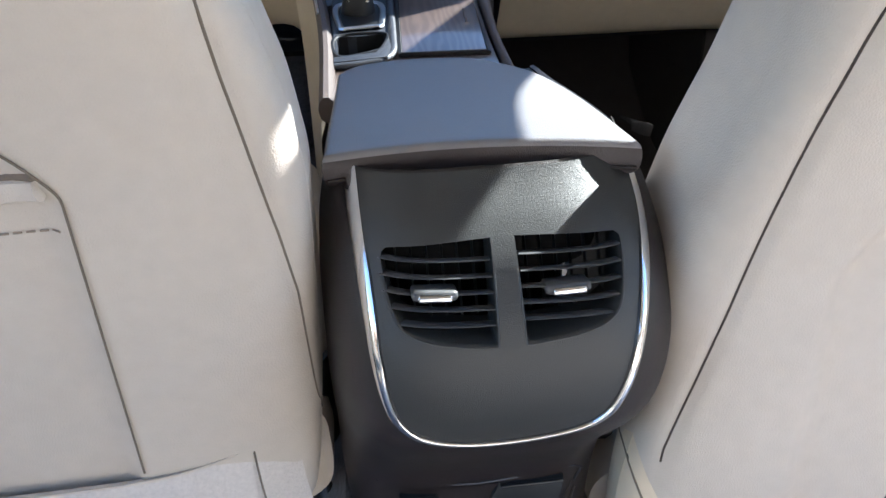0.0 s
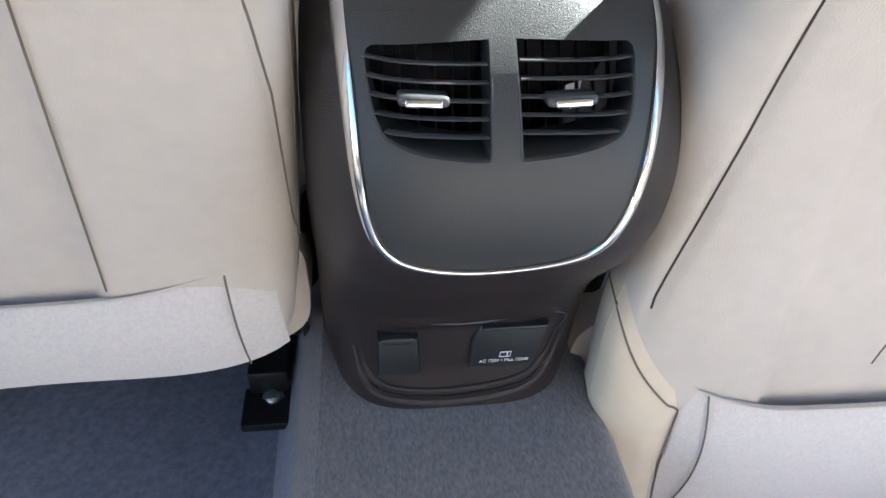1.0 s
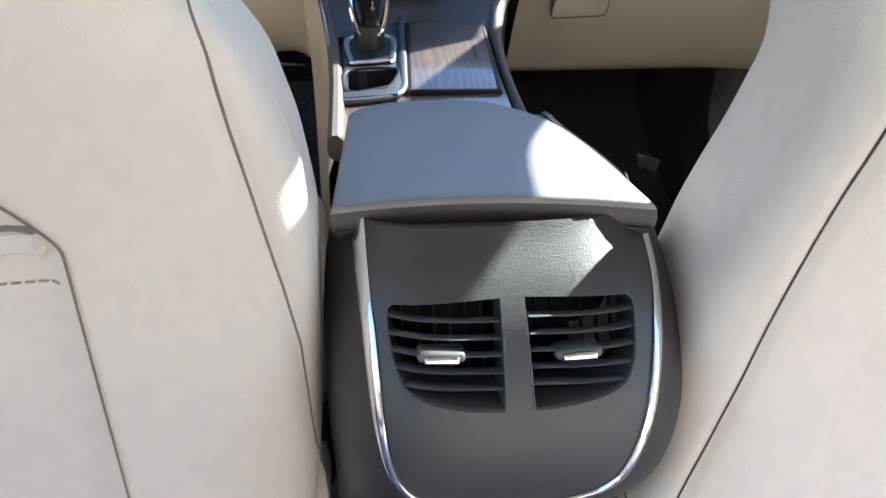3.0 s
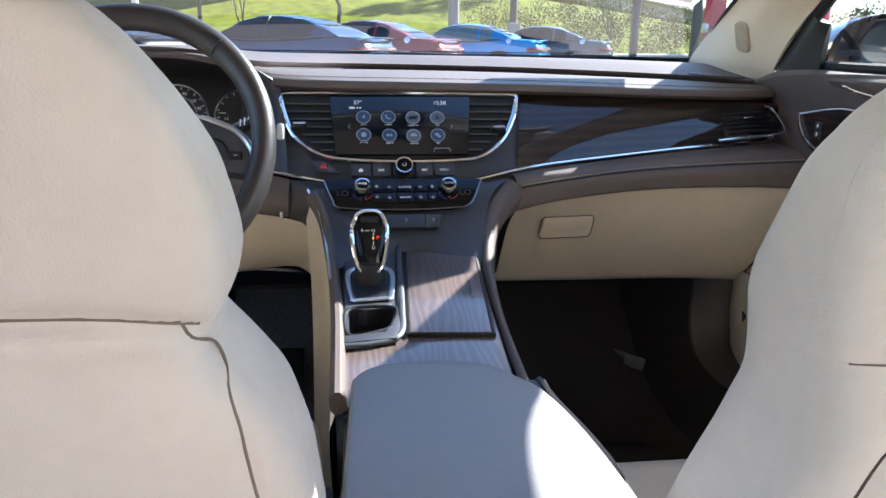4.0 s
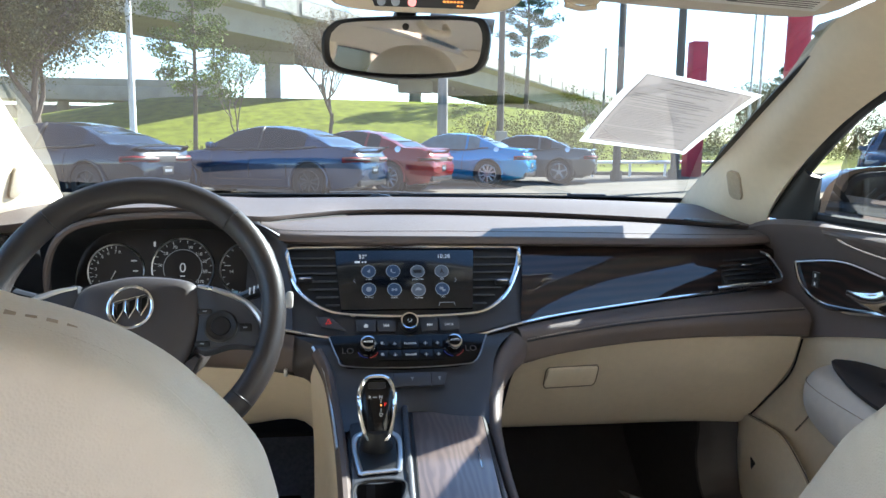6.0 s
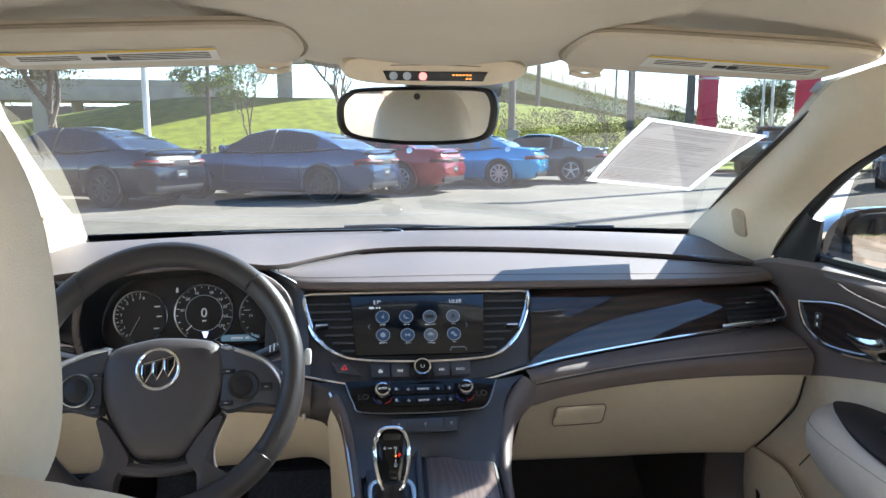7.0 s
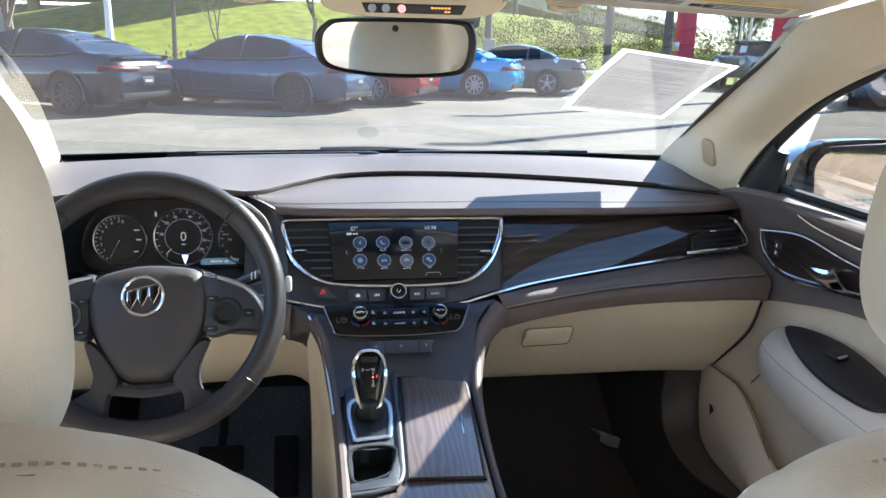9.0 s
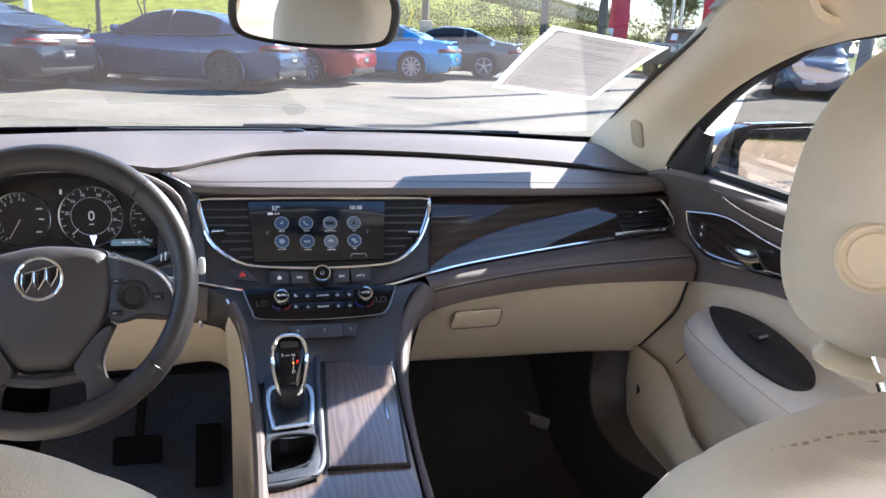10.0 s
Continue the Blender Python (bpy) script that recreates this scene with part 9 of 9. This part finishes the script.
car("silver parked sport utility car", pose(21.0, 25.5, GZ + 0.012, 0, 0, -130), 4.7, 1.9, 1.75, paint("silver_paint", (0.42, 0.43, 0.44)), SUV_DECK, SUV_ROOF, 0.01, 0.73, (0.06, 0.54), PILS, TINT, ALLOY, 5, wr=0.36, tail="none")
car("grey parked sport utility car", pose(24.5, 24.0, GZ + 0.012, 0, 0, -130), 4.7, 1.9, 1.75, paint("mid_grey_paint", (0.12, 0.13, 0.14)), SUV_DECK, SUV_ROOF, 0.01, 0.73, (0.06, 0.54), PILS, TINT, ALLOY, 5, wr=0.36, tail="none")


def off_roader(label, m, body):
    c = thing("off_road_car", label, "car", (0, 0, 0), group="parked cars")
    part("hull", rbox(3.9, 1.55, 0.55, 0.06, (-0.05, 0, 0.88)), body, c)
    part("bonnet", rbox(1.35, 1.36, 0.22, 0.06, (1.20, 0, 1.14)), body, c)
    gr_ = part("grille", rbox(0.08, 1.20, 0.46, 0.05, (1.90, 0, 0.98)), body, c)
    for k in range(7):
        part("grille_slot", rbox(0.03, 0.07, 0.30, 0.02, (1.935, -0.36 + 0.12 * k, 1.00)), BLACK, gr_)
    for sg in (1, -1):
        part("headlamp", placed(lathe([(0.105, 0), (0.105, 0.03), (0.085, 0.045), (0.01, 0.04)], 24), plane_at((1.92, sg * 0.50, 1.05), (0, 1, 0), (0, 0, 1))), LENS, c)
        for x in (1.22, -1.30):
            part("wing", tube([(x - 0.52, sg * 0.80, 0.72), (x - 0.40, sg * 0.82, 0.98), (x, sg * 0.83, 1.04), (x + 0.40, sg * 0.82, 0.98), (x + 0.50, sg * 0.80, 0.76)], 0.13, 8, 20, flat=0.4), BLACK, c)
            road_wheel(c, x, sg * 0.86, 0.40, 0.26, ALLOY, 5, sg)
        part("side_window", rbox(0.85, 0.02, 0.40, 0.01, (-0.05, sg * 0.722, 1.47)), TINT, c)
        part("side_window", rbox(0.85, 0.02, 0.36, 0.01, (-1.05, sg * 0.722, 1.47)), TINT, c)
        part("door_mirror", rbox(0.12, 0.22, 0.18, 0.04, (0.55, sg * 0.95, 1.32)), BLACK, c)
        part("door_gap", rbox(0.012, 0.01, 0.70, 0, (-0.52, sg * 0.776, 1.0)), BLACK, c)
    part("cab", rbox(2.15, 1.44, 0.62, 0.08, (-0.75, 0, 1.44)), body, c)
    part("roof", rbox(2.25, 1.46, 0.10, 0.04, (-0.70, 0, 1.77)), body, c)
    part("screen", placed(rbox(0.02, 1.30, 0.52, 0.01), pose(0.40, 0, 1.47, 0, -18)), TINT, c)
    part("screen_frame", placed(rbox(0.05, 1.42, 0.60, 0.02), pose(0.372, 0, 1.47, 0, -18)), body, c)
    part("screen_sticker", placed(rbox(0.004, 0.26, 0.26, 0), pose(0.418, -0.32, 1.50, 0, -18)), mat("blue_white_sticker", (0.45, 0.62, 0.72), 0.6), c)
    part("bumper", rbox(0.22, 1.66, 0.22, 0.05, (2.02, 0, 0.60)), BLACK, c)
    part("spare_wheel", placed(ring([(0.2, -0.1), (0.38, -0.1), (0.38, 0.1), (0.2, 0.1)], 28), plane_at((-2.12, 0, 1.05), (0, 1, 0), (0, 0, 1))), TYRE, c)
    c.matrix_basis = m
    return c
off_roader("dark green boxy off-road car with round lamps", pose(15.9, 25.7, GZ + 0.012, 0, 0, -148), paint("dark_green_paint", (0.045, 0.065, 0.065)))


# ---- showroom behind the car ----
brick_m = mat("tan_brick", (0.34, 0.24, 0.17), 0.9, vary=0.3, scale=5, bump=0.6, bump_scale=30)
show = thing("showroom", "tan brick showroom with dark windows and a pale parapet", "building", (0, -14, GZ))
bm = bmesh.new()
for k in range(10):
    join(bm, rbox(1.1, 0.4, 3.4, 0.02, (-22.5 + 5 * k, -14, 1.5)))
join(bm, rbox(46.1, 0.4, 1.6, 0.02, (0, -14, 4.0)))
join(bm, rbox(46.1, 0.4, 0.8, 0.02, (0, -14, 0.18)))
join(bm, rbox(46.1, 8, 0.3, 0.02, (0, -18.2, 4.9)))
part("wall", bm, brick_m, show)
part("parapet", rbox(46.6, 0.6, 0.5, 0.05, (0, -14, 5.0)), WHITE_PRINT, show)
for k in range(9):
    x = -20 + 5 * k
    win = part("window", rbox(3.9, 0.04, 2.6, 0.0, (x, -14.1, 1.9)), TINT, show)
    part("frame", rbox(0.08, 0.10, 2.6, 0.01, (x, -14.02, 1.9)), BLACK, win)
    part("frame", rbox(3.9, 0.10, 0.08, 0.01, (x, -14.02, 2.6)), BLACK, win)
